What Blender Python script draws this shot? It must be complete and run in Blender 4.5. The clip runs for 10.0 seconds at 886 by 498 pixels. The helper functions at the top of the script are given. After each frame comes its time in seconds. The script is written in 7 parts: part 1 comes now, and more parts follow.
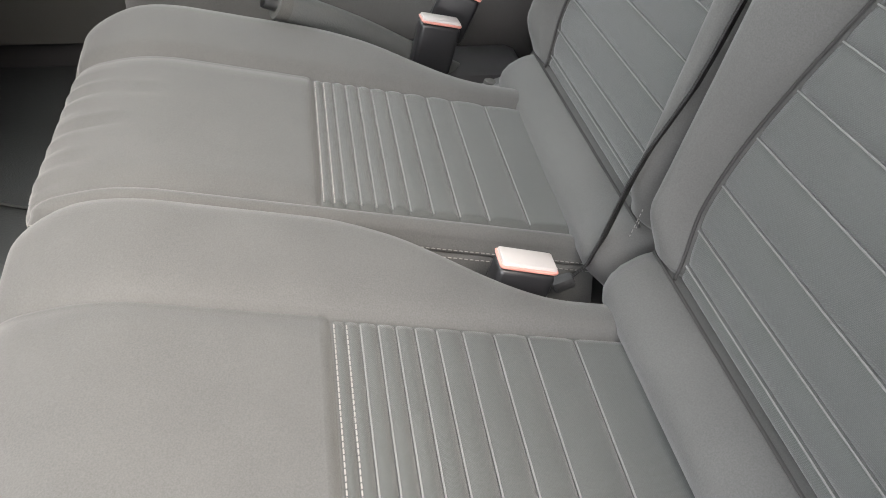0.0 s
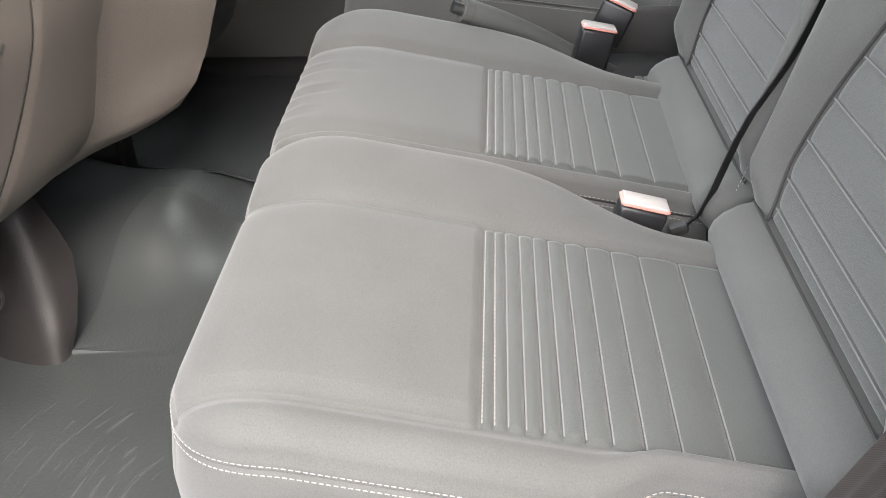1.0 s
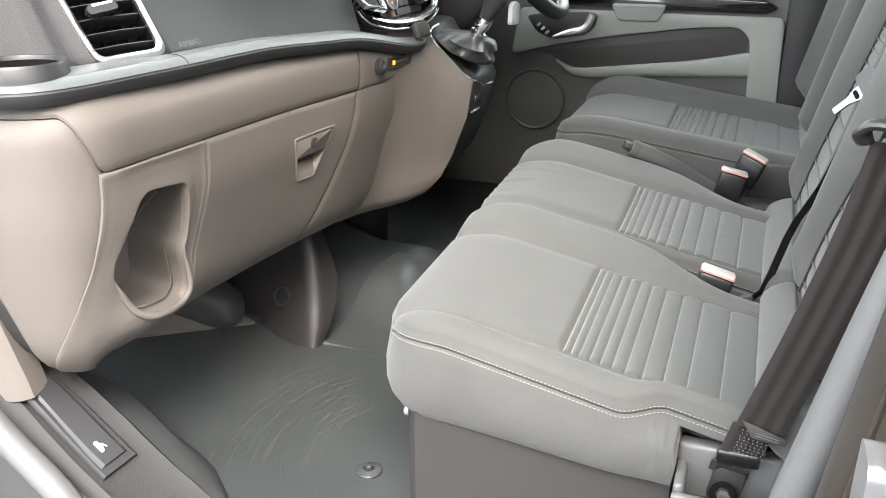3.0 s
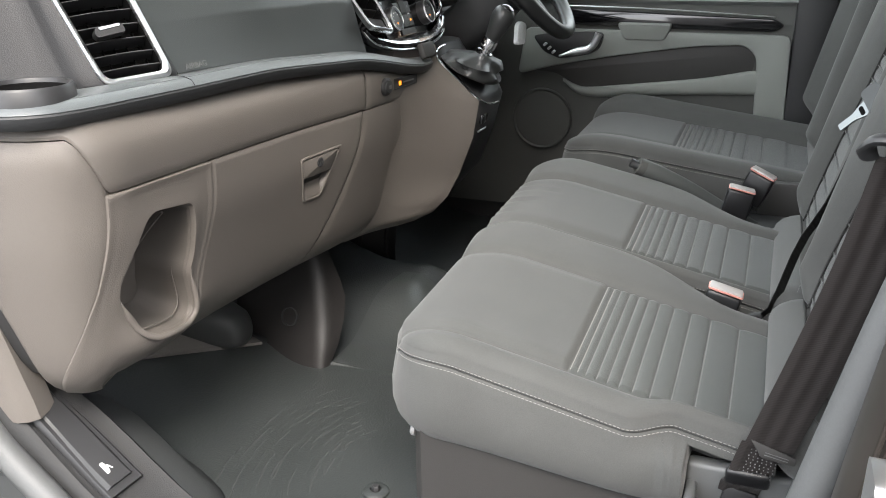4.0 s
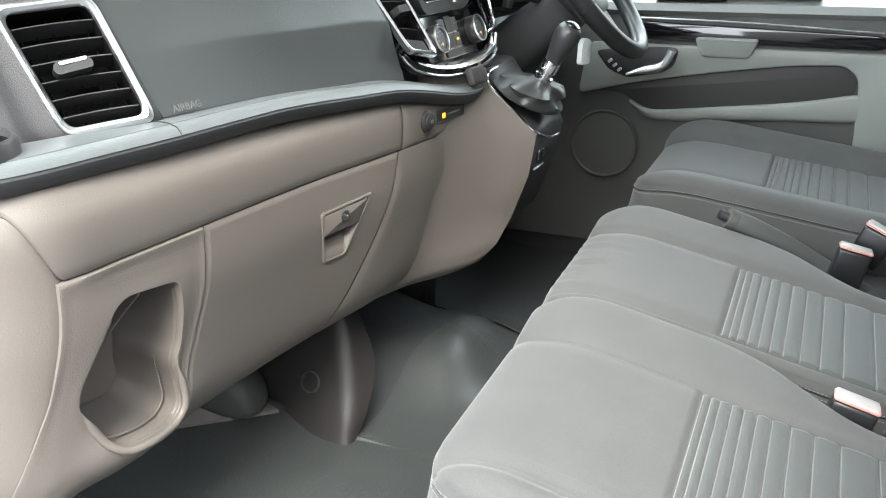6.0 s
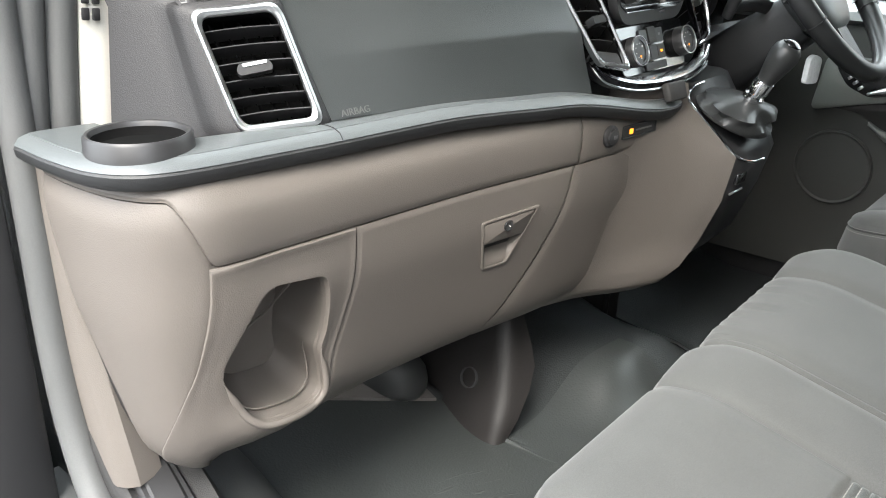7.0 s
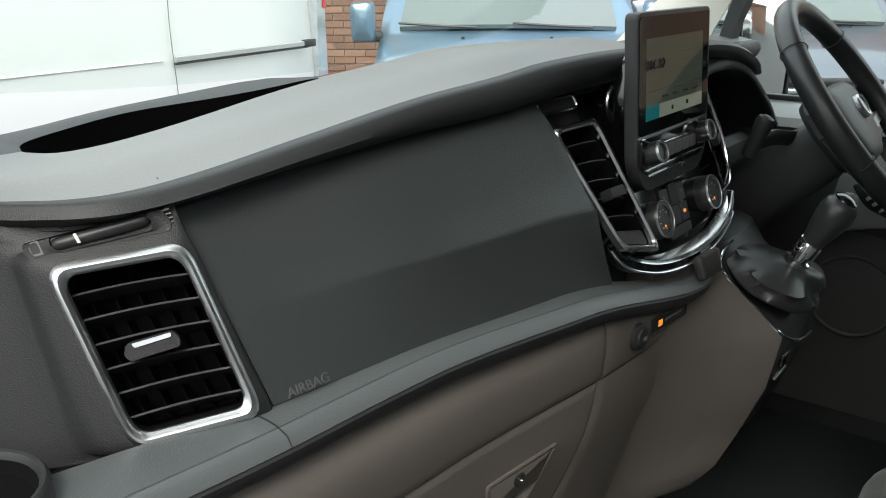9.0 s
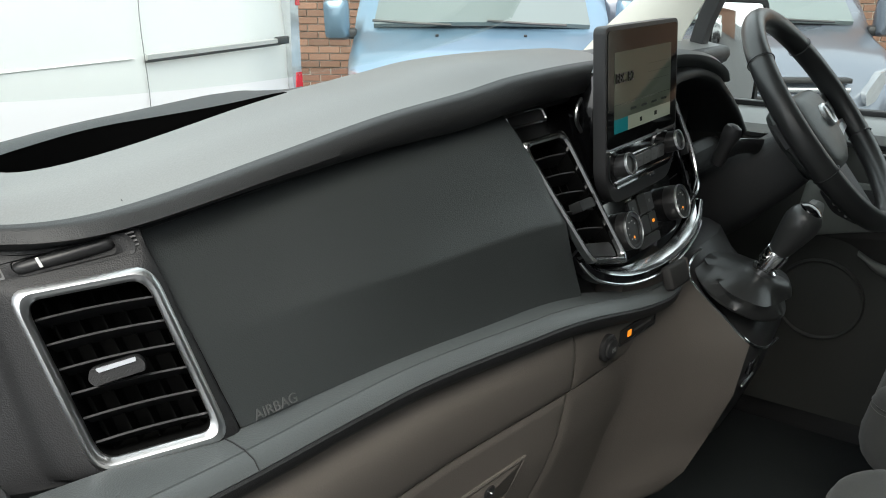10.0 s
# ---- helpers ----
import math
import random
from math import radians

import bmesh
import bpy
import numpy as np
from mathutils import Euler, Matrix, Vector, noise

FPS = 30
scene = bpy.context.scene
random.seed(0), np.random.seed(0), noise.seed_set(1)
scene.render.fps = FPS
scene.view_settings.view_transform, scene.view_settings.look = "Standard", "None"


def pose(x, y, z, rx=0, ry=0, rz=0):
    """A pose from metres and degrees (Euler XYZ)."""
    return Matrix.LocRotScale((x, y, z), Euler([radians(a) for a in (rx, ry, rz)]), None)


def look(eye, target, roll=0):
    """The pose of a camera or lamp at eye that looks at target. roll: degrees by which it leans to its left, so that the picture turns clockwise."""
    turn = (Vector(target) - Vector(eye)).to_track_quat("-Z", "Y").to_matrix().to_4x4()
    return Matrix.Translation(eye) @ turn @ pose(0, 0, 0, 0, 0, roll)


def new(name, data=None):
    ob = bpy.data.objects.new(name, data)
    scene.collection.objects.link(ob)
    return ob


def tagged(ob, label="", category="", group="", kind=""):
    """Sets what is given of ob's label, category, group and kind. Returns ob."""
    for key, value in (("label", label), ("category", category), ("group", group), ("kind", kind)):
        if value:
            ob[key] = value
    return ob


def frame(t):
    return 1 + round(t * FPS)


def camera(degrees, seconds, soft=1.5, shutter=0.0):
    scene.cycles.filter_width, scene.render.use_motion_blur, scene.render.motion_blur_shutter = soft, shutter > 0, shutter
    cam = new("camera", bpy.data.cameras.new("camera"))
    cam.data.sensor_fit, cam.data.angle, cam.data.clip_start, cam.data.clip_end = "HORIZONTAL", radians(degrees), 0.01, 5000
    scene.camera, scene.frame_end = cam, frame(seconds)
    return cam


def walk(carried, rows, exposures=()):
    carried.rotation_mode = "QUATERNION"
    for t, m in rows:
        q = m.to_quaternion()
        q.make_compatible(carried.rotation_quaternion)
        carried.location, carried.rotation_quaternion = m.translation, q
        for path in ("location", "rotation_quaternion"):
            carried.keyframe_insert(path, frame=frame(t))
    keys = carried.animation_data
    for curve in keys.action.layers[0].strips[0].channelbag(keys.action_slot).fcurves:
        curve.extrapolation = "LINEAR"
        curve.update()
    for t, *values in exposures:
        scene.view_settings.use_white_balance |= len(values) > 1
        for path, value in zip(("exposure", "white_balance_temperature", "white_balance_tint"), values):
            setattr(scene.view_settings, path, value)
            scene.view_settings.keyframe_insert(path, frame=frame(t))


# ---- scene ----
cam = camera(55.5, 10.0, 1.0)
PATH = [
    (0, (0.051, -0.007, 0.995), (1.643, -0.296, -0.181), 2.3),
    (0.1, (0.037, -0.003, 0.995), (1.637, -0.231, -0.184), 1.1),
    (0.2, (0.03, -0.014, 0.982), (1.648, -0.154, -0.187), -0.6),
    (0.3, (0.016, -0.002, 0.989), (1.628, -0.12, -0.19), 0.3),
    (0.5, (-0.021, -0.01, 0.994), (1.604, -0.014, -0.171), -1.4),
    (0.7, (-0.069, -0.016, 1.004), (1.564, 0.06, -0.148), -2.4),
    (1, (-0.164, -0.022, 1.017), (1.506, 0.101, -0.076), -2.1),
    (1.5, (-0.308, -0.053, 1.032), (1.446, 0.097, 0.082), 0.2),
    (2, (-0.454, -0.138, 1.048), (1.336, 0.145, 0.201), 0.7),
    (2.5, (-0.564, -0.182, 1.061), (1.187, 0.369, 0.268), -0.3),
    (3, (-0.624, -0.193, 1.07), (1.119, 0.461, 0.338), 0.0),
    (4.5, (-0.613, -0.206, 1.064), (1.139, 0.479, 0.386), -0.5),
    (5, (-0.562, -0.215, 1.059), (1.193, 0.472, 0.389), -0.0),
    (5.5, (-0.471, -0.177, 1.067), (1.275, 0.516, 0.381), -0.5),
    (6, (-0.368, -0.091, 1.082), (1.339, 0.685, 0.388), -0.5),
    (6.2, (-0.35, -0.067, 1.081), (1.306, 0.814, 0.386), -0.8),
    (7.3, (-0.261, -0.182, 1.149), (1.089, 1.082, 0.389), 1.0),
    (7.5, (-0.23, -0.165, 1.158), (1.118, 1.107, 0.405), 0.6),
    (8, (-0.138, -0.04, 1.187), (1.25, 1.203, 0.457), -1.7),
    (8.5, (-0.068, 0.076, 1.216), (1.381, 1.289, 0.561), -1.1),
    (9, (-0.052, 0.105, 1.218), (1.463, 1.249, 0.588), -0.3),
    (9.5, (-0.047, 0.102, 1.218), (1.471, 1.239, 0.584), -0.5),
    (10, (-0.044, 0.103, 1.237), (1.502, 1.198, 0.596), 0.1),
]
walk(cam, [(t, look(eye, target, roll)) for t, eye, target, roll in PATH],
     [(0.0, 2.83, 6750, 14), (0.5, 2.9, 6700, 14), (1.0, 2.98, 6650, 14), (2.0, 3.10, 6600, 13), (2.5, 3.25, 6600, 12), (3.0, 3.05, 6600, 11), (4.5, 2.22, 6450, 10), (5.0, 2.4, 6400, 9), (6.0, 3.03, 6300, 7), (7.5, 2.43, 6450, 9), (8.0, 1.8, 6450, 7), (8.5, 1.1, 6400, 5), (10.0, 1.2, 6400, 5)])
# end of path
# ---- world, sun, glass light ----
world = bpy.data.worlds.new("overcast_sky")
scene.world = world
world.use_nodes = True
wn = world.node_tree
wn.nodes.clear()
sky = wn.nodes.new("ShaderNodeTexSky")
sky.sky_type = "NISHITA"
sky.sun_disc = False
sky.sun_elevation = radians(48)
sky.sun_rotation = radians(247)
sky.air_density, sky.dust_density, sky.ozone_density = 1.0, 5.0, 1.0
wmix = wn.nodes.new("ShaderNodeMix")
wmix.data_type = "RGBA"
wmix.inputs["Factor"].default_value = 0.75
wmix.inputs["B"].default_value = (6.2, 6.4, 6.6, 1)
wbg = wn.nodes.new("ShaderNodeBackground")
wbg.inputs["Strength"].default_value = 0.19
wout = wn.nodes.new("ShaderNodeOutputWorld")
wn.links.new(sky.outputs[0], wmix.inputs["A"])
wn.links.new(wmix.outputs["Result"], wbg.inputs["Color"])
wn.links.new(wbg.outputs[0], wout.inputs["Surface"])
sun = new("sun", bpy.data.lights.new("sun", "SUN"))
sun.data.energy, sun.data.angle, sun.data.color = 0.9, radians(25), (1.0, 0.96, 0.9)
sun.matrix_world = look((-7, -3, 9), (0, 0, 0))


# ---- materials ----
def material(name, colour, rough=0.6, metal=0.0, grain=0.0, grain_size=0.002, mottle=0.12, mottle_size=0.15, relief=0.0,
             relief_size=0.003, kind="noise", coat=0.0, spec=0.5, sheen=0.0, spread=0.0):
    """A surface with fine grain, broad mottling and relief. Sizes in metres."""
    m = bpy.data.materials.new(name)
    m.use_nodes = True
    nt = m.node_tree
    b = nt.nodes["Principled BSDF"]
    b.inputs["Metallic"].default_value = metal
    b.inputs["Coat Weight"].default_value = coat
    b.inputs["Coat Roughness"].default_value = 0.08
    b.inputs["Specular IOR Level"].default_value = spec
    b.inputs["Sheen Weight"].default_value = sheen
    tc = nt.nodes.new("ShaderNodeTexCoord")
    broad = nt.nodes.new("ShaderNodeTexNoise")
    broad.inputs["Scale"].default_value = 1 / mottle_size
    broad.inputs["Detail"].default_value = 5
    fine = nt.nodes.new("ShaderNodeTexNoise")
    fine.inputs["Scale"].default_value = 1 / grain_size
    fine.inputs["Detail"].default_value = 2
    nt.links.new(tc.outputs["Object"], broad.inputs["Vector"])
    nt.links.new(tc.outputs["Object"], fine.inputs["Vector"])
    add = nt.nodes.new("ShaderNodeMath")
    add.operation = "MULTIPLY_ADD"
    add.inputs[1].default_value = grain
    nt.links.new(fine.outputs["Fac"], add.inputs[0])
    sc = nt.nodes.new("ShaderNodeMath")
    sc.operation = "MULTIPLY_ADD"
    sc.inputs[1].default_value = mottle
    sc.inputs[2].default_value = 1 - (mottle + grain) / 2
    nt.links.new(broad.outputs["Fac"], sc.inputs[0])
    nt.links.new(sc.outputs[0], add.inputs[2])
    last = add.outputs[0]
    if spread:
        info = nt.nodes.new("ShaderNodeObjectInfo")
        sp = nt.nodes.new("ShaderNodeMath")
        sp.operation = "MULTIPLY_ADD"
        sp.inputs[1].default_value = spread
        sp.inputs[2].default_value = 1 - spread / 2
        mul = nt.nodes.new("ShaderNodeMath")
        mul.operation = "MULTIPLY"
        nt.links.new(info.outputs["Random"], sp.inputs[0])
        nt.links.new(sp.outputs[0], mul.inputs[0])
        nt.links.new(last, mul.inputs[1])
        last = mul.outputs[0]
    mix = nt.nodes.new("ShaderNodeVectorMath")
    mix.operation = "SCALE"
    mix.inputs[0].default_value = colour
    nt.links.new(last, mix.inputs["Scale"])
    nt.links.new(mix.outputs[0], b.inputs["Base Color"])
    rr = nt.nodes.new("ShaderNodeMapRange")
    rr.inputs["To Min"].default_value = max(0.02, rough - 0.07)
    rr.inputs["To Max"].default_value = min(1.0, rough + 0.07)
    nt.links.new(broad.outputs["Fac"], rr.inputs["Value"])
    nt.links.new(rr.outputs[0], b.inputs["Roughness"])
    if relief:
        if kind == "leather":
            tx = nt.nodes.new("ShaderNodeTexVoronoi")
            tx.inputs["Scale"].default_value = 1 / relief_size
            nt.links.new(tc.outputs["Object"], tx.inputs["Vector"])
            h = tx.outputs["Distance"]
        elif kind == "weave":
            w1 = nt.nodes.new("ShaderNodeTexWave")
            w1.bands_direction = "X"
            w2 = nt.nodes.new("ShaderNodeTexWave")
            w2.bands_direction = "DIAGONAL"
            for w in (w1, w2):
                w.inputs["Scale"].default_value = 0.32 / relief_size
                w.inputs["Distortion"].default_value = 1.0
                nt.links.new(tc.outputs["Object"], w.inputs["Vector"])
            mx = nt.nodes.new("ShaderNodeMath")
            mx.operation = "MULTIPLY"
            nt.links.new(w1.outputs["Fac"], mx.inputs[0])
            nt.links.new(w2.outputs["Fac"], mx.inputs[1])
            h = mx.outputs[0]
        elif kind == "ribs":
            tx = nt.nodes.new("ShaderNodeTexWave")
            tx.bands_direction = "Z"
            tx.inputs["Scale"].default_value = 0.314 / relief_size
            tx.inputs["Distortion"].default_value = 0.3
            nt.links.new(tc.outputs["Object"], tx.inputs["Vector"])
            h = tx.outputs["Fac"]
        else:
            tx = nt.nodes.new("ShaderNodeTexNoise")
            tx.inputs["Scale"].default_value = 1 / relief_size
            tx.inputs["Detail"].default_value = 3
            nt.links.new(tc.outputs["Object"], tx.inputs["Vector"])
            h = tx.outputs["Fac"]
        bp = nt.nodes.new("ShaderNodeBump")
        bp.inputs["Strength"].default_value = relief
        bp.inputs["Distance"].default_value = relief_size * 0.5
        nt.links.new(h, bp.inputs["Height"])
        nt.links.new(bp.outputs[0], b.inputs["Normal"])
    return m


def glass(name, tint=(1, 1, 1), rough=0.0):
    m = bpy.data.materials.new(name)
    m.use_nodes = True
    nt = m.node_tree
    nt.nodes.clear()
    out = nt.nodes.new("ShaderNodeOutputMaterial")
    mix = nt.nodes.new("ShaderNodeMixShader")
    tr = nt.nodes.new("ShaderNodeBsdfTransparent")
    tr.inputs["Color"].default_value = (*tint, 1)
    gl = nt.nodes.new("ShaderNodeBsdfGlossy")
    gl.inputs["Roughness"].default_value = rough
    lw = nt.nodes.new("ShaderNodeLayerWeight")
    lw.inputs["Blend"].default_value = 0.5
    pw = nt.nodes.new("ShaderNodeMath")
    pw.operation = "POWER"
    pw.inputs[1].default_value = 4.0
    fr = nt.nodes.new("ShaderNodeMath")
    fr.operation = "MULTIPLY_ADD"
    fr.inputs[1].default_value, fr.inputs[2].default_value = 0.25, 0.02
    nt.links.new(lw.outputs["Facing"], pw.inputs[0])
    nt.links.new(pw.outputs[0], fr.inputs[0])
    nt.links.new(fr.outputs[0], mix.inputs["Fac"])
    nt.links.new(tr.outputs[0], mix.inputs[1])
    nt.links.new(gl.outputs[0], mix.inputs[2])
    nt.links.new(mix.outputs[0], out.inputs["Surface"])
    return m


def glow(name, colour, strength):
    m = bpy.data.materials.new(name)
    m.use_nodes = True
    b = m.node_tree.nodes["Principled BSDF"]
    b.inputs["Base Color"].default_value = (*colour, 1)
    b.inputs["Emission Color"].default_value = (*colour, 1)
    b.inputs["Emission Strength"].default_value = strength
    b.inputs["Roughness"].default_value = 0.3
    return m


FABRIC = material("seat_fabric", (0.066, 0.067, 0.064), 0.8, 0, 0.6, 0.0012, 0.34, 0.06, 0.3, 0.0012, "noise", spec=0.3, sheen=0.15)
INSERT = material("seat_insert_fabric", (0.051, 0.055, 0.052), 0.72, 0, 0.6, 0.001, 0.22, 0.07, 0.35, 0.0009, "weave", spec=0.28, sheen=0.2)
PIPING = material("seam_piping", (0.14, 0.142, 0.137), 0.6, 0, 0.2, 0.001)
SEAM = material("seam_crease_shade", (0.022, 0.022, 0.021), 0.85, 0, 0.3, 0.001)
THREAD = material("stitch_thread", (0.23, 0.222, 0.21), 0.7, 0, 0.2, 0.001)
TAUPE = material("taupe_plastic", (0.132, 0.118, 0.105), 0.5, 0, 0.1, 0.0015, 0.1, 0.2, 0.25, 0.0016, "leather", spec=0.4)
TAUPE_DARK = material("taupe_pocket_plastic", (0.135, 0.122, 0.109), 0.6, 0, 0.1, 0.0015, 0.12, 0.1, 0.15, 0.0016, "leather", spec=0.4)
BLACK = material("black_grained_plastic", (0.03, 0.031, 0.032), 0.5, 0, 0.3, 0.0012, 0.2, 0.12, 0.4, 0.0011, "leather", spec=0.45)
# pale tone puts the sky's sheen into the colour of the black pad
PAD = material("soft_dash_pad_lit", (0.190, 0.192, 0.187), 0.42, 0, 0.3, 0.0018, 0.15, 0.15, 0.2, 0.0016, "leather", spec=0.9)
AIRBAG = material("airbag_cover_vinyl", (0.041, 0.046, 0.047), 0.38, 0, 0.3, 0.0012, 0.2, 0.12, 0.3, 0.0012, "leather", spec=0.75)
STRIP = material("stitched_leatherette", (0.096, 0.106, 0.108), 0.36, 0, 0.15, 0.0015, 0.12, 0.2, 0.3, 0.0014, "leather", spec=0.5)
DARK = material("dark_satin_plastic", (0.026, 0.026, 0.027), 0.42, 0, 0.1, 0.002, 0.2, 0.1, 0.1, 0.002)
GLOSS = material("piano_black", (0.006, 0.006, 0.007), 0.08, 0, 0.0, 0.002, 0.1, 0.1, coat=0.6)
SCREENGLASS = material("dark_screen_glass", (0.004, 0.0045, 0.0045), 0.06, 0, 0.0, 0.002, 0.1, 0.1, spec=0.16)
CHROME = material("satin_chrome", (0.80, 0.81, 0.82), 0.33, 1.0, 0.05, 0.002, 0.06, 0.1)
BRIGHT = material("bright_chrome", (0.75, 0.76, 0.77), 0.09, 1.0, 0.0, 0.002, 0.05, 0.1)
RUBBER = material("rubber_mat", (0.040, 0.0445, 0.0440), 0.33, 0, 0.3, 0.002, 0.4, 0.12, 0.3, 0.004, spec=0.55)
CARPET = material("black_moulded_carpet", (0.030, 0.034, 0.035), 0.5, 0, 0.4, 0.002, 0.25, 0.1, 0.5, 0.003)
SEATBASE = material("seat_base_plastic", (0.030, 0.0285, 0.027), 0.6, 0, 0.15, 0.002, 0.15, 0.1, 0.2, 0.002)
BEIGE = material("beige_pillar_trim", (0.62, 0.6, 0.54), 0.65, 0, 0.08, 0.002, 0.08, 0.2, 0.15, 0.002)
ANCHOR = material("pale_grey_anchor_plastic", (0.098, 0.101, 0.101), 0.40, 0, 0.1, 0.002, 0.12, 0.05, 0.15, 0.002)
GREYTRIM = material("grey_anchor_plastic", (0.15, 0.15, 0.15), 0.45, 0, 0.1, 0.002, 0.12, 0.05, 0.15, 0.002)
WEBBING = material("belt_webbing", (0.021, 0.0175, 0.0165), 0.6, 0, 0.3, 0.001, 0.2, 0.05, 0.16, 0.0021, "ribs", spec=0.35, sheen=0.08)
BLACKWEB = material("black_webbing", (0.010, 0.010, 0.0095), 0.6, 0, 0.3, 0.001, 0.2, 0.05, 0.3, 0.0021, "ribs", spec=0.3)
STEEL = material("dull_steel", (0.20, 0.205, 0.21), 0.30, 1.0, 0.05, 0.002, 0.2, 0.02)
ARCH = material("grey_sill_moulding", (0.055, 0.058, 0.058), 0.5, 0, 0.2, 0.002, 0.2, 0.1, 0.2, 0.002)
BUCKLE = material("black_buckle_plastic", (0.013, 0.013, 0.014), 0.38, 0, 0.1, 0.002, 0.2, 0.03, 0.1, 0.0015)
REDBTN = material("red_button_plastic", (0.55, 0.24, 0.20), 0.45, 0, 0.05, 0.002, 0.1, 0.02)
IVORY = material("clear_pale_plastic", (0.38, 0.36, 0.345), 0.3, 0, 0.05, 0.002, 0.1, 0.02)
LEATHER = material("soft_black_leather", (0.028, 0.029, 0.029), 0.36, 0, 0.2, 0.002, 0.2, 0.03, 0.10, 0.0016, "leather", spec=0.6)
SEAL = material("door_seal_rubber", (0.098, 0.100, 0.099), 0.55, 0, 0.15, 0.002, 0.15, 0.08, 0.2, 0.003)
BROWNPAINT = material("bronze_body_paint", (0.036, 0.030, 0.025), 0.30, 0.3, 0.25, 0.001, 0.2, 0.1, spec=0.35, coat=0.3)
DOORGREY = material("door_card_plastic", (0.215, 0.224, 0.208), 0.55, 0, 0.1, 0.0015, 0.1, 0.2, 0.25, 0.0016, "leather")
DOORLOW = material("lower_door_plastic", (0.074, 0.075, 0.070), 0.6, 0, 0.15, 0.0015, 0.15, 0.15, 0.3, 0.0016, "leather", spec=0.35)
KICK = material("tunnel_cover_plastic", (0.022, 0.0205, 0.020), 0.40, 0, 0.2, 0.0012, 0.3, 0.08, 0.3, 0.0012, "leather", spec=0.5)
LEDGE2 = material("pale_grey_ledge", (0.24, 0.245, 0.24), 0.3, 0, 0.1, 0.0015, 0.15, 0.1, 0.15, 0.0015, "leather")
# near-black that paints deep shade into gaps, ducts and recesses
VOID = material("deep_shade_black", (0.004, 0.004, 0.004), 0.9, 0, 0.1, 0.002, 0.1, 0.1, spec=0.1)
SILLTRIM = material("sill_trim_plastic", (0.034, 0.034, 0.034), 0.55, 0, 0.3, 0.0012, 0.2, 0.08, 0.4, 0.0012, "leather", spec=0.2)
RENDERWALL = material("rendered_wall", (0.22, 0.21, 0.2), 0.9, 0, 0.3, 0.01, 0.3, 0.6, 0.4, 0.01)
FLANGE = material("pale_grey_felt", (0.16, 0.15, 0.14), 0.85, 0, 0.3, 0.002, 0.2, 0.05, 0.3, 0.003)
ORANGE = glow("amber_light", (1.0, 0.30, 0.02), 0.4)
WHITEMARK = material("white_print", (0.7, 0.7, 0.7), 0.5)
GREYMARK = material("grey_print", (0.11, 0.112, 0.112), 0.4)
HOODGREY = material("soft_hood_vinyl", (0.075, 0.080, 0.078), 0.45, 0, 0.3, 0.0018, 0.15, 0.15, 0.2, 0.0016, "leather", spec=0.6)
STACKSATIN = material("satin_black_panel", (0.045, 0.047, 0.046), 0.32, 0, 0.05, 0.002, 0.1, 0.1, spec=0.7)
CLEARFOB = material("clear_fob_plastic", (0.75, 0.77, 0.77), 0.15, 0, 0.1, 0.004, 0.3, 0.01, 0.5, 0.006, spec=0.8)
HOUSING = material("vent_panel_plastic", (0.024, 0.024, 0.025), 0.5, 0, 0.35, 0.0012, 0.2, 0.12, 0.38, 0.0012, "leather", spec=0.4)
LOUVRE = material("louvre_plastic", (0.030, 0.030, 0.031), 0.42, 0, 0.1, 0.002, 0.15, 0.05, spec=0.5)
SWEEPCHROME = material("polished_trim_chrome", (0.85, 0.86, 0.87), 0.2, 1.0, 0.05, 0.002, 0.06, 0.1)
GLASS = glass("clear_glass", (0.935, 0.96, 0.94))


# ---- mesh helpers ----
def ease(t):
    t = min(1.0, max(0.0, t))
    return t * t * (3 - 2 * t)


def curve_at(table, x):
    """Smooth value at x through rows of (x, value)."""
    xs = [r[0] for r in table]
    if x <= xs[0]:
        return table[0][1]
    if x >= xs[-1]:
        return table[-1][1]
    i = max(k for k in range(len(xs) - 1) if xs[k] <= x)
    x0, y0 = table[i]
    x1, y1 = table[i + 1]
    s0 = (table[i + 1][1] - table[i - 1][1]) / (xs[i + 1] - xs[i - 1]) if i > 0 else (y1 - y0) / (x1 - x0)
    s1 = (table[i + 2][1] - table[i][1]) / (xs[i + 2] - xs[i]) if i + 2 < len(xs) else (y1 - y0) / (x1 - x0)
    h = x1 - x0
    t = (x - x0) / h
    return ((2 * t**3 - 3 * t**2 + 1) * y0 + (t**3 - 2 * t**2 + t) * h * s0 + (-2 * t**3 + 3 * t**2) * y1 + (t**3 - t**2) * h * s1)


def spline(points, step=0.01):
    """A smooth line through points, cut into about equal steps."""
    pts = [Vector(p) for p in points]
    d = [0.0]
    for a, b in zip(pts, pts[1:]):
        d.append(d[-1] + (b - a).length)
    tabs = [[(d[i], p[k]) for i, p in enumerate(pts)] for k in range(len(pts[0]))]
    n = max(2, round(d[-1] / step))
    return [Vector([curve_at(tb, d[-1] * i / n) for tb in tabs]) for i in range(n + 1)]


def shape(name, vf, mat, parent=None, label="", smooth=40):
    """One mesh object from (verts, faces)."""
    me = bpy.data.meshes.new(name)
    me.from_pydata([tuple(v) for v in vf[0]], [], vf[1])
    bm = bmesh.new()
    bm.from_mesh(me)
    bmesh.ops.recalc_face_normals(bm, faces=bm.faces)
    bm.to_mesh(me)
    bm.free()
    me.materials.append(mat)
    if smooth:
        me.shade_smooth()
        me.set_sharp_from_angle(angle=radians(smooth))
    ob = new(name, me)
    if parent:
        ob.parent = parent
        ob.matrix_parent_inverse = Matrix.Translation(-whole_place(parent))
    if label:
        ob["label"] = label
    return ob


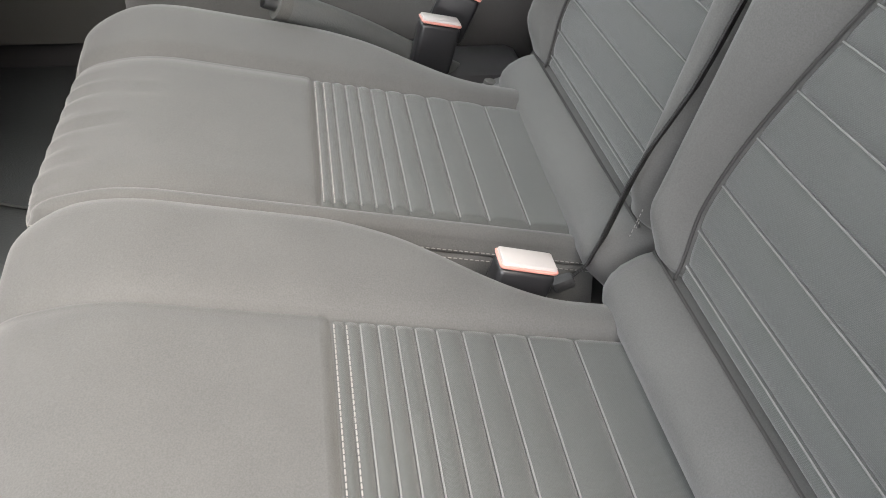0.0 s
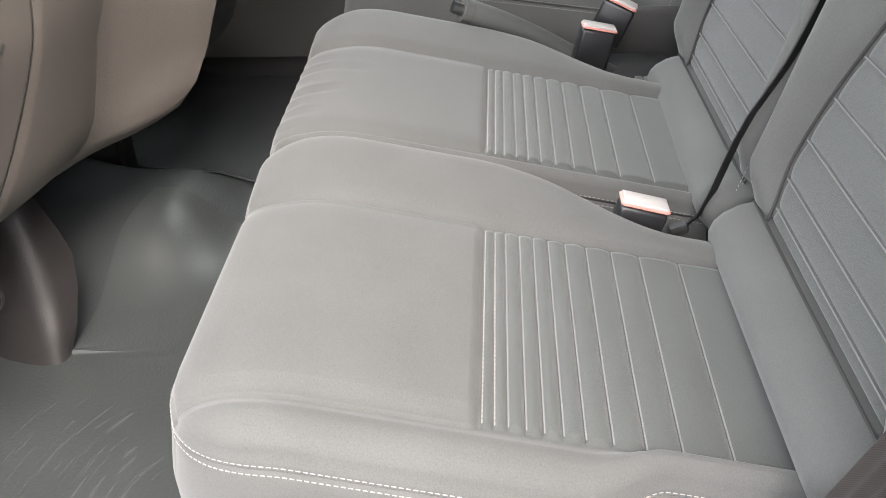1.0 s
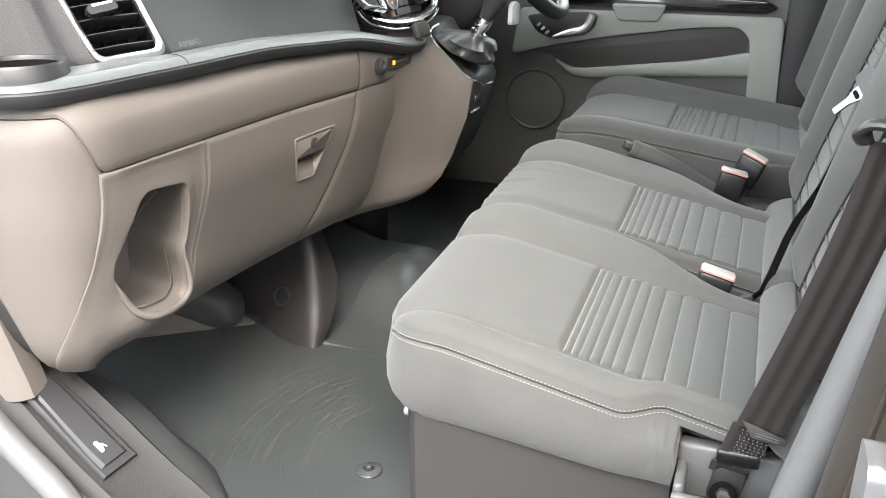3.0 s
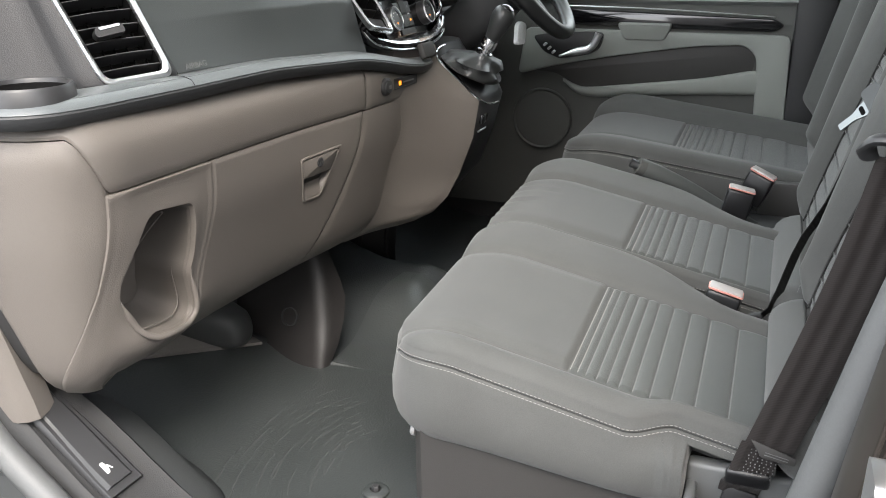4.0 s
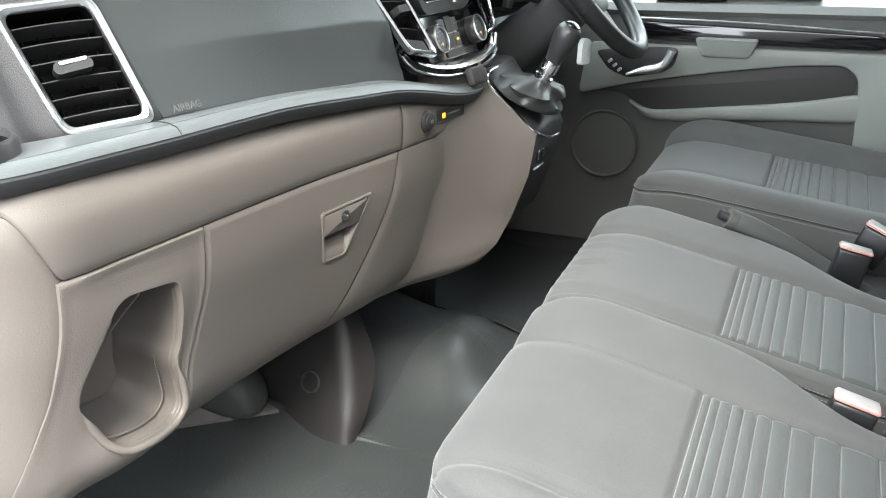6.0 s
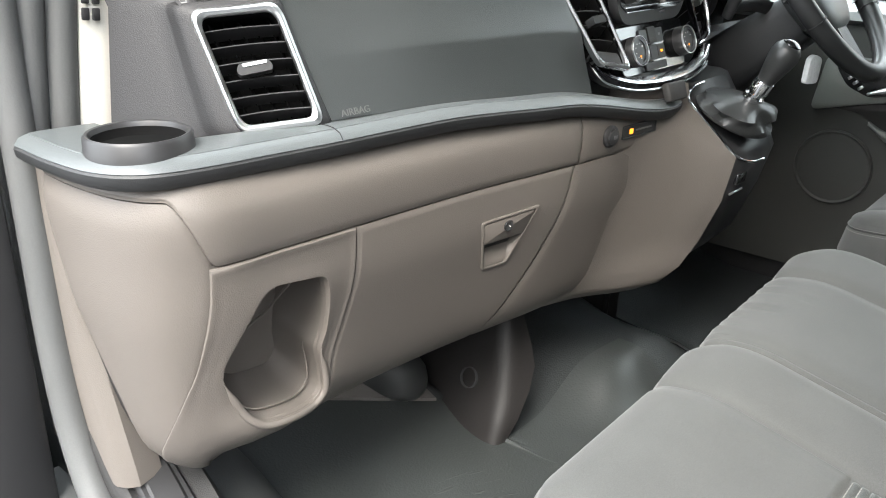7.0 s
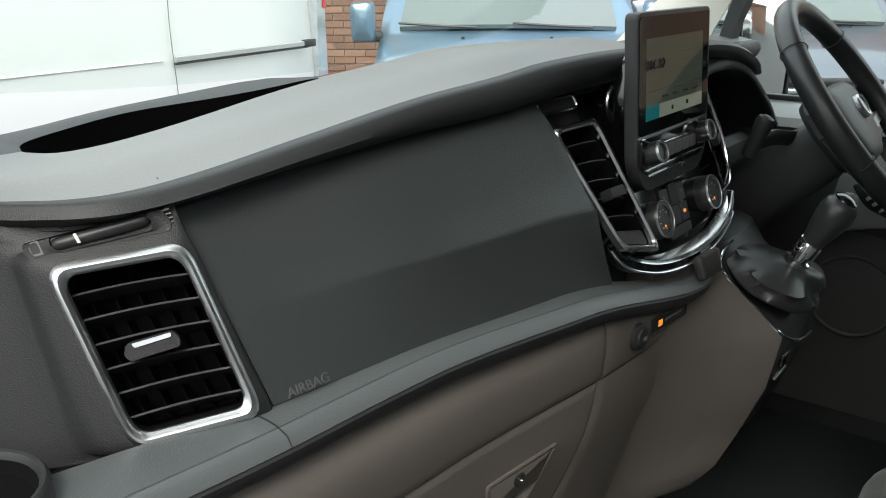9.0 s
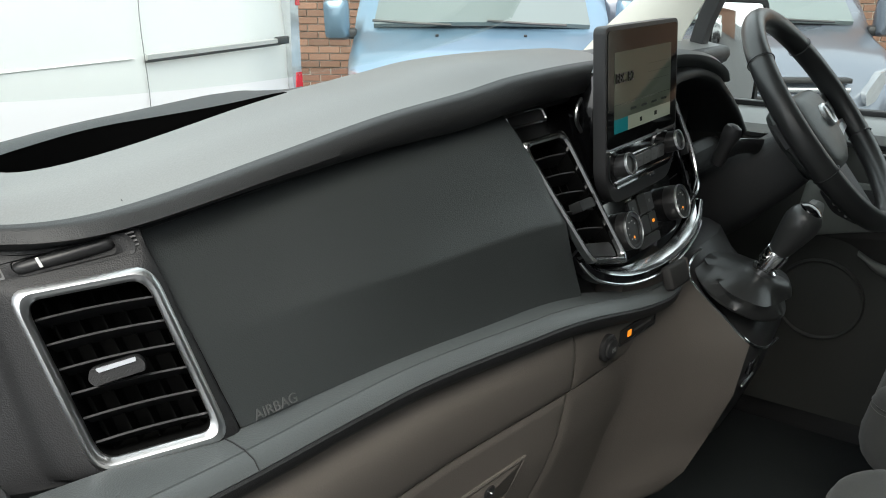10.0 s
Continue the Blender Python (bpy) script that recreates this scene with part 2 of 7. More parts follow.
def whole_place(ob):
    p = Vector((0, 0, 0))
    while ob:
        p += Vector(ob.location)
        ob = ob.parent if ob.type == "EMPTY" else None
    return p


def thing(name, place, label, category, group=""):
    e = new(name)
    e.location = place
    e.empty_display_size = 0.05
    return tagged(e, label, category, group)


def join(*vfs):
    V, F = [], []
    for v, f in vfs:
        o = len(V)
        V += list(v)
        F += [tuple(i + o for i in q) for q in f]
    return V, F


def moved(vf, m):
    return [m @ Vector(v) for v in vf[0]], vf[1]


def loft(rows, closed=True, cap=True, ring_closed=False):
    n = len(rows[0])
    V = [p for r in rows for p in r]
    F = []
    m = len(rows)
    for i in range(m if ring_closed else m - 1):
        for j in range(n if closed else n - 1):
            a, b = i * n + j, i * n + (j + 1) % n
            k = (i + 1) % m
            F.append((a, b, k * n + (j + 1) % n, k * n + j))
    if cap and closed and not ring_closed:
        F.append(tuple(range(n)))
        F.append(tuple(range((m - 1) * n, m * n)))
    return V, F


def slab(rows, off):
    """An open sheet of rows of points made solid: off(point, i, j) gives the back point."""
    m, n = len(rows), len(rows[0])
    back = [[off(p, i, j) for j, p in enumerate(r)] for i, r in enumerate(rows)]
    V = [p for r in rows for p in r] + [p for r in back for p in r]
    N = m * n
    F = []
    for i in range(m - 1):
        for j in range(n - 1):
            a, b, c, d = i * n + j, i * n + j + 1, (i + 1) * n + j + 1, (i + 1) * n + j
            F.append((a, b, c, d))
            F.append((N + a, N + d, N + c, N + b))
    edge = [j for j in range(n)] + [i * n + n - 1 for i in range(1, m)] + [(m - 1) * n + j for j in range(n - 2, -1, -1)] + [i * n for i in range(m - 2, 0, -1)]
    for a, b in zip(edge, edge[1:] + edge[:1]):
        F.append((a, b, N + b, N + a))
    return V, F


def rbox(sx, sy, sz, r=0.005, seg=2, m=None):
    bm = bmesh.new()
    bmesh.ops.create_cube(bm, size=1.0)
    bmesh.ops.scale(bm, vec=(sx, sy, sz), verts=bm.verts)
    if r > 0:
        bmesh.ops.bevel(bm, geom=list(bm.edges), offset=min(r, 0.49 * min(sx, sy, sz)), segments=seg, profile=0.5, affect="EDGES")
    V = [v.co.copy() for v in bm.verts]
    for i, v in enumerate(bm.verts):
        v.index = i
    F = [tuple(v.index for v in f.verts) for f in bm.faces]
    bm.free()
    if m is not None:
        V = [m @ v for v in V]
    return V, F


def box(x0, x1, y0, y1, z0, z1, r=0.005, seg=2):
    return rbox(x1 - x0, y1 - y0, z1 - z0, r, seg, Matrix.Translation(((x0 + x1) / 2, (y0 + y1) / 2, (z0 + z1) / 2)))


def circle(r, n=32, ry=None):
    return [Vector((r * math.cos(2 * math.pi * i / n), (ry or r) * math.sin(2 * math.pi * i / n))) for i in range(n)]


def roundpoly(pts, r, seg=5):
    """A polygon with rounded corners; r one radius or one for each corner."""
    out = []
    n = len(pts)
    for i in range(n):
        p, a, b = Vector(pts[i]), Vector(pts[i - 1]), Vector(pts[(i + 1) % n])
        rr = r[i] if isinstance(r, (list, tuple)) else r
        da, db = (a - p), (b - p)
        c = min(rr, da.length * 0.49, db.length * 0.49)
        s, e = p + da.normalized() * c, p + db.normalized() * c
        for k in range(seg + 1):
            t = k / seg
            out.append((1 - t) ** 2 * s + 2 * t * (1 - t) * p + t * t * e)
    return out


def inset(poly, d):
    n = len(poly)
    area = sum(poly[i].x * poly[(i + 1) % n].y - poly[(i + 1) % n].x * poly[i].y for i in range(n))
    s = 1 if area > 0 else -1
    out = []
    for i in range(n):
        t = (poly[(i + 1) % n] - poly[i - 1])
        nrm = Vector((-t.y, t.x)).normalized() * s
        out.append(poly[i] + nrm * d)
    return out


def prism(poly, d0, d1, bevel, to):
    """A polygon in local u, v extruded from depth d0 to d1, its front edge eased."""
    b2 = bevel * 0.3
    rows = [[to(p.x, p.y, d0) for p in poly], [to(p.x, p.y, d1 - bevel) for p in poly],
            [to(p.x, p.y, d1 - b2) for p in inset(poly, b2)], [to(p.x, p.y, d1) for p in inset(poly, bevel)]]
    return loft(rows)


def ringed(outer, inner, d0, d1, to, bulge=0.0, steps=1):
    """A frame between two outlines of equal count, from depth d0 to d1 and rounded over."""
    n = len(outer)
    rows = [[to(p.x, p.y, d0) for p in outer], [to(p.x, p.y, d1) for p in outer]]
    for k in range(1, steps + 1):
        t = k / (steps + 1)
        rows.append([to(*(outer[i].lerp(inner[i], t)), d1 + bulge * math.sin(math.pi * t)) for i in range(n)])
    rows += [[to(p.x, p.y, d1) for p in inner], [to(p.x, p.y, d0) for p in inner]]
    return loft(rows, ring_closed=True)


def sweep(path, prof, closed=False, up=(0, 0, 1), caps=True, twist=None):
    """prof: list of (side, up) offsets, swept along path."""
    pts = [Vector(p) for p in path]
    rows = []
    n = len(pts)
    for i, p in enumerate(pts):
        a = pts[i - 1] if (i > 0 or closed) else pts[i]
        b = pts[(i + 1) % n] if (i < n - 1 or closed) else pts[i]
        t = (b - a).normalized()
        s = t.cross(Vector(up))
        s = s.normalized() if s.length > 1e-6 else Vector((1, 0, 0))
        u = s.cross(t).normalized()
        rows.append([p + s * q[0] + u * q[1] for q in prof])
    return loft(rows, cap=caps, ring_closed=closed)


def tube(path, r, n=10, closed=False, up=(0, 0, 1)):
    return sweep(path, [(c.x, c.y) for c in circle(r, n)], closed, up)


def lathe(profile, to, n=32):
    """profile rows (radius, depth) turned round the local depth axis; closed at both ends."""
    rows = [[to(r * math.cos(2 * math.pi * k / n), r * math.sin(2 * math.pi * k / n), d) for k in range(n)] for r, d in profile]
    return loft(rows)


def place(o, u, v):
    """A local frame: (a, b, c) to the world, c along u x v."""
    o, u = Vector(o), Vector(u).normalized()
    n = u.cross(Vector(v)).normalized()
    w = n.cross(u)
    return lambda a, b, c=0.0: o + u * a + w * b + n * c


def stitches(line, length=0.0030, gap=0.0024, r=0.00042, lift=None):
    """Small thread loops along a line of points."""
    V, F = [], []
    acc, on = 0.0, True
    pts = [Vector(p) for p in line]
    d = [0.0]
    for a, b in zip(pts, pts[1:]):
        d.append(d[-1] + (b - a).length)

    def at(s):
        for i in range(len(d) - 1):
            if d[i + 1] >= s:
                return pts[i].lerp(pts[i + 1], (s - d[i]) / max(1e-9, d[i + 1] - d[i]))
        return pts[-1]
    s = 0.0
    parts = []
    while s + length < d[-1]:
        a, b = at(s), at(s + length)
        parts.append(tube([a, a.lerp(b, 0.5) + Vector((0, 0, r * 0.5)), b], r, 5))
        s += length + gap
    return join(*parts) if parts else (V, F)




def lettering(name, words, size, to, mat, parent, depth=0.0006):
    """Words in the built-in font, as a mesh laid out by a local frame."""
    cu = bpy.data.curves.new(name, "FONT")
    cu.body, cu.size, cu.extrude = words, size, depth
    cu.align_x, cu.align_y = "CENTER", "CENTER"
    ob = bpy.data.objects.new(name, cu)
    scene.collection.objects.link(ob)
    dg = bpy.context.evaluated_depsgraph_get()
    me = bpy.data.meshes.new_from_object(ob.evaluated_get(dg))
    bpy.data.objects.remove(ob)
    V = [to(v.co.x, v.co.y, v.co.z) for v in me.vertices]
    F = [tuple(p.vertices) for p in me.polygons]
    return shape(name, (V, F), mat, parent, smooth=0)


# ---- cab structure ----
FLOOR = 0.26


def floor_z(x, y):
    """Floor height: level, rising to the bulkhead at the front, higher under the console."""
    z = FLOOR + 0.10 * ease((y - 0.60) / 0.35) + 0.25 * ease((y - 0.85) / 0.3)
    z += 0.075 * ease((x - 0.80) / 0.22) * ease((y - 0.40) / 0.12) * (1 - ease((x - 1.12) / 0.15))
    return z


def grid_sheet(x0, x1, nx, y0, y1, ny, zf, thick):
    rows = [[Vector((x0 + (x1 - x0) * i / nx, y0 + (y1 - y0) * j / ny, zf(x0 + (x1 - x0) * i / nx, y0 + (y1 - y0) * j / ny))) for j in range(ny + 1)] for i in range(nx + 1)]
    return slab(rows, lambda p, i, j: p + Vector((0, 0, -thick)))


floor_ob = shape("floor", grid_sheet(0.06, 1.86, 60, -0.62, 1.12, 60, floor_z, 0.03), CARPET)
tagged(floor_ob, "black moulded cab floor lining", "floor", kind="structure")


def mat_z(x, y):
    z = floor_z(x, y) + 0.006
    z += 0.0025 * math.sin(18 * x + 3 * math.sin(9 * y)) * ease((y - 0.2) / 0.2)
    z += 0.03 * math.exp(-((x - 0.93) / 0.05) ** 2) * ease((y - 0.45) / 0.1) * 0.4
    return z


mrows = []
for i in range(71):
    x = 0.21 + 0.85 * i / 70
    y1 = 0.575 + 0.345 * (1 - ease((x - 0.70) / 0.03)) - 0.02 * ease((x - 0.85) / 0.2)
    mrows.append([Vector((x, 0.13 + (y1 - 0.13) * j / 40, mat_z(x, 0.13 + (y1 - 0.13) * j / 40))) for j in range(41)])
mat_ob = shape("floor_mat", slab(mrows, lambda p, i, j: p + Vector((0, 0, -0.005))), RUBBER)
tagged(mat_ob, "grey-green rubber floor mat with scuffs and dust", "floor mat")
mat2 = shape("floor_mat", grid_sheet(1.205, 1.66, 30, 0.10, 0.95, 30, lambda x, y: mat_z(x, y) + 0.002, 0.005), CARPET)
tagged(mat2, "black carpet mat under the pedals", "floor mat")
scuff = material("dried_mud_smear", (0.046, 0.0498, 0.0490), 0.55, 0, 0.6, 0.003, 0.6, 0.01)
smears = []
for k in range(200):
    r0 = 0.09 + 0.26 * random.random()
    r0 = r0 + 0.006 * math.sin(r0 * 380)
    a0 = 0.75 + 1.35 * random.random()
    span = 0.05 + 0.24 * random.random()
    ln = [Vector((0.43 + r0 * math.cos(a0 + span * j / 5) * 1.25, 0.30 + r0 * math.sin(a0 + span * j / 5), 0)) for j in range(6)]
    ln = [p for p in ln if 0.26 < p.x < 0.63 and 0.15 < p.y < 0.58]
    if len(ln) < 4:
        continue
    rows = []
    wide = 0.0006 + 0.0042 * random.random() ** 2
    for i, p in enumerate(ln):
        w = wide * math.sin(math.pi * (i + 0.3) / (len(ln) - 0.4)) + 0.0001
        rows.append([Vector((p.x + s_ * w * 0.5, p.y + s_ * w, mat_z(p.x, p.y) + h)) for s_, h in ((-1, -0.0003), (-0.6, 0.0002), (0.6, 0.0002), (1, -0.0003))])
    smears.append(loft(rows))
part_smear = shape("mud_smear", join(*smears), scuff, mat_ob, "faint pale mud streaks")
tagged(part_smear, "faint pale mud streaks", kind="stuff")

# retaining stud of the mat
stud = thing("mat_stud", (0.361, 0.300, FLOOR + 0.006), "round black plastic retaining stud in the rubber floor mat", "stud")
sz = mat_z(0.361, 0.300)
sto = place((0.361, 0.300, sz), (1, 0, 0), (0, 1, 0))
shape("disc", lathe([(0.001, -0.001), (0.021, -0.001), (0.021, 0.003), (0.018, 0.0055), (0.009, 0.006), (0.0085, 0.003), (0.001, 0.003)], sto), RUBBER, stud)
shape("knob", lathe([(0.001, 0.002), (0.007, 0.002), (0.0072, 0.010), (0.005, 0.0125), (0.001, 0.013)], sto, 6), DARK, stud)

# pale kick trim between the door post and the dashboard
kt = shape("trim_kick_left", loft([[Vector((x, y, z)) for x, y in ((0.075, y0_), (0.082, y0_ - 0.012), (0.095, y0_ - 0.02), (0.13, y0_ - 0.01), (0.13, 0.84), (0.075, 0.84))] for y0_, z in ((0.678, 0.475), (0.685, 0.50), (0.72, 0.60), (0.745, 0.72), (0.765, 0.87))]), TAUPE)
tagged(kt, "taupe kick trim below the front pillar", "trim", kind="structure")

# outer shell: sides, rear bulkhead, roof, front bulkhead
sill = shape("wall_sill", join(box(-0.02, 0.16, -0.34, 0.50, 0.10, 0.285, 0.015), box(-0.06, 0.03, -0.4, 0.82, 0.06, 0.20, 0.01)), BLACK)
tagged(sill, "black plastic door sill step", "door sill", kind="structure")
rear = shape("wall_rear", box(0.02, 1.90, -0.66, -0.62, 0.1, 1.95, 0.01), SEATBASE)
tagged(rear, "grey load bulkhead behind the seats", "bulkhead", kind="structure")
roof = shape("ceiling", box(0.05, 1.86, -0.66, 0.62, 1.93, 1.97, 0.015), BEIGE)
tagged(roof, "pale cloth headlining", "ceiling", kind="structure")
front = shape("wall_front", join(box(0.08, 1.84, 1.10, 1.14, 0.1, 0.985, 0.01), box(0.08, 0.12, 0.78, 1.12, 0.1, 0.98, 0.01), box(1.80, 1.84, 0.62, 1.12, 0.1, 0.93, 0.01)), CARPET)
tagged(front, "black sound-deadened front bulkhead", "bulkhead", kind="structure")

# plain wall out of view, added to cut the light through the open door
side_wall = shape("wall_light_block", box(-4.2, -3.9, -9.0, 0.4, -0.5, 3.4, 0.02), RENDERWALL)
tagged(side_wall, "unseen plain grey wall added to block light from the door side", "wall", kind="structure")

# windscreen, tilted
wto = place((0.955, 1.12, 1.06), (1, 0, 0), (0, -0.50, 0.87))
wrows = [[wto(a, b, -0.10 * (abs(a) / 0.85) ** 2) for b in (0, 0.25, 0.5, 0.75, 1.0)] for a in [-0.85 + 1.7 * k / 16 for k in range(17)]]
ws = shape("window_1", slab(wrows, lambda p, i, j: p + Vector((0, 0.005, 0.003))), GLASS)
ws.visible_shadow = False
tagged(ws, "raked clear laminated windscreen", "windscreen", kind="structure")


def pillar(name, pts, w, d, mat, label, mirror=False):
    line = spline(pts, 0.05)
    prof = [(-w, -d), (-w * 0.6, -d * 1.25), (w * 0.6, -d * 1.25), (w, -d), (w, d), (-w, d)]
    ob = shape(name, sweep(line, prof, up=(0, 1, 0)), mat)
    return tagged(ob, label, "pillar", kind="structure")


# passenger side front pillar: pale upper trim with a louvred vent, dark lower seal
pillar("trim_pillar_front_left", [(0.167, 0.795, 0.86), (0.190, 0.79, 1.05), (0.204, 0.74, 1.25), (0.208, 0.63, 1.5), (0.246, 0.45, 1.95)], 0.0285, 0.018, BEIGE, "pale beige front pillar trim")
PR = [((1.80, 1.045, 1.00), (1.765, 0.79, 1.00)), ((1.80, 1.015, 1.036), (1.762, 0.775, 1.04)), ((1.80, 0.955, 1.10), (1.760, 0.750, 1.10)), ((1.80, 0.885, 1.165), (1.757, 0.713, 1.167)), ((1.79, 0.80, 1.25), (1.745, 0.665, 1.26)), ((1.755, 0.65, 1.42), (1.71, 0.56, 1.43)), ((1.70, 0.48, 1.65), (1.66, 0.42, 1.66)), ((1.63, 0.30, 1.95), (1.60, 0.25, 1.95))]
pr_rows = []
for l_, r_ in PR:
    l_, r_ = Vector(l_), Vector(r_)
    pr_rows.append([l_ + (r_ - l_) * k + Vector((-0.016 * math.sin(math.pi * k), 0, 0)) for k in (0, 0.12, 0.3, 0.5, 0.7, 0.88, 1.0)] + [r_ + Vector((0.035, 0.01, 0)), l_ + Vector((0.06, 0.02, 0))])
tagged(shape("trim_pillar_front_right", loft(pr_rows), BEIGE), "pale beige driver side front pillar trim", "pillar", kind="structure")
pv = place((0.1725, 0.7665, 1.038), (1, 0.0, -0.1), (0.16, 0, 1))
for r_ in range(5):
    for c_ in range(2):
        louv = shape("trim_pillar_louvre", prism(roundpoly([(-0.013 + 0.0122 * c_, -0.032 + 0.0178 * r_), (-0.005 + 0.0122 * c_, -0.032 + 0.0178 * r_), (-0.005 + 0.0122 * c_, -0.0185 + 0.0178 * r_), (-0.013 + 0.0122 * c_, -0.0185 + 0.0178 * r_)], 0.001, 1), -0.002, 0.0008, 0.0002, pv), DARK)
        tagged(louv, "dark slot of the pillar louvre", "louvre", kind="structure")
for off_, r_ in ((-0.046, 0.019), (-0.080, 0.017)):
    strip_ = spline([(0.167 + off_, 0.788, 0.84), (0.190 + off_, 0.784, 1.05), (0.204 + off_, 0.735, 1.25), (0.208 + off_, 0.625, 1.5), (0.246 + off_, 0.445, 1.93)], 0.05)
    tagged(shape("trim_pillar_seal", sweep(strip_, [(c.x, c.y) for c in circle(r_, 12)], up=(1, 0, 0.01)), SEAL), "grey rubber lip beside the front pillar", "door seal", kind="structure")
seal_line = spline([(0.02, 0.45, 1.95), (0.055, 0.70, 1.45), (0.075, 0.78, 1.1), (0.07, 0.775, 0.8), (0.065, 0.76, 0.58), (0.06, 0.71, 0.46), (0.05, 0.60, 0.375), (0.03, 0.50, 0.31), (0.02, 0.30, 0.285),
                    (0.02, -0.05, 0.283), (0.036, -0.18, 0.32), (0.060, -0.240, 0.45), (0.067, -0.272, 0.6), (0.067, -0.303, 0.75), (0.067, -0.335, 0.9), (0.060, -0.40, 1.3), (0.04, -0.42, 1.95)], 0.02)
front_part = [p for p in seal_line if p.y > -0.03]
rear_part = [p for p in seal_line if p.y <= 0.0]
for part_, r_ in ((front_part, 0.019), (rear_part, 0.0195)):
    sealob = shape("trim_door_seal", sweep(part_, [(c.x, c.y) for c in circle(r_, 14)], up=(1, 0, 0.01)), SEAL)
    tagged(sealob, "grey rubber seal round the door opening", "door seal", kind="structure")
apost = shape("wall_post_left", join(box(-0.04, 0.055, 0.79, 0.96, 0.1, 1.2, 0.02), sweep(spline([(0.01, 0.86, 1.15), (0.03, 0.74, 1.5), (0.06, 0.5, 2.0)], 0.05), [(-0.05, -0.04), (0.05, -0.04), (0.05, 0.04), (-0.05, 0.04)], up=(1, 0, 0))), DARK)
tagged(apost, "dark painted front door post", "door post", kind="structure")
bline = spline([(-0.01, -0.29, 0.28), (-0.01, -0.315, 0.6), (-0.01, -0.36, 0.95), (-0.01, -0.42, 1.4), (0.0, -0.47, 1.97)], 0.05)
bpost = shape("wall_post_rear_left", sweep(bline, [(-0.025, -0.04), (0.030, -0.04), (0.038, -0.02), (0.038, 0.030), (0.033, 0.034), (-0.16, 0.034), (-0.16, 0.02)][::-1], up=(1, 0, 0)), BROWNPAINT)
tagged(bpost, "bronze painted door shut post", "door post", kind="structure")
groove = [p + Vector((0.041, 0.030, 0)) for p in bline]
shape("post_gap", tube(groove, 0.006, 8, up=(1, 0, 0)), VOID, bpost)
for dx_, dy_, r_ in ((-0.040, 0.035, 0.0022), (-0.098, 0.035, 0.0026)):
    shape("post_ridge", tube([p + Vector((dx_, dy_, 0)) for p in bline], r_, 8, up=(1, 0, 0)), BROWNPAINT, bpost)
# near-black strip paints the shade on the outer side of the post
shape("post_shade_strip", sweep([p + Vector((-0.132, 0.031, 0)) for p in bline], [(-0.026, -0.006), (0.026, -0.006), (0.026, 0.006), (-0.026, 0.006)], up=(0, 1, 0)), VOID, bpost)
bpanel = shape("wall_side_rear", join(box(-0.05, 0.02, -0.75, -0.42, 0.1, 1.98, 0.02), box(0.02, 0.06, -0.64, -0.36, 0.26, 1.95, 0.01)), BROWNPAINT)
tagged(bpanel, "bronze painted body side behind the door", "body side", kind="structure")
rail = shape("wall_roof_rail_left", box(-0.02, 0.08, -0.6, 0.6, 1.9, 2.0, 0.03), BROWNPAINT)
tagged(rail, "bronze painted roof rail over the door", "roof rail", kind="structure")
rside = shape("wall_side_right", join(box(1.76, 1.86, -0.66, 1.12, 0.1, 0.36, 0.01), box(1.76, 1.80, 0.80, 1.12, 0.3, 0.96, 0.01), box(1.84, 1.9, -0.66, -0.30, 0.1, 1.97, 0.02), box(1.84, 1.92, -0.66, 0.62, 1.88, 1.98, 0.02)), DARK)
tagged(rside, "dark driver side body side and rail", "body side", kind="structure")


# ---- dashboard ----
dash = thing("dashboard", (0.955, 0.8, FLOOR), "two-tone black and taupe van dashboard with satin trim", "dashboard")

LIP_Y = [(0.05, 0.86), (0.15, 0.80), (0.185, 0.752), (0.21, 0.704), (0.24, 0.660), (0.27, 0.636), (0.32, 0.622), (0.5, 0.594), (0.74, 0.556), (0.86, 0.545), (1.0, 0.555), (1.07, 0.60), (1.16, 0.66), (1.86, 0.68)]
LIP_Z = [(0.05, 1.060), (0.2, 1.062), (0.31, 1.068), (0.43, 1.085), (0.56, 1.104), (0.67, 1.114), (0.74, 1.122), (0.87, 1.126), (1.0, 1.118), (1.1, 1.09), (1.86, 1.07)]


def tray_q(x, d):
    """Under 1 inside the tray of the pad."""
    ax, ad = abs(x - 0.437) / 0.145, abs(d - 0.168) / (0.040 * (1 - 0.6 * ease((x - 0.38) / 0.2)))
    return (ax**4 + ad**4) ** 0.25


def pad_z(x, d, tray=True):
    """Height of the pad, d metres in front of its lip."""
    z = curve_at(LIP_Z, x) + 0.010 * ease(d / 0.07) + 0.004 * math.exp(-((x - 0.74) / 0.10) ** 2) * ease(d / 0.05)
    z += 0.004 * math.exp(-((d - 0.225) / 0.03) ** 2) * (1 - ease((x - 0.50) / 0.12)) - 0.010 * ease((x - 0.36) / 0.2) * ease((d - 0.11) / 0.10)
    if tray:
        z -= 0.07 * (1 - ease((tray_q(x, d) - 0.9) / 0.14))
    z -= 0.07 * ease((d - (0.245 - 0.09 * ease((x - 0.52) / 0.2))) / 0.13)
    return z


TRAY_K = [-1.5, -1.25, -1.08, -1.0, -0.94, -0.86, -0.6, -0.2, 0.2, 0.6, 0.86, 0.94, 1.0, 1.08, 1.25, 1.5]


def tray_half(x):
    ax = abs(x - 0.437) / 0.145
    return 0.040 * (1 - 0.6 * ease((x - 0.38) / 0.2)) * max(0.0, 1 - ax**4) ** 0.25 if ax < 1 else 0.0


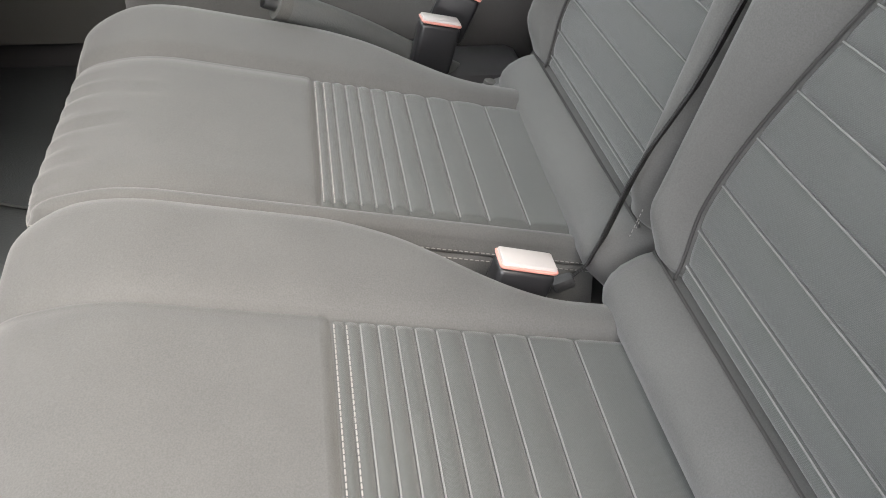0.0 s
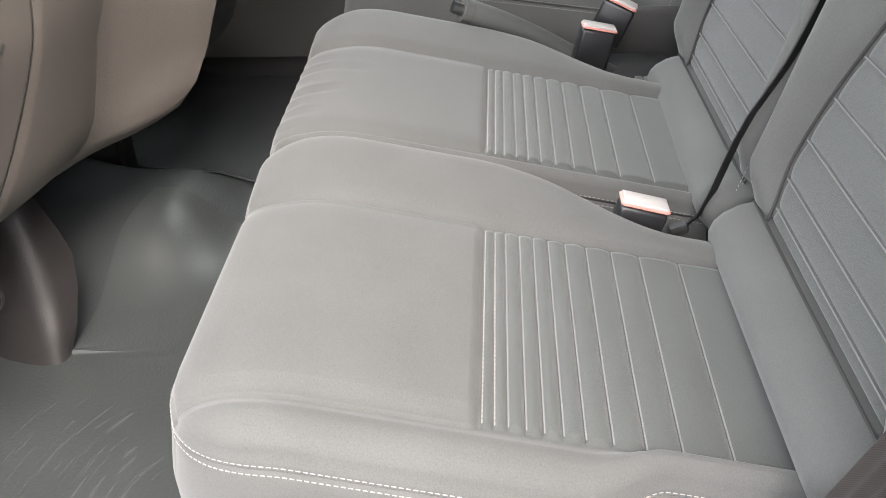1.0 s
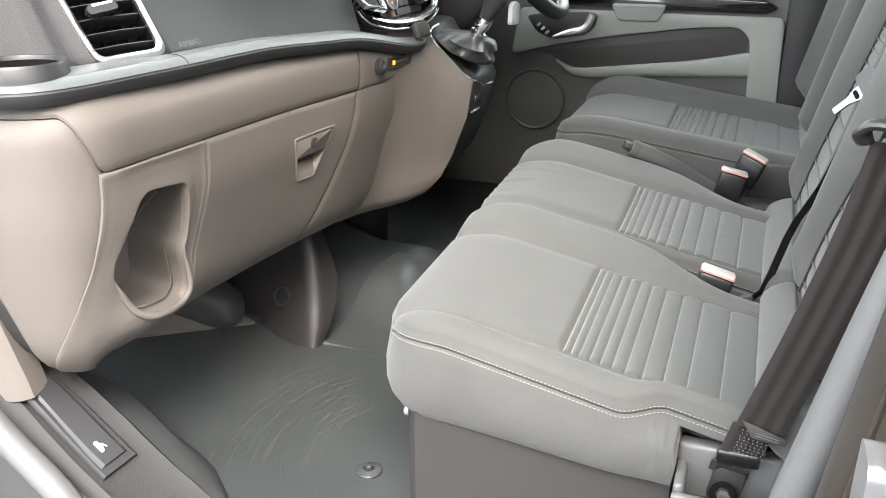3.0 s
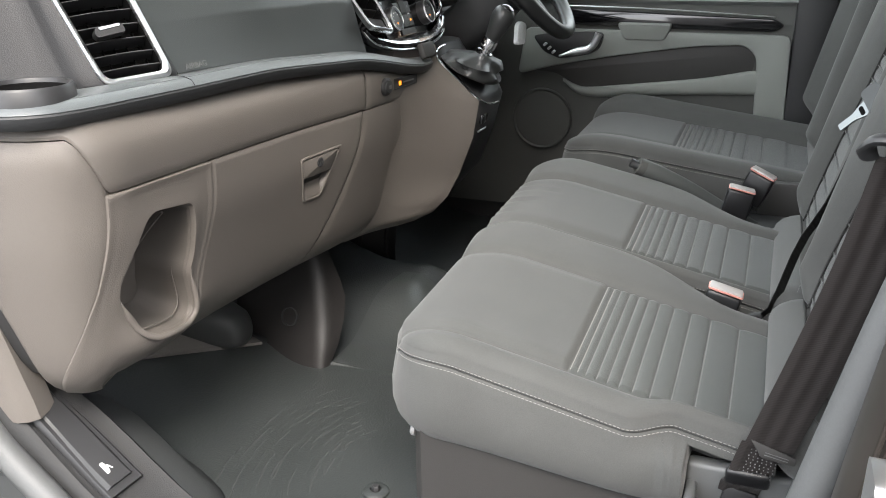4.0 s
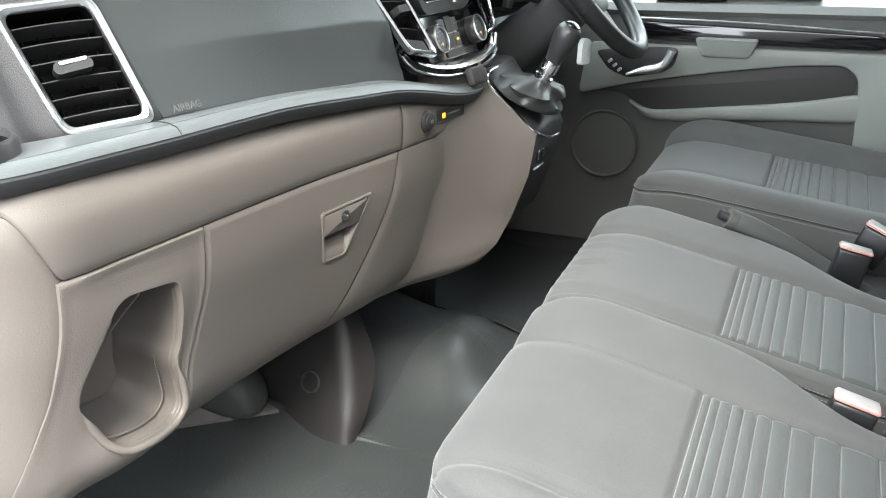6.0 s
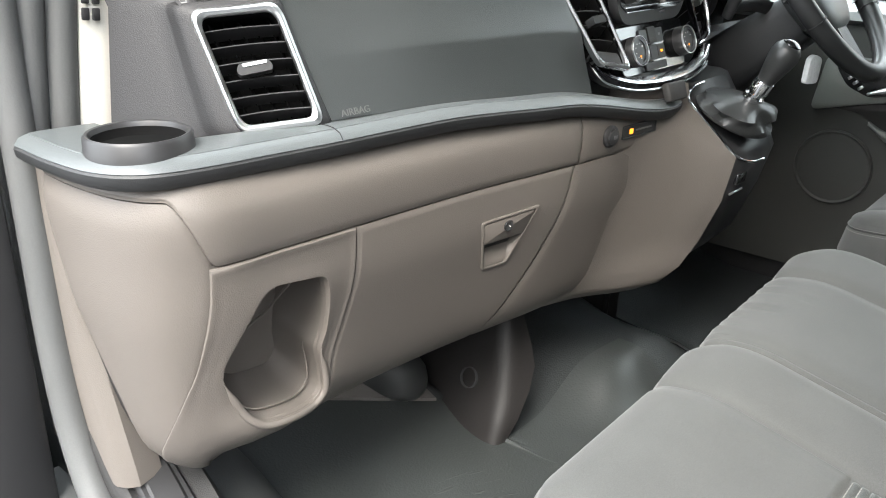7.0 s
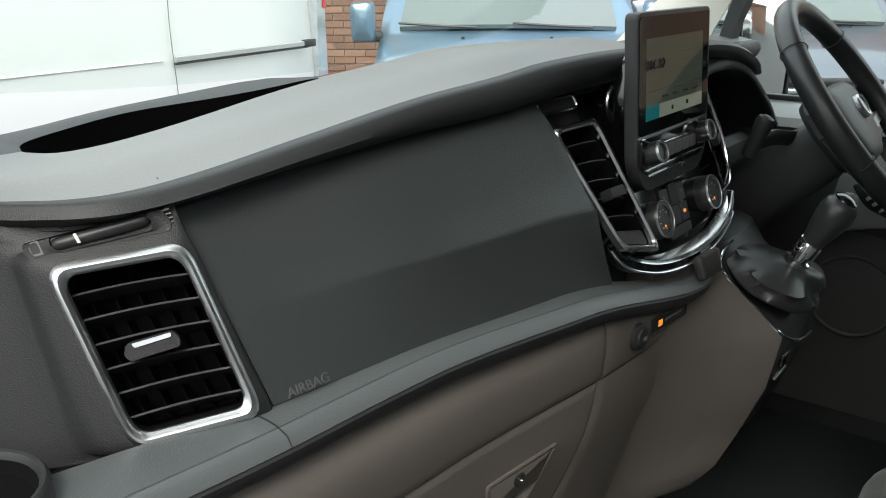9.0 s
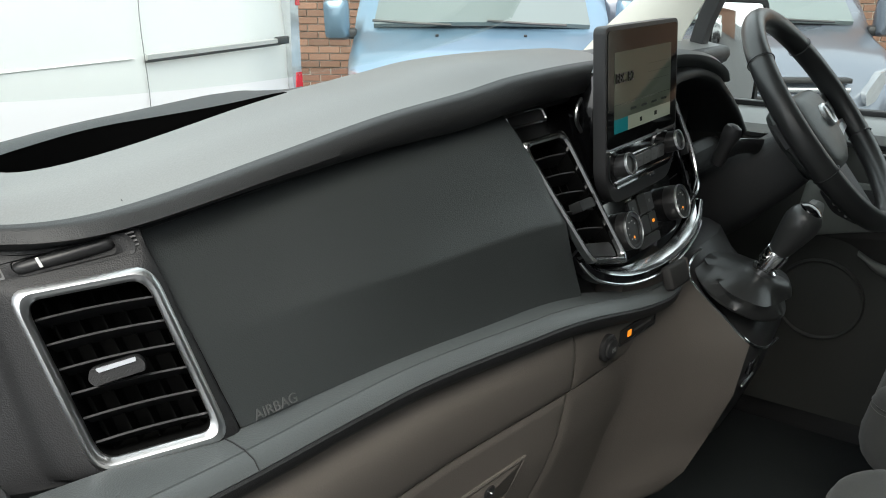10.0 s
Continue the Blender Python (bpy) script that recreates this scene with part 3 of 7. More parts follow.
xs_ = sorted(set([0.168 + 0.0253 * i for i in range(67)] + [0.24 + 0.006 * i for i in range(68)]))
ds_ = [0.004, 0.008, 0.014, 0.022, 0.032, 0.045, 0.06, 0.075, 0.09, 0.098]
ds2_ = [0.234, 0.244, 0.256, 0.27, 0.285, 0.30, 0.33, 0.38]
rows = []
for x in xs_:
    ly, lz = curve_at(LIP_Y, x), curve_at(LIP_Z, x)
    h = 0.019 + 0.019 * ease((x - 0.3) / 0.4)
    r = [Vector((x, ly + 0.05, lz - h)), Vector((x, ly + 0.012, lz - h + 0.001)), Vector((x, ly + 0.001, lz - h + 0.006)), Vector((x, ly - 0.006, lz - h * 0.5)), Vector((x, ly - 0.004, lz - 0.008)), Vector((x, ly, lz - 0.002))]
    hd = tray_half(x)
    r += [Vector((x, ly + d, pad_z(x, d, False))) for d in ds_]
    for k in TRAY_K:
        d = 0.168 + max(hd, 0.003) * k
        r.append(Vector((x, ly + d, pad_z(x, d, False) - 0.06 * min(1, hd / 0.010) * ease((1.0 - abs(k)) / 0.12))))
    r += [Vector((x, ly + d, pad_z(x, d, False))) for d in ds2_]
    r.append(Vector((x, 1.09, 1.0)))
    rows.append(r)
padob = shape("top_pad", slab(rows, lambda p, i, j: p + Vector((0, 0.02 if j < 6 else 0, -0.012))), PAD, dash, "matt black grained top pad, sunken tray; sky sheen and shade painted in", smooth=60)
# near-black for the tray faces: the shade of the sunken tray painted in
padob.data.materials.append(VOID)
# black on the front lip paints its shade; the rear rim is black itself
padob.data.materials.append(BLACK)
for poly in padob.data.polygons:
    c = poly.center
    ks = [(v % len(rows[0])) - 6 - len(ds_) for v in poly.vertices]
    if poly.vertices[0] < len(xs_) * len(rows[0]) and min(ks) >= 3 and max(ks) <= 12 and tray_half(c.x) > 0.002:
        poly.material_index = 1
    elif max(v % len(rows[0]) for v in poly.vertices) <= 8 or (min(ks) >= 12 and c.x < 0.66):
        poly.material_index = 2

def ledge_z(x):
    return 0.901 - 0.010 * ease((x - 0.45) / 0.25) - 0.038 * ease((x - 0.66) / 0.28)


# airbag cover: convex above a crease, tucked in below it
A_TOP = [(0.30, 0.648), (0.5, 0.617), (0.742, 0.578), (0.80, 0.57)]
CREASE = [(0.0, 0.0), (0.12, 0.011), (0.25, 0.016), (0.42, 0.0190), (0.545, 0.0232), (0.572, 0.0238), (0.600, 0.0222), (0.80, 0.010), (1.0, 0.0)]
A_BOT = [(0.30, 0.558), (0.5, 0.529), (0.8, 0.487)]
rows = []
for i in range(49):
    s = i / 48
    r = []
    for k in range(73):
        t = k / 72
        x = (0.312 + (0.730 - 0.312) * s) * (1 - t) + (0.327 + (0.778 - 0.327) * s) * t
        zt, zb = 1.055 + 0.035 * s, min(0.904, ledge_z(0.327 + 0.451 * s) + 0.001)
        zc = zt + (zb - zt) * t
        yt, yb = curve_at(A_TOP, x), curve_at(A_BOT, x)
        bump = curve_at(CREASE, t) * (0.18 + 0.82 * ease(s / 0.55))
        e = min(s, 1 - s) * 0.45
        edge = 0.0008 * (1 - ease(min(e / 0.008, t / 0.03)))
        r.append(Vector((x, yt + (yb - yt) * t - bump + edge, zc)))
    rows.append(r)
airbag = shape("airbag_cover", slab(rows, lambda p, i, j: p + Vector((0, 0.014, 0))), AIRBAG, dash, "smooth dark grey airbag cover with a long crease", smooth=50)
ato = place((0.356, curve_at(A_BOT, 0.356) - 0.0050, 0.9105), (0.967, -0.15, 0.03), (0.0, 0.40, 0.9))
lettering("airbag_lettering", "AIRBAG", 0.0115, ato, GREYMARK, airbag, 0.0004)

airbag_edge = [r.copy() for r in rows[0]]
sl_ = [r + Vector((-0.0007, -0.0002, 0)) for r in rows[0]]
shape("cover_seam", tube(sl_, 0.0009, 6, up=(1, 0, 0)), VOID, airbag)

# side vent: a four-cornered frame turned towards the seat
VQ = [Vector((0.227, 0.662, 1.018)), Vector((0.302, 0.611, 1.026)), Vector((0.314, 0.556, 0.903)), Vector((0.236, 0.600, 0.897))]
VN = ((VQ[1] - VQ[0]).cross(VQ[3] - VQ[0])).normalized()
if VN.y > 0:
    VN = -VN


def vent_at(a, b, c=0.0):
    p = (VQ[0] * (1 - a) + VQ[1] * a) * (1 - b) + (VQ[3] * (1 - a) + VQ[2] * a) * b
    if a < 0:
        p += Vector((0.0, 0.055, 0)) * a * a
    return p + VN * c


vin = roundpoly([(0.056, 0.046), (0.944, 0.046), (0.944, 0.954), (0.056, 0.954)], 0.115, 6)
vout = roundpoly([(-0.04, -0.025), (1.04, -0.025), (1.04, 1.025), (-0.04, 1.025)], 0.15, 6)
hout = []
for p in vout:
    d = p - Vector((0.5, 0.5))
    m = max(abs(d.x) / 0.53, abs(d.y) / 0.52)
    hb_y = 0.5 + d.y / m / 0.52 * (0.60 if d.y > 0 else 0.86)
    hout.append(Vector((0.5 + d.x / m / 0.53 * (0.70 if d.x > 0 else 1.24 + 0.40 * min(1, max(0, hb_y))), hb_y)))
rws = []
for t, c, cl in ((0.0, -0.03, -0.03), (0.0, 0.0, -0.011), (0.12, 0.0, -0.011), (0.3, 0.0, -0.011), (0.5, 0.0005, -0.011), (0.66, 0.001, -0.0105), (0.71, 0.0015, -0.008), (0.77, 0.002, 0.0), (0.85, 0.003, 0.003), (1.0, 0.006, 0.006), (1.0, -0.02, -0.02)):
    row_ = []
    for i in range(len(vout)):
        left_ = ease((-0.1 - hout[i].x) / 0.3)
        p = vent_at(*hout[i].lerp(vout[i], t), c + (cl - c) * left_)
        if hout[i].x > 1.0:
            e0 = vent_at(hout[i].x, hout[i].y, 0)
            zz = min(max(e0.z, airbag_edge[-1].z), airbag_edge[0].z)
            k0 = min(range(len(airbag_edge)), key=lambda k: abs(airbag_edge[k].z - zz))
            e1 = airbag_edge[k0] + Vector((-0.0014, 0.0006, 0))
            e1.z = e0.z
            p = p.lerp(e1 + (p - vent_at(*hout[i].lerp(vout[i], t), 0)), 1 - ease(t / 0.9))
        row_.append(p)
    rws.append(row_)
shape("vent_housing", loft(rws, ring_closed=True), HOUSING, dash, "black grained panel round the side vent", smooth=50)
vframe = shape("side_vent", ringed(vout, vin, -0.006, 0.006, vent_at, 0.004, 3), CHROME, dash, "satin chrome side vent frame with black louvres")


def vent_parts(at, vin, parent, nslat, wide, deep=0.05):
    rr = [[at(p.x, p.y, 0.0) for p in vin], [at(0.5 + (p.x - 0.5) * 0.97, 0.5 + (p.y - 0.5) * 0.97, -deep) for p in vin]]
    rr2 = [[at(p.x * 1.0, p.y, 0.0) for p in vin], [at(p.x, p.y, -deep - 0.004) for p in vin]]
    # duct and vanes painted near-black in place of the shade behind the louvres
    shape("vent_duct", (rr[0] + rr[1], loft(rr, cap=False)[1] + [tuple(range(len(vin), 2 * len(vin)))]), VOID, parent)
    for k in range(nslat):
        b = 0.05 + 0.9 * (k + 0.75) / (nslat + 0.35)
        rws = []
        for i in range(13):
            a = 0.05 + 0.9 * i / 12
            bow = -0.012 * math.sin(math.pi * a)
            rws.append([at(a, b + bow - 0.008, -0.004), at(a, b + bow + 0.003, -0.003), at(a, b + bow + 0.008, -0.006), at(a, b + bow + 0.055, -0.028), at(a, b + bow + 0.045, -0.028)])
        shape("louvre", loft(rws), LOUVRE, parent)
    for k in range(5):
        a = 0.14 + 0.18 * k
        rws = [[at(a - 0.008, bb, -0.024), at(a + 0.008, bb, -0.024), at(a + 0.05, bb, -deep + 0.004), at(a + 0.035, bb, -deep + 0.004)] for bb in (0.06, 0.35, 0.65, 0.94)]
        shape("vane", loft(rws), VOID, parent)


vent_parts(vent_at, vin, vframe, 6, 1)
tab = shape("tab", prism(roundpoly([(0.28, 0.46), (0.64, 0.44), (0.68, 0.48), (0.66, 0.535), (0.26, 0.56), (0.23, 0.52)], 0.03, 3), -0.006, 0.013, 0.003, vent_at), HOUSING, vframe, "black slider tab")
shape("tab_insert", prism(roundpoly([(0.32, 0.465), (0.63, 0.448), (0.62, 0.472), (0.33, 0.49)], 0.01, 3), 0.012, 0.0142, 0.0006, vent_at), CHROME, tab)
WO = roundpoly([(-0.10, -0.165), (0.95, -0.225), (1.00, -0.17), (0.97, -0.10), (-0.08, -0.055), (-0.12, -0.11)], 0.04, 4)
WI = roundpoly([(0.09, -0.172), (0.82, -0.213), (0.86, -0.17), (0.83, -0.118), (0.13, -0.085), (0.08, -0.128)], 0.045, 4)
slot = shape("vent_wheel_recess", ringed(WO, WI, -0.004, 0.0022, vent_at, -0.0016, 3), HOUSING, dash, "grained recess round the vent wheel")
wheel_rows = []
for a_, k_ in ((0.085, 0.5), (0.10, 0.8), (0.14, 1.0), (0.30, 1.0), (0.50, 1.0), (0.70, 1.0), (0.80, 1.0), (0.835, 0.8), (0.85, 0.5)):
    mid_ = -0.128 - 0.058 * (a_ - 0.09) / 0.74
    wheel_rows.append([vent_at(a_, mid_ + 0.040 * k_ * math.cos(q_), -0.003 + 0.0065 * k_ * math.sin(q_)) for q_ in [2 * math.pi * j / 14 for j in range(14)]])
shape("vent_wheel", loft(wheel_rows), DARK, slot, "smooth black vent wheel", smooth=60)
shape("marker", prism(roundpoly([(0.27, -0.172), (0.295, -0.174), (0.30, -0.118), (0.275, -0.116)], 0.004, 2), 0.0025, 0.0042, 0.0004, vent_at), WHITEMARK, slot)
for k in range(4):
    shape("icon_bar", prism([Vector(q) for q in ((0.955, -0.22 + 0.024 * k), (1.02, -0.225 + 0.024 * k), (1.02, -0.216 + 0.024 * k), (0.955, -0.211 + 0.024 * k))], -0.006, 0.0005, 0.0002, vent_at), GREYTRIM, slot)
shape("icon_bar", ringed(roundpoly([(-0.08, -0.17), (0.01, -0.175), (0.01, -0.09), (-0.08, -0.085)], 0.01, 2), roundpoly([(-0.065, -0.157), (-0.003, -0.162), (-0.003, -0.103), (-0.065, -0.098)], 0.01, 2), 0.0005, 0.0012, vent_at), GREYTRIM, slot)

# stitched ledge: runs round the corner from the pillar to the centre
LEDGE = spline([(0.050, 0.74), (0.050, 0.655), (0.060, 0.590), (0.088, 0.552), (0.135, 0.534), (0.21, 0.524), (0.30, 0.513), (0.39, 0.506), (0.48, 0.497), (0.58, 0.482), (0.68, 0.464), (0.77, 0.450), (0.86, 0.440), (0.94, 0.436), (0.985, 0.445)], 0.012)


def plan_normal(line, i):
    a, b = line[max(0, i - 1)], line[min(len(line) - 1, i + 1)]
    t = (b - a).normalized()
    return Vector((t.y, -t.x))


rows, seam, rows2 = [], [], []
for i, p in enumerate(LEDGE):
    n = plan_normal(LEDGE, i)
    s = i / (len(LEDGE) - 1)
    inner = Vector((p.x, p.y)) - n * (0.06 + 0.03 * (1 - ease((s - 0.15) / 0.25)) - 0.012 * ease((p.x - 0.74) / 0.1))
    zt = ledge_z(p.x)

    def q(d, z):
        return Vector((p.x + n.x * d, p.y + n.y * d, z))
    rows.append([Vector((inner.x, inner.y, zt - 0.010)), Vector((inner.x, inner.y, zt - 0.001)), q(-0.030, zt + 0.001), q(-0.0168, zt + 0.0005), q(-0.016, zt - 0.0012), q(-0.0152, zt), q(-0.006, zt - 0.003), q(-0.0005, zt - 0.010), q(-0.002, zt - 0.012)])
    rows2.append([q(-0.03, zt - 0.007), q(-0.002, zt - 0.0105), q(0.0005, zt - 0.0135), q(-0.001, zt - 0.022), q(-0.008, zt - 0.029), q(-0.03, zt - 0.03)])
    seam.append(q(-0.016, zt + 0.0004))
ledge = shape("ledge_trim", loft(rows), STRIP, dash, "blue-grey stitched leatherette ledge")
shape("ledge_underside", loft(rows2), BLACK, dash)
jx = [i for i, p in enumerate(LEDGE) if p.x > 0.3][0]
shape("joint_line", sweep([r + Vector((0, 0, 0.0003)) for r in rows[jx][1:8]], [(-0.0009, 0), (0.0009, 0), (0.0009, 0.0006), (-0.0009, 0.0006)], up=(1, 0, 0)), DARK, ledge)

# cup holder
cto = place((0.119, 0.606, 0.893), (1, 0, 0), (0, 1, 0))
shape("cup_holder", lathe([(0.001, 0.0105), (0.0430, 0.0105), (0.0442, 0.012), (0.0462, 0.021), (0.0478, 0.0245), (0.0505, 0.0252), (0.053, 0.022), (0.0545, -0.004), (0.050, -0.006), (0.001, -0.006)], cto, 48), LOUVRE, dash, "round black cup holder with a thick rim")
# near-black lining paints a deep cup's shade into the shallow one
shape("cup_shade", lathe([(0.001, 0.0108), (0.0427, 0.0108), (0.0440, 0.0125), (0.0456, 0.0195), (0.0460, 0.0195), (0.0446, 0.0121), (0.0430, 0.0106), (0.001, 0.0106)], cto, 48), VOID, dash)

# lower fascia: taupe panels over a dark backing
FASC = spline([(0.068, 0.735), (0.068, 0.66), (0.078, 0.595), (0.100, 0.553), (0.143, 0.527), (0.22, 0.520), (0.323, 0.513), (0.43, 0.506), (0.537, 0.497), (0.63, 0.484), (0.713, 0.472), (0.80, 0.464), (0.88, 0.459), (0.95, 0.452), (1.0, 0.44)], 0.006)
S_BIN = 0.31
FS = [0.0]
for a, b in zip(FASC, FASC[1:]):
    FS.append(FS[-1] + (b - a).length)
BULGE = [(0.48, -0.15), (0.502, -0.105), (0.517, -0.078), (0.535, -0.058), (0.56, -0.044), (0.60, -0.032), (0.66, -0.018), (0.72, -0.005), (0.78, 0.0), (0.82, 0.004), (0.845, 0.002), (0.862, -0.008), (0.872, -0.016)]


def fasc(s, z, c=0.0):
    """Fascia point: s metres along it from the pillar, height z, c metres proud."""
    s = min(max(s, 0), FS[-1] - 1e-6)
    i = max(0, min(len(FS) - 2, int(s / FS[-1] * (len(FS) - 1))))
    while FS[i + 1] < s:
        i += 1
    while FS[i] > s:
        i -= 1
    t = (s - FS[i]) / (FS[i + 1] - FS[i])
    p = FASC[i].lerp(FASC[i + 1], t)
    n = plan_normal(FASC, i).lerp(plan_normal(FASC, i + 1), t).normalized()
    d = curve_at(BULGE, z) * (0.55 + 0.45 * ease((s - 0.1) / 0.2)) + c
    d += 0.030 * math.exp(-((z - 0.568) / (0.035 if z > 0.568 else 0.055)) ** 2 - ((s - S_BIN) / (0.055 if s < S_BIN else 0.085)) ** 2)
    return Vector((p.x + n.x * d, p.y + n.y * d, z))


def s_of(x):
    return next(FS[i] for i, p in enumerate(FASC) if p.x >= x and p.y < 0.56)


def fasc_panel(name, left, right, z0, z1, mat, label, nu=40, nz=20, edge=0.0025):
    rows = []
    for i in range(nu + 1):
        r = []
        for k in range(nz + 1):
            z = z0 + (z1 - z0) * k / nz
            a, b = left(z), right(z)
            s = a + (b - a) * i / nu
            e = min(i / nu * (b - a), (1 - i / nu) * (b - a), abs(z - z0), abs(z1 - z))
            r.append(fasc(s, z, -edge * (1 - ease(e / 0.006))))
        rows.append(r)
    return shape(name, slab(rows, lambda p, i, j: p + Vector((0.0, 0.012, 0)) if p.y < 0.6 else p + Vector((0.012, 0, 0))), mat, dash, label)


S_COR, S_GL, S_GR, S_JT = s_of(0.143), s_of(0.323), s_of(0.716), s_of(0.722)


def fasc_band(name, s0, s1, lo, hi, mat, label, nu, nz, c=0.0, edge=0.0025):
    rows = []
    for i in range(nu + 1):
        s = s0 + (s1 - s0) * i / nu
        r = []
        for k in range(nz + 1):
            z = lo(s) + (hi(s) - lo(s)) * k / nz
            e = min(s - s0, s1 - s, z - lo(s), hi(s) - z)
            r.append(fasc(s, z, c - edge * (1 - ease(e / 0.005))))
        rows.append(r)
    return shape(name, slab(rows, lambda p, i, j: p + Vector((0.002, 0.009, 0)) if p.y < 0.57 else p + Vector((0.009, 0.002, 0))), mat, dash, label)


for s0_, s1_, zz0, zz1 in ((0.0, S_COR - 0.01, 0.53, 0.865), (S_COR - 0.01, S_GL - 0.02, 0.75, 0.865), (S_GL - 0.02, FS[-1], 0.515, 0.835)):
    fasc_band("fascia_backing", s0_, s1_, lambda s: zz0, lambda s: zz1, DARK, "", 40, 16, -0.012)
roll_low = lambda s: 0.7865 + 0.0715 * (1 - ease((s - (S_COR - 0.048)) / 0.044)) ** 0.6
fasc_band("fascia_roll", 0.0, S_JT - 0.001, roll_low, lambda s: ledge_z(fasc(s, 0.8).x) - 0.0275, TAUPE, "taupe grained roll over the glovebox", 130, 14)
gl_left = lambda z: S_GL - 0.03 * (1 - ease((z - 0.55) / 0.2))
gl_right = lambda z: S_GR - 0.125 * ((0.785 - z) / 0.25) ** 1.6 - 0.004
glove = fasc_panel("glovebox_door", lambda z: gl_left(z) + 0.001, gl_right, 0.508, 0.7845, TAUPE, "taupe glovebox door", 150, 90)
# opening behind the latch
LATCH = [(0.541, 0.734), (0.644, 0.736), (0.602, 0.6605), (0.560, 0.6610)]


def in_latch(x, z):
    inside = False
    for (x0_, z0_), (x1_, z1_) in zip(LATCH, LATCH[1:] + LATCH[:1]):
        if (z0_ > z) != (z1_ > z) and x < (x1_ - x0_) * (z - z0_) / (z1_ - z0_) + x0_:
            inside = not inside
    return inside


bm = bmesh.new()
bm.from_mesh(glove.data)
gone = [f for f in bm.faces if in_latch(f.calc_center_median().x, f.calc_center_median().z)]
bmesh.ops.delete(bm, geom=gone, context="FACES")
bm.to_mesh(glove.data)
bm.free()
fasc_panel("fascia_centre", lambda z: gl_right(z) + 0.003, lambda z: FS[-1] - 0.02, 0.510, 0.7845, TAUPE, "", 30, 24)
fasc_band("fascia_socket_panel", S_JT + 0.001, FS[-1] - 0.02, lambda s: 0.7855, lambda s: ledge_z(fasc(s, 0.8).x) - 0.0275, TAUPE, "", 30, 14)
BIN_L = [(0.490, 0.088), (0.53, 0.118), (0.58, 0.156), (0.65, 0.203), (0.70, 0.221), (0.745, 0.2305), (0.7845, 0.2325)]
bin_left = lambda z: curve_at(BIN_L, z)
# side cheek of the fascia, towards the door
rows = []
for i in range(41):
    r = []
    for k in range(25):
        t = k / 24
        sA = 0.085 * ease((1 - t) / 0.95) ** 1.2
        sB = 0.2
        for _ in range(5):
            sB = bin_left(0.497 + (roll_low(sB) - 0.499) * t) + 0.005
        s_ = sA + (sB - sA) * i / 40
        z = 0.497 + (roll_low(s_) - 0.002 - 0.497) * t
        e = min((i / 40) * (sB - sA), (1 - i / 40) * (sB - sA), (1 - t) * 0.3)
        r.append(fasc(s_, z, -0.0022 - 0.0025 * (1 - ease(e / 0.005))))
    rows.append(r)
shape("fascia_cheek", slab(rows, lambda p, i, j: p + Vector((0.009, 0.004, 0))), TAUPE, dash, "taupe end cheek of the dashboard")

# bottle bin panel with its pocket
def dense(poly, step):
    """A closed outline with its long spans cut into steps."""
    out = []
    for p, q in zip(poly, poly[1:] + poly[:1]):
        n_ = max(1, math.ceil((q - p).length / step))
        out += [p.lerp(q, k / n_) for k in range(n_)]
    return out


BIN = dense(roundpoly([(0.296, 0.7480), (0.379, 0.7385), (0.3870, 0.70), (0.3865, 0.655), (0.3790, 0.632), (0.3865, 0.600), (0.3855, 0.568), (0.366, 0.5555), (0.288, 0.569), (0.270, 0.584), (0.2400, 0.642), (0.2435, 0.664)],
                      [0.022, 0.012, 0.02, 0.02, 0.015, 0.02, 0.016, 0.02, 0.02, 0.02, 0.006, 0.01], 5), 0.007)
bc = Vector((0.318, 0.650))
sl, sr, z0, z1 = 0.2325, S_GL - 0.003, 0.496, 0.7845
outl = []
for p in BIN:
    d = p - bc
    t = min((sr - bc.x) / d.x if d.x > 1e-6 else 9, (sl - bc.x) / d.x if d.x < -1e-6 else 9, (z1 - bc.y) / d.y if d.y > 1e-6 else 9, (z0 - bc.y) / d.y if d.y < -1e-6 else 9)
    q2 = bc + d * t
    if q2.x > sr - 1e-6:
        q2.x = gl_left(q2.y) - 0.002
    elif q2.x < bc.x:
        q2.x = bin_left(q2.y) + (q2.x - sl) * (gl_left(z0) - bin_left(q2.y)) / (gl_left(z0) - sl)
    outl.append(q2)
for cq in (Vector((bin_left(z0), z0)), Vector((sl, z1)), Vector((gl_left(z0) - 0.002, z0)), Vector((gl_left(z1) - 0.002, z1))):
    kq = min(range(len(outl)), key=lambda k: (outl[k] - cq).length)
    outl[kq] = cq
rws = [[fasc(p.x, p.y, -0.012) for p in outl]]
for t, c in ((0.0, -0.0015), (0.03, 0.0008), (0.08, 0.001), (0.15, 0.0), (0.35, 0.0), (0.55, 0.0), (0.75, 0.0), (0.90, 0.001)):
    rws.append([fasc(*outl[i].lerp(BIN[i], t), c) for i in range(len(BIN))])
for k, c in ((0.985, 0.0008), (0.965, -0.003), (0.95, -0.012)):
    rws.append([fasc(bc.x + (p.x - bc.x) * k, bc.y + (p.y - bc.y) * k, c) for p in BIN])
binp = shape("bottle_bin_panel", loft(rws, ring_closed=True), TAUPE, dash, "taupe panel with an open bottle bin", smooth=50)
rws = []
for t in (0.0, 0.2, 0.45, 0.7, 0.88, 1.0):
    k = 0.955 - 0.05 * t - 0.14 * ease((t - 0.7) / 0.3)
    rws.append([fasc(bc.x + 0.016 * t + (p.x - bc.x) * k, bc.y - 0.006 * t + (p.y - bc.y) * k, -0.006 - 0.105 * t) for p in BIN])
n = len(BIN)
vf = loft(rws, cap=False)
shape("bin_pocket", (vf[0], vf[1] + [tuple(range(5 * n, 6 * n))]), TAUPE_DARK, binp, smooth=50)
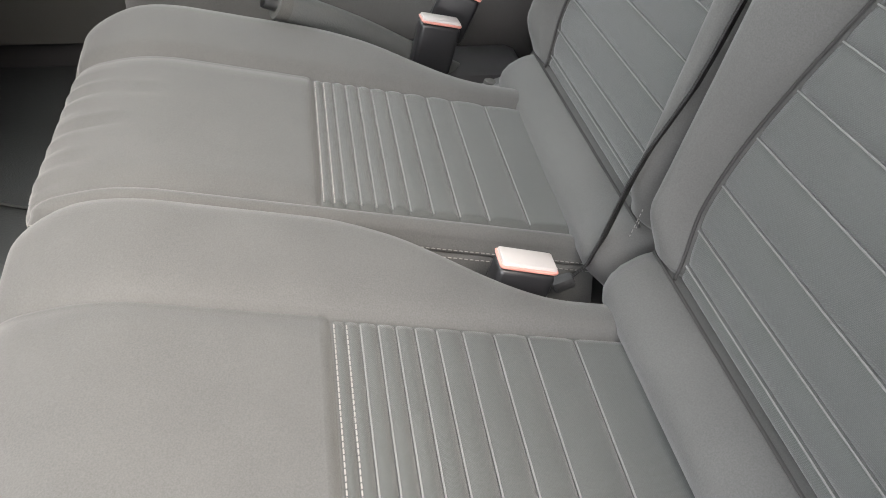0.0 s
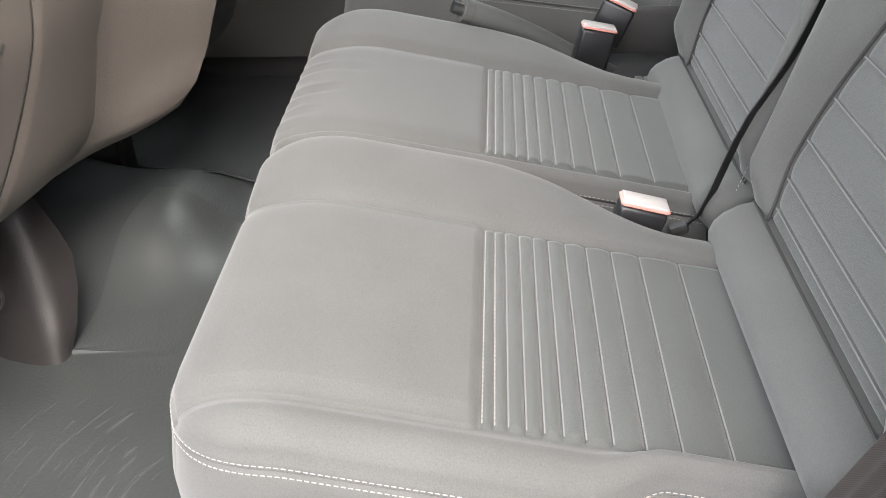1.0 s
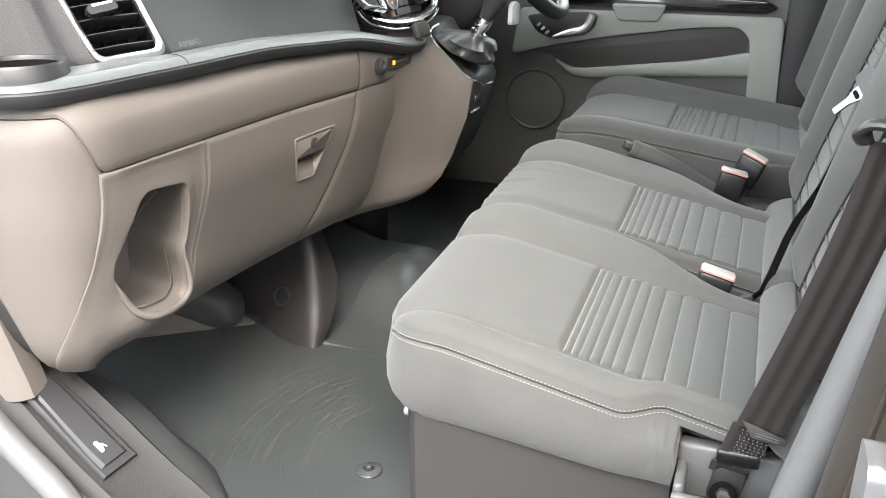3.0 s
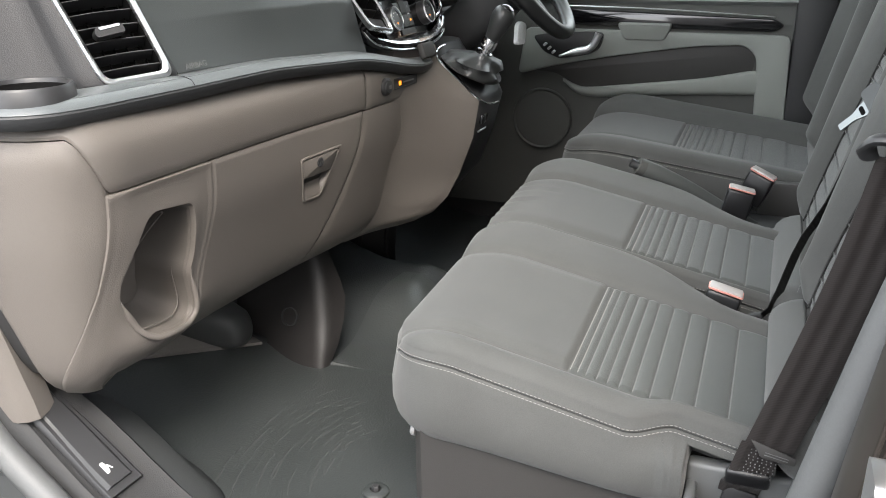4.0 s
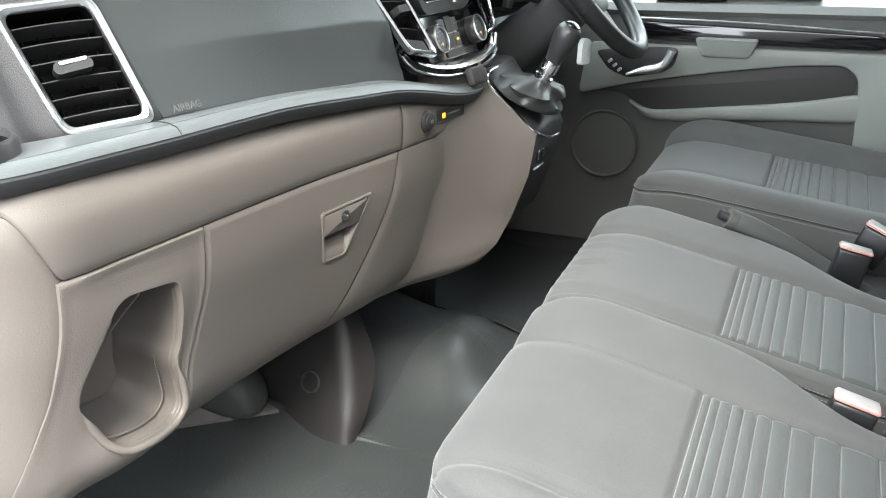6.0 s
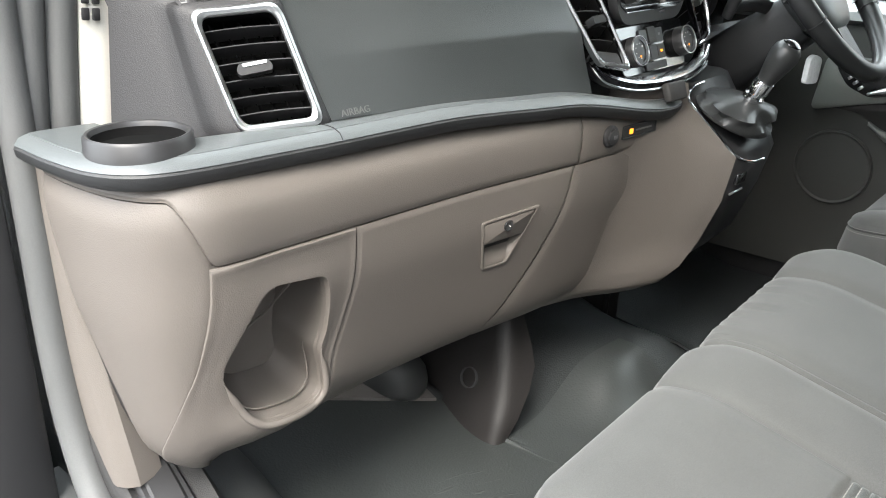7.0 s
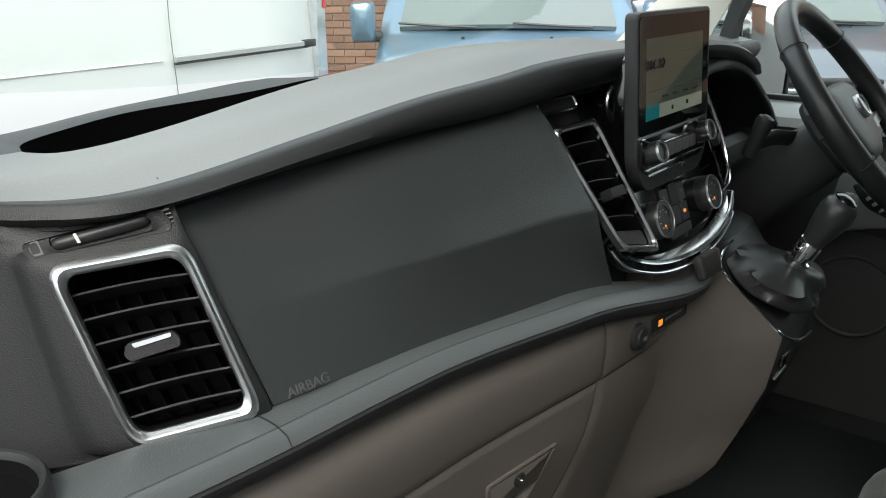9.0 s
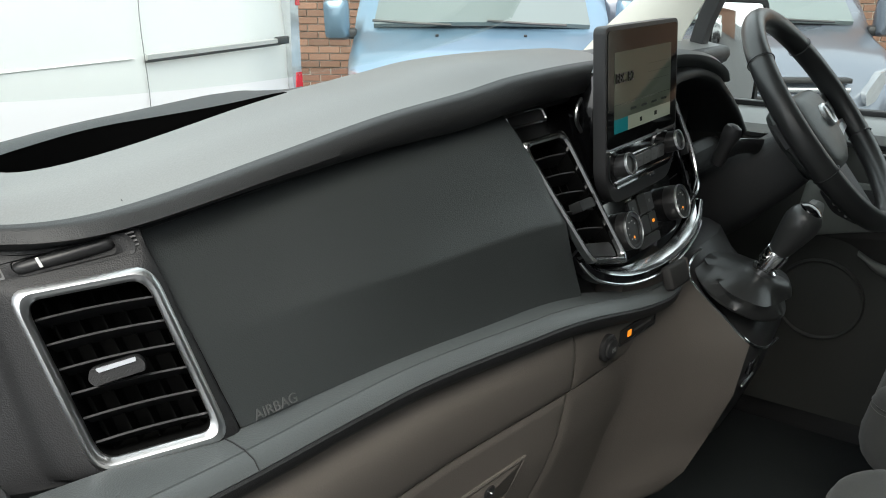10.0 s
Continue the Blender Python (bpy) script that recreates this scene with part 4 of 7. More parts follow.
# rounded lip round the cup of the bin, and the moulding seam just inside it
low_ = [p for p in BIN if p.y < 0.638]
first = max(range(len(low_)), key=lambda k: (low_[k] - low_[k - 1]).length)
low_ = low_[first:] + low_[:first]
for nm, k_, c_, rad_, mat_ in (("bin_lip", 0.99, 0.0015, 0.0048, TAUPE), ("bin_seam", 0.90, -0.030, 0.0011, TAUPE)):
    line_ = spline([fasc(bc.x + (p.x - bc.x) * k_, bc.y + (p.y - bc.y) * k_, c_) for p in low_[::2] + low_[-1:]], 0.004)
    lip_rows = []
    for i, p in enumerate(line_):
        t_ = (line_[min(i + 1, len(line_) - 1)] - line_[max(i - 1, 0)]).normalized()
        u_ = t_.cross(Vector((0, 1, 0))).normalized()
        w_ = u_.cross(t_)
        rad = rad_ * (0.15 + 0.85 * ease(min(i, len(line_) - 1 - i) / 8))
        lip_rows.append([p + u_ * c.x + w_ * c.y for c in circle(rad, 10)])
    shape(nm, loft(lip_rows), mat_, binp)
# upright moulding step inside the pocket
shape("bin_rib", tube(spline([fasc(0.340, 0.731, -0.02), fasc(0.346, 0.70, -0.05), fasc(0.338, 0.672, -0.065), fasc(0.318, 0.655, -0.07), fasc(0.290, 0.63, -0.06)], 0.006), 0.0018, 8), TAUPE_DARK, binp)

# glovebox latch
L0 = [(0.6350, 0.7370), (0.7490, 0.7400), (0.7000, 0.6560), (0.6520, 0.6570)]
L1 = [(0.6395, 0.7330), (0.7410, 0.7355), (0.6970, 0.6605), (0.6555, 0.6612)]
lat = shape("latch_bezel", ringed(dense(roundpoly(L0, 0.006, 4), 0.2), dense(roundpoly(L1, 0.005, 4), 0.2), -0.004, 0.0018, fasc, 0.0012, 2), TAUPE, glove)
shape("latch_paddle", prism(roundpoly([(0.6400, 0.7325), (0.7395, 0.7350), (0.7215, 0.7010), (0.6455, 0.7000)], 0.004, 4), -0.008, 0.0022, 0.0018, fasc), TAUPE, lat)


def latch_s(z, t):
    """Across the scoop: t from 0 at its steep side to 1 at its slanted side."""
    k = (0.7370 - z) / 0.080
    a_, b_ = 0.6385 + 0.017 * k, 0.7440 - 0.048 * k
    return a_ + (b_ - a_) * t


scoop = []
for i in range(21):
    t = i / 20
    r = []
    for k in range(17):
        z = 0.6575 + (0.736 - 0.6575) * k / 16
        side = min(t, 1 - t) * 0.07
        r.append(fasc(latch_s(z, t), z, 0.0012 - 0.018 * ease((z - 0.660) / 0.040) * ease(side / 0.007)))
    scoop.append(r)
shape("latch_scoop", slab(scoop, lambda p, i, j: p + Vector((0, 0.003, 0))), TAUPE, lat)
kto = place(fasc(0.6872, 0.7215, 0.0020), (0.98, -0.13, 0), (0, 0, 1))
lock = shape("lock_barrel", lathe([(0.001, -0.002), (0.0085, -0.002), (0.0085, 0.001), (0.007, 0.0018), (0.0055, 0.0008), (0.001, 0.0008)], kto, 24), DARK, lat)
shape("key_slot", moved(rbox(0.0016, 0.007, 0.001, 0.0003, 1), Matrix.Translation(kto(0, 0, 0.0012))), BRIGHT, lock)

# power socket and warning label panel
sto = place(fasc(0.888, 0.818, 0.0005), (0.98, -0.1, 0), (0, 0, 1))
sock = shape("power_socket", lathe([(0.001, -0.002), (0.0165, -0.002), (0.0165, 0.004), (0.0145, 0.006), (0.0125, 0.0065), (0.012, 0.004), (0.0115, 0.009), (0.006, 0.0105), (0.001, 0.0108)], sto, 32), DARK, dash, "black round power socket with a sprung lid")
shape("socket_mark", join(*[prism(roundpoly([(-0.004 + 0.003 * k, -0.003), (-0.002 + 0.003 * k, -0.003), (-0.002 + 0.003 * k, 0.003), (-0.004 + 0.003 * k, 0.003)], 0.0003, 1), 0.0102, 0.0112, 0.0002, sto) for k in range(3)]), GREYMARK, sock)
pto = place(fasc(0.9635, 0.8165, 0.001), (0.985, -0.1, 0), (0, 0, 1))
lab = shape("label_panel", prism(roundpoly([(-0.041, -0.0085), (0.043, -0.0075), (0.043, 0.0085), (-0.041, 0.0085)], 0.002, 3), -0.004, 0.001, 0.0006, pto), DARK, dash, "narrow black warning panel with an amber tell-tale")
shape("panel_rim", ringed(roundpoly([(-0.043, -0.0105), (0.046, -0.0095), (0.046, 0.0105), (-0.043, 0.0105)], 0.002, 3), roundpoly([(-0.041, -0.0085), (0.043, -0.0075), (0.043, 0.0085), (-0.041, 0.0085)], 0.002, 3), -0.004, 0.0018, pto, 0.0005, 1), BLACK, lab)
shape("telltale", prism(roundpoly([(-0.024, -0.004), (-0.015, -0.004), (-0.015, 0.004), (-0.024, 0.004)], 0.0008, 2), 0.0008, 0.0016, 0.0002, pto), ORANGE, lab)
shape("text_bar", join(prism(roundpoly([(-0.008, -0.0015), (0.034, -0.0012), (0.034, 0.0018), (-0.008, 0.0015)], 0.0003, 1), 0.0008, 0.0014, 0.0002, pto)), GREYTRIM, lab)


# ---- seats ----
PLEATS = [-0.012, -0.021, -0.031, -0.044, -0.057, -0.071, -0.087, -0.107, -0.131, -0.158, -0.196, -0.250]


def pleat_relief(v, lines, depth=0.0046):
    """Padding between seams: 0 at a seam, depth midway, with soft shoulders."""
    for a, b in zip(lines, lines[1:]):
        lo, hi = min(a, b), max(a, b)
        if lo <= v <= hi:
            w = hi - lo
            d = min(v - lo, hi - v)
            return depth * min(1.0, w / 0.014) ** 0.5 * (0.62 * (1 - math.exp(-d / 0.0022)) + 0.38 * max(0.0, math.sin(math.pi * (v - lo) / w)) ** 0.8)
    return None


def outward(ring, cx, cy):
    """Level normals of an open ring of points, pointing away from (cx, cy)."""
    out = []
    for k, p in enumerate(ring):
        a, b = ring[max(0, k - 1)], ring[min(len(ring) - 1, k + 1)]
        n = Vector((b.y - a.y, a.x - b.x, 0))
        n = n.normalized() if n.length > 1e-9 else Vector((0, 1, 0))
        out.append(n if n.dot(Vector((p.x - cx, p.y - cy, 0))) > 0 else -n)
    return out


def cushion(parent, name, label, x0, x1, i0, i1, y0, y1, zf, bol_l, bol_r, skirt_z, corners, lines, wrinkle=None, taper=0.0, rise=0.0, notch=False):
    """A seat cushion: sewn centre insert with cross pleats behind and a plain pad in front, padded side bolsters and a nose
    rounded in plan. zf(x, y): height of the middle. bol_l, bol_r: how far the bolsters rise. corners: radii of the front corners.
    notch: the side panel steps in at the back to clear a belt anchor."""
    cl, cr = corners
    xs = set(x0 + (x1 - x0) * k / 40 for k in range(41))
    for k in range(13):
        q = 1 - math.cos(math.pi / 2 * k / 12)
        xs |= {round(x0 + cl * q, 5), round(x1 - cr * q, 5)}
    for e in (i0, i1):
        xs |= {e + d for d in (-0.008, -0.0045, -0.002, 0, 0.002, 0.0045, 0.008)}
    xs = sorted(xs)
    xs = [x for k, x in enumerate(xs) if k == 0 or x - xs[k - 1] > 1e-4]
    ys = set(y0 + (y1 - y0) * k / 60 for k in range(61)) | {y1 - 0.03 * (1 - math.cos(math.pi / 2 * k / 9)) for k in range(10)}
    for a, b in zip(lines, lines[1:]):
        sg = 1 if b > a else -1
        ys |= {a + (b - a) * t for t in (0.3, 0.5, 0.7)}
        for e in (0.0, 0.001, 0.0022, 0.004, 0.0065):
            if e < abs(b - a) / 2:
                ys |= {a + sg * e, b - sg * e}
    ys |= {lines[0] + d for d in (0.002, 0.005, 0.009, 0.014, 0.02)}
    ys = sorted(ys)
    ys = [y for k, y in enumerate(ys) if k == 0 or y - ys[k - 1] > 1e-4]
    nx, ny = len(xs), len(ys)
    yc = 0.04

    def nose(x):
        for d, c in ((x - x0, cl), (x1 - x, cr)):
            if d < c:
                return y1 - c * (1 - math.sqrt(max(0.0, 1 - ((c - d) / c) ** 2)))
        return y1

    def rim_gap(x, y):
        d = min(x - x0, x1 - x, y1 - y)
        for e, c in ((x - x0, cl), (x1 - x, cr)):
            u, v = c - e, c - (y1 - y)
            if u > 0 and v > 0:
                d = min(d, c - math.hypot(u, v))
        return max(0.0, d)

    def top(x, y):
        z = zf(x, y)
        inside = min(x - i0, i1 - x)
        if inside >= 0:
            pr = pleat_relief(y, lines)
            seam_x = ease(inside / 0.006)
            if pr is not None:
                z += (pr - 0.003) * seam_x - 0.003 * (1 - seam_x)
            elif y > lines[0]:
                z += -0.004 + 0.0085 * ease((y - lines[0]) / 0.007) * (0.45 + 0.55 * ease(inside / 0.022))
            else:
                z -= 0.004
            if wrinkle:
                z += wrinkle(x, y) * seam_x
        else:
            o = -inside
            b = bol_l if x < i0 else bol_r
            w = (i0 - x0) if x < i0 else (x1 - i1)
            z += -0.003 + b * abs(math.sin(math.pi * min(1.0, o / w) * 0.62)) ** 0.8 + 0.0065 * ease(o / 0.016)
        return z
    R = 0.030
    grid = []
    for x in xs:
        r = []
        for y in ys:
            yy = y if y < yc else yc + (y - yc) * (nose(x) - yc) / (y1 - yc)
            e = max(0.0, R - rim_gap(x, yy)) / R
            z = top(x, yy) - R * 0.62 * (1 - math.sqrt(max(0.0, 1 - e * e))) - 0.018 * ease((yy - (y1 - 0.11)) / 0.11) ** 2
            px = x
            if rise:
                k = ease((-0.085 - yy) / 0.06) * ease((x0 + 0.05 - x) / 0.045)
                z += rise * k
                px += 0.020 * k
            if x > i1:
                k = (x - i1) / (x1 - i1)
                px -= taper * ease((0.0 - yy) / 0.2) * k
                z -= 0.4 * taper * ease((-0.06 - yy) / 0.15) * k * k
            r.append(Vector((px, yy, z)))
        grid.append(r)
    ring_ij = [(0, j) for j in range(ny)] + [(i, ny - 1) for i in range(1, nx)] + [(nx - 1, j) for j in range(ny - 2, -1, -1)]
    ring = [grid[i][j] for i, j in ring_ij]
    cx, cy = (x0 + x1) / 2, (y0 + y1) / 2 - 0.05
    nrm = outward(ring, cx, cy)
    V = [p for r in grid for p in r]
    F = [(i * ny + j, i * ny + j + 1, (i + 1) * ny + j + 1, (i + 1) * ny + j) for i in range(nx - 1) for j in range(ny - 1)]

    def low(p, k):
        z = skirt_z(p.x, p.y)
        if notch and p.x < i0 + 0.02:
            z += (p.z - 0.052 - z) * ease((-0.156 - p.y) / 0.005)
        return z
    side = [(0.004, 0, 0.003), (0.0075, 0, 0.0042), (0.0098, 0, 0.0036), (0.0112, 0, 0.0008), (0.0126, 0, 0.0036), (0.0155, 0, 0.0050), (0.024, 0, 0.0066),
            (0.024, 0.15, 0.009), (0.024, 0.35, 0.0125), (0.024, 0.6, 0.0125), (0.024, 0.8, 0.008), (0.024, 0.93, 0.0), (0.024, 1.0, -0.012), (0.024, 1.0, -0.05)]

    def flank(k, drop, t, out):
        p = ring[k]
        zb = low(p, k)
        if notch and t > 0 and p.x < i0 + 0.03:
            out -= 0.03 * ease((-0.156 - p.y) / 0.005)
            out += 0.020 * ease((-0.085 - p.y) / 0.06) * ease(t / 0.12) * ease((p.y + 0.160) / 0.004)
        return Vector((p.x, p.y, p.z - drop + (zb - (p.z - drop)) * t)) + nrm[k] * out
    prev = [i * ny + j for i, j in ring_ij]
    for drop, t, out in side:
        cur = []
        for k in range(len(ring)):
            V.append(flank(k, drop, t, out))
            cur.append(len(V) - 1)
        F += [(prev[k], prev[k + 1], cur[k + 1], cur[k]) for k in range(len(ring) - 1)]
        prev = cur
    F.append(tuple(prev))
    me = bpy.data.meshes.new(name)
    me.from_pydata([tuple(v) for v in V], [], F)
    me.materials.append(FABRIC)
    me.materials.append(INSERT)
    for poly in me.polygons:
        c = poly.center
        if poly.index < (nx - 1) * (ny - 1) and i0 < c.x < i1 and c.y < lines[0]:
            poly.material_index = 1
    bm = bmesh.new()
    bm.from_mesh(me)
    bmesh.ops.recalc_face_normals(bm, faces=bm.faces)
    bm.to_mesh(me)
    bm.free()
    me.shade_smooth()
    me.set_sharp_from_angle(angle=radians(75))
    ob = new(name, me)
    ob.parent = parent
    ob.matrix_parent_inverse = Matrix.Translation(-whole_place(parent))
    if label:
        ob["label"] = label
    # double row of stitching on either side of the edge seam
    for drop, out in ((0.0072, 0.0041), (0.0150, 0.0048)):
        shape("edge_stitching", stitches([flank(k, drop, 0, out) for k in range(len(ring))], 0.0032, 0.0018, 0.00042), THREAD, ob, smooth=0)
    # pale stitch lines along the first pleats
    for n_, yy in enumerate(lines[:-1]):
        ln = [Vector((x, yy - 0.0012, top(x, yy - 0.0012) + 0.0002)) for x in xs if i0 + 0.004 < x < i1 - 0.004]
        if n_ < 2:
            shape("pleat_stitching", stitches(ln, 0.0036, 0.0014, 0.0006), THREAD, ob, smooth=0)
        else:
            shape("pleat_piping", tube(ln, 0.0007, 5), PIPING, ob)
    return ob


def bench_z(x, y):
    return 0.588 + 0.05 * (x - 0.262) + (0.205 * y if y < 0.12 else 0.0246 + 0.14 * (y - 0.12))


def creases(x, y):
    """Slack cloth gathered at the nose of the middle place: short folds running back from the front seam."""
    w = 0.0
    for cx, y_end, deep in ((0.668, 0.175, 0.8), (0.697, 0.160, 0.7), (0.722, 0.185, 1.0), (0.752, 0.140, 1.1), (0.783, 0.172, 0.9), (0.812, 0.120, 1.2), (0.838, 0.165, 0.8)):
        run = ease((y - y_end) / 0.03) * (1 - 0.6 * ease((y - 0.215) / 0.02))
        u = (x - cx - 0.10 * (y - 0.2)) / 0.0042
        w += run * deep * (-0.0030 * math.exp(-u * u) + 0.0014 * math.exp(-(u - 1.9) ** 2))
    return w


bench = thing("bench_seat", (0.62, 0.0, FLOOR), "dark grey cloth double passenger seat with pleated centres", "bench seat")
skz = lambda x, y: 0.474 - 0.022 * ease((0.16 - y) / 0.30)
cushion(bench, "seat_cushion", "dark grey cushion with pleats and pale stitching", 0.224, 0.628, 0.266, 0.515, -0.252, 0.216, bench_z, 0.001, 0.013, skz, (0.080, 0.050), PLEATS, taper=0.065, rise=0.016, notch=True)
cushion(bench, "seat_cushion", "dark grey creased cushion of the middle place", 0.634, 0.992, 0.655, 0.880, -0.252, 0.222, bench_z, 0.006, 0.012, skz, (0.03, 0.06), PLEATS, wrinkle=creases, taper=0.06)
sbrows = [[Vector((x, y, z)) for x, y in ((0.236, -0.155), (0.226, 0.165), (0.240, 0.178), (1.0, 0.178), (1.015, 0.165), (1.015, -0.34), (0.30, -0.34), (0.28, -0.155))] for z in (FLOOR + 0.005, 0.36, 0.50)]
shape("seat_base", loft(sbrows), SEATBASE, bench, "grey plastic seat box")
shape("base_bolt", lathe([(0.001, -0.002), (0.008, -0.002), (0.008, 0.003), (0.006, 0.005), (0.001, 0.0055)], place((0.239, 0.178, 0.478), (-1, 0, 0), (0, 0, 1)), 16), GREYTRIM, bench)


def back(parent, name, label, x0, x1, i0, i1, v1, lines, bol=0.03, tilt=0.2, y_base=-0.235, z_base=0.545, curl=0.0, roll=0.046):
    """A seat back: pleated centre between padded bolsters, and a plain padded roll sewn along its foot.
    curl: how far the centre's edge seams lean inwards on their way up."""
    to = place((0, y_base, z_base), (1, 0, 0), (0, -tilt, 1.0))
    nrm = Vector((0, 1, tilt)).normalized()
    xs = set(x0 + (x1 - x0) * k / 48 for k in range(49)) | {x0 + 0.03 * (1 - math.cos(math.pi / 2 * k / 8)) for k in range(9)} | {x1 - 0.03 * (1 - math.cos(math.pi / 2 * k / 8)) for k in range(9)}
    xs = sorted(xs)
    foot = 0.068
    vs = set(v1 * k / 70 for k in range(71)) | {foot + d for d in (-0.008, -0.004, -0.0015, 0.0, 0.0015, 0.004, 0.008)}
    for a, b in zip(lines, lines[1:]):
        vs |= {a + (b - a) * t for t in (0.3, 0.5, 0.7)}
        for e in (0.0, 0.001, 0.0022, 0.004, 0.0065):
            vs |= {a + e, b - e}
    vs = sorted(v for v in vs if 0 <= v <= v1)
    rows = []

    def edges(v):
        k = curl * ease((v - 0.12) / 0.36) - 0.012 * ease((v - 0.07) / 0.06)
        return i0 + k * 0.25, i1 - k
    seam_d = (-0.010, -0.005, -0.002, 0.0, 0.002, 0.005, 0.010)
    cols = [("g", x) for x in xs if not (min(abs(x - e) for e in (i0, i1)) < 0.012)] + [("l", d) for d in seam_d] + [("r", d) for d in seam_d]
    cols.sort(key=lambda c: c[1] if c[0] == "g" else (i0 if c[0] == "l" else i1) + c[1])

    def col_x(c, v):
        a0, a1 = edges(v)
        if c[0] == "l":
            return a0 + c[1]
        if c[0] == "r":
            return a1 + c[1]
        x = c[1]
        if x < i0:
            return x0 + (x - x0) * (a0 - x0) / (i0 - x0)
        if x > i1:
            return x1 - (x1 - x) * (x1 - a1) / (x1 - i1)
        return a0 + (x - i0) * (a1 - a0) / (i1 - i0)
    for c in cols:
        r = []
        for v in vs:
            x = col_x(c, v)
            a0, a1 = edges(v)
            inside = min(x - a0, a1 - x)
            if v < foot:
                h = roll * math.sin(math.pi * min(1, (v + 0.004) / (foot + 0.004))) ** 0.5 - 0.006
            elif inside >= 0:
                pr = pleat_relief(v, lines, 0.0040)
                h = (pr if pr is not None else 0.003) * ease(inside / 0.006) - 0.003
            else:
                w = (a0 - x0) if x < a0 else (x1 - a1)
                h = bol * math.sin(math.pi * min(1.0, -inside / max(w, 1e-3)) * 0.6) ** 0.9 * ease((v - foot * 0.8) / 0.06) - 0.003 + 0.008 * ease(-inside / 0.010)
            if v >= foot:
                h -= 0.006 * (1 - ease((v - foot) / 0.006))
            d = min(x - x0, x1 - x, v1 - v)
            e = max(0.0, 0.03 - d) / 0.03
            h -= 0.03 * (1 - math.sqrt(max(0, 1 - e * e)))
            r.append(to(x, v, 0) + nrm * h)
        rows.append(r)
    vf = slab(rows, lambda p, i, j: Vector((p.x, p.y, p.z)) - nrm * 0.11)
    ob = shape(name, vf, FABRIC, parent, label, smooth=75)
    ob.data.materials.append(INSERT)
    for poly in ob.data.polygons:
        c = poly.center
        v = (c - to(0, 0, 0)).dot(to(0, 1, 0) - to(0, 0, 0))
        a0, a1 = edges(v)
        if a0 < c.x < a1 and v > foot and poly.normal.y > 0.3:
            poly.material_index = 1
    # dark cord painting crease shade along the centre's edges and over the roll
    for side in (0, 1):
        ln = [to(edges(v)[side], v, -0.0022) for v in [foot + (v1 - 0.03 - foot) * k / 60 for k in range(61)]]
        shape("seam", tube(ln, 0.0014, 6, up=(0, 1, 0)), SEAM, ob)
    for vl in lines[1:-1]:
        a0, a1 = edges(vl)
        shape("pleat_piping", tube([to(a0 + 0.006 + (a1 - a0 - 0.012) * k / 20, vl + 0.001, -0.0022) for k in range(21)], 0.0007, 5), PIPING, ob)
    shape("roll_seam", tube([to(x0 + 0.012 + (x1 - x0 - 0.024) * k / 30, foot, -0.0055) for k in range(31)], 0.0016, 6), SEAM, ob)
    for off in (0.008, 0.014):
        shape("edge_stitching", stitches([to(x0 + off, v, -0.006 - 0.006 * (0.014 - off) / 0.006) for v in [0.02 + (v1 - 0.06) * k / 40 for k in range(41)]]), THREAD, ob, smooth=0)
    return ob


BL = [0.068, 0.084, 0.112, 0.152, 0.197, 0.240, 0.281, 0.309, 0.336, 0.358, 0.376, 0.394, 0.412, 0.430, 0.449, 0.469, 0.490, 0.512]
outer_back = back(bench, "seat_back", "dark grey pleated backrest of the outer place", 0.215, 0.582, 0.252, 0.533, 0.66, BL, 0.030, tilt=0.265, y_base=-0.264, z_base=0.528, curl=0.09)
side_to = place((0.2145, -0.235, 0.545), (0, -1, -0.265), (0, -0.265, 1.0))
for v_ in (0.10, 0.165, 0.235, 0.31):
    shape("side_seam", tube([side_to(0.004 + 0.010 * k, v_ - 0.002 * k, 0.0) for k in range(11)], 0.0013, 6), SEATBASE, outer_back)
for off_ in (0.012, 0.020):
    shape("edge_stitching", stitches([side_to(off_, 0.02 + 0.015 * k, 0.0) for k in range(40)]), THREAD, outer_back, smooth=0)
back(bench, "seat_back", "dark grey pleated backrest of the middle place", 0.594, 0.990, 0.636, 0.935, 0.66, BL, 0.030, tilt=0.265, y_base=-0.264, z_base=0.528, curl=0.06)

# driver's seat
driver = thing("driver_seat", (1.42, 0.0, FLOOR), "dark grey cloth driver seat with pleated centre", "seat")


def driver_z(x, y):
    return 0.628 + 0.02 * (x - 1.3) + (0.13 * y if y < 0.1 else 0.013 + 0.06 * (y - 0.1))


cushion(driver, "seat_cushion", "dark grey cushion with pleats and pale stitching", 1.185, 1.665, 1.285, 1.56, -0.30, 0.225, driver_z, 0.018, 0.03, lambda x, y: 0.52, (0.075, 0.075), PLEATS)
shape("seat_base", loft([[Vector((x, y, z)) for x, y in ((1.2, -0.3), (1.2, 0.14), (1.22, 0.16), (1.63, 0.16), (1.65, 0.14), (1.65, -0.3))] for z in (FLOOR + 0.002, 0.4, 0.53)]), DARK, driver)
back(driver, "seat_back", "dark grey pleated driver backrest", 1.18, 1.67, 1.27, 1.57, 0.72, BL, 0.055, 0.24, -0.305, 0.575, curl=0.03, roll=0.022)
shape("seat_hinge_cover", box(1.165, 1.19, -0.33, -0.2, 0.50, 0.60, 0.01), SEATBASE, driver)
shape("seat_side_shield", box(1.168, 1.19, -0.30, 0.12, 0.44, 0.535, 0.008), DARK, driver)


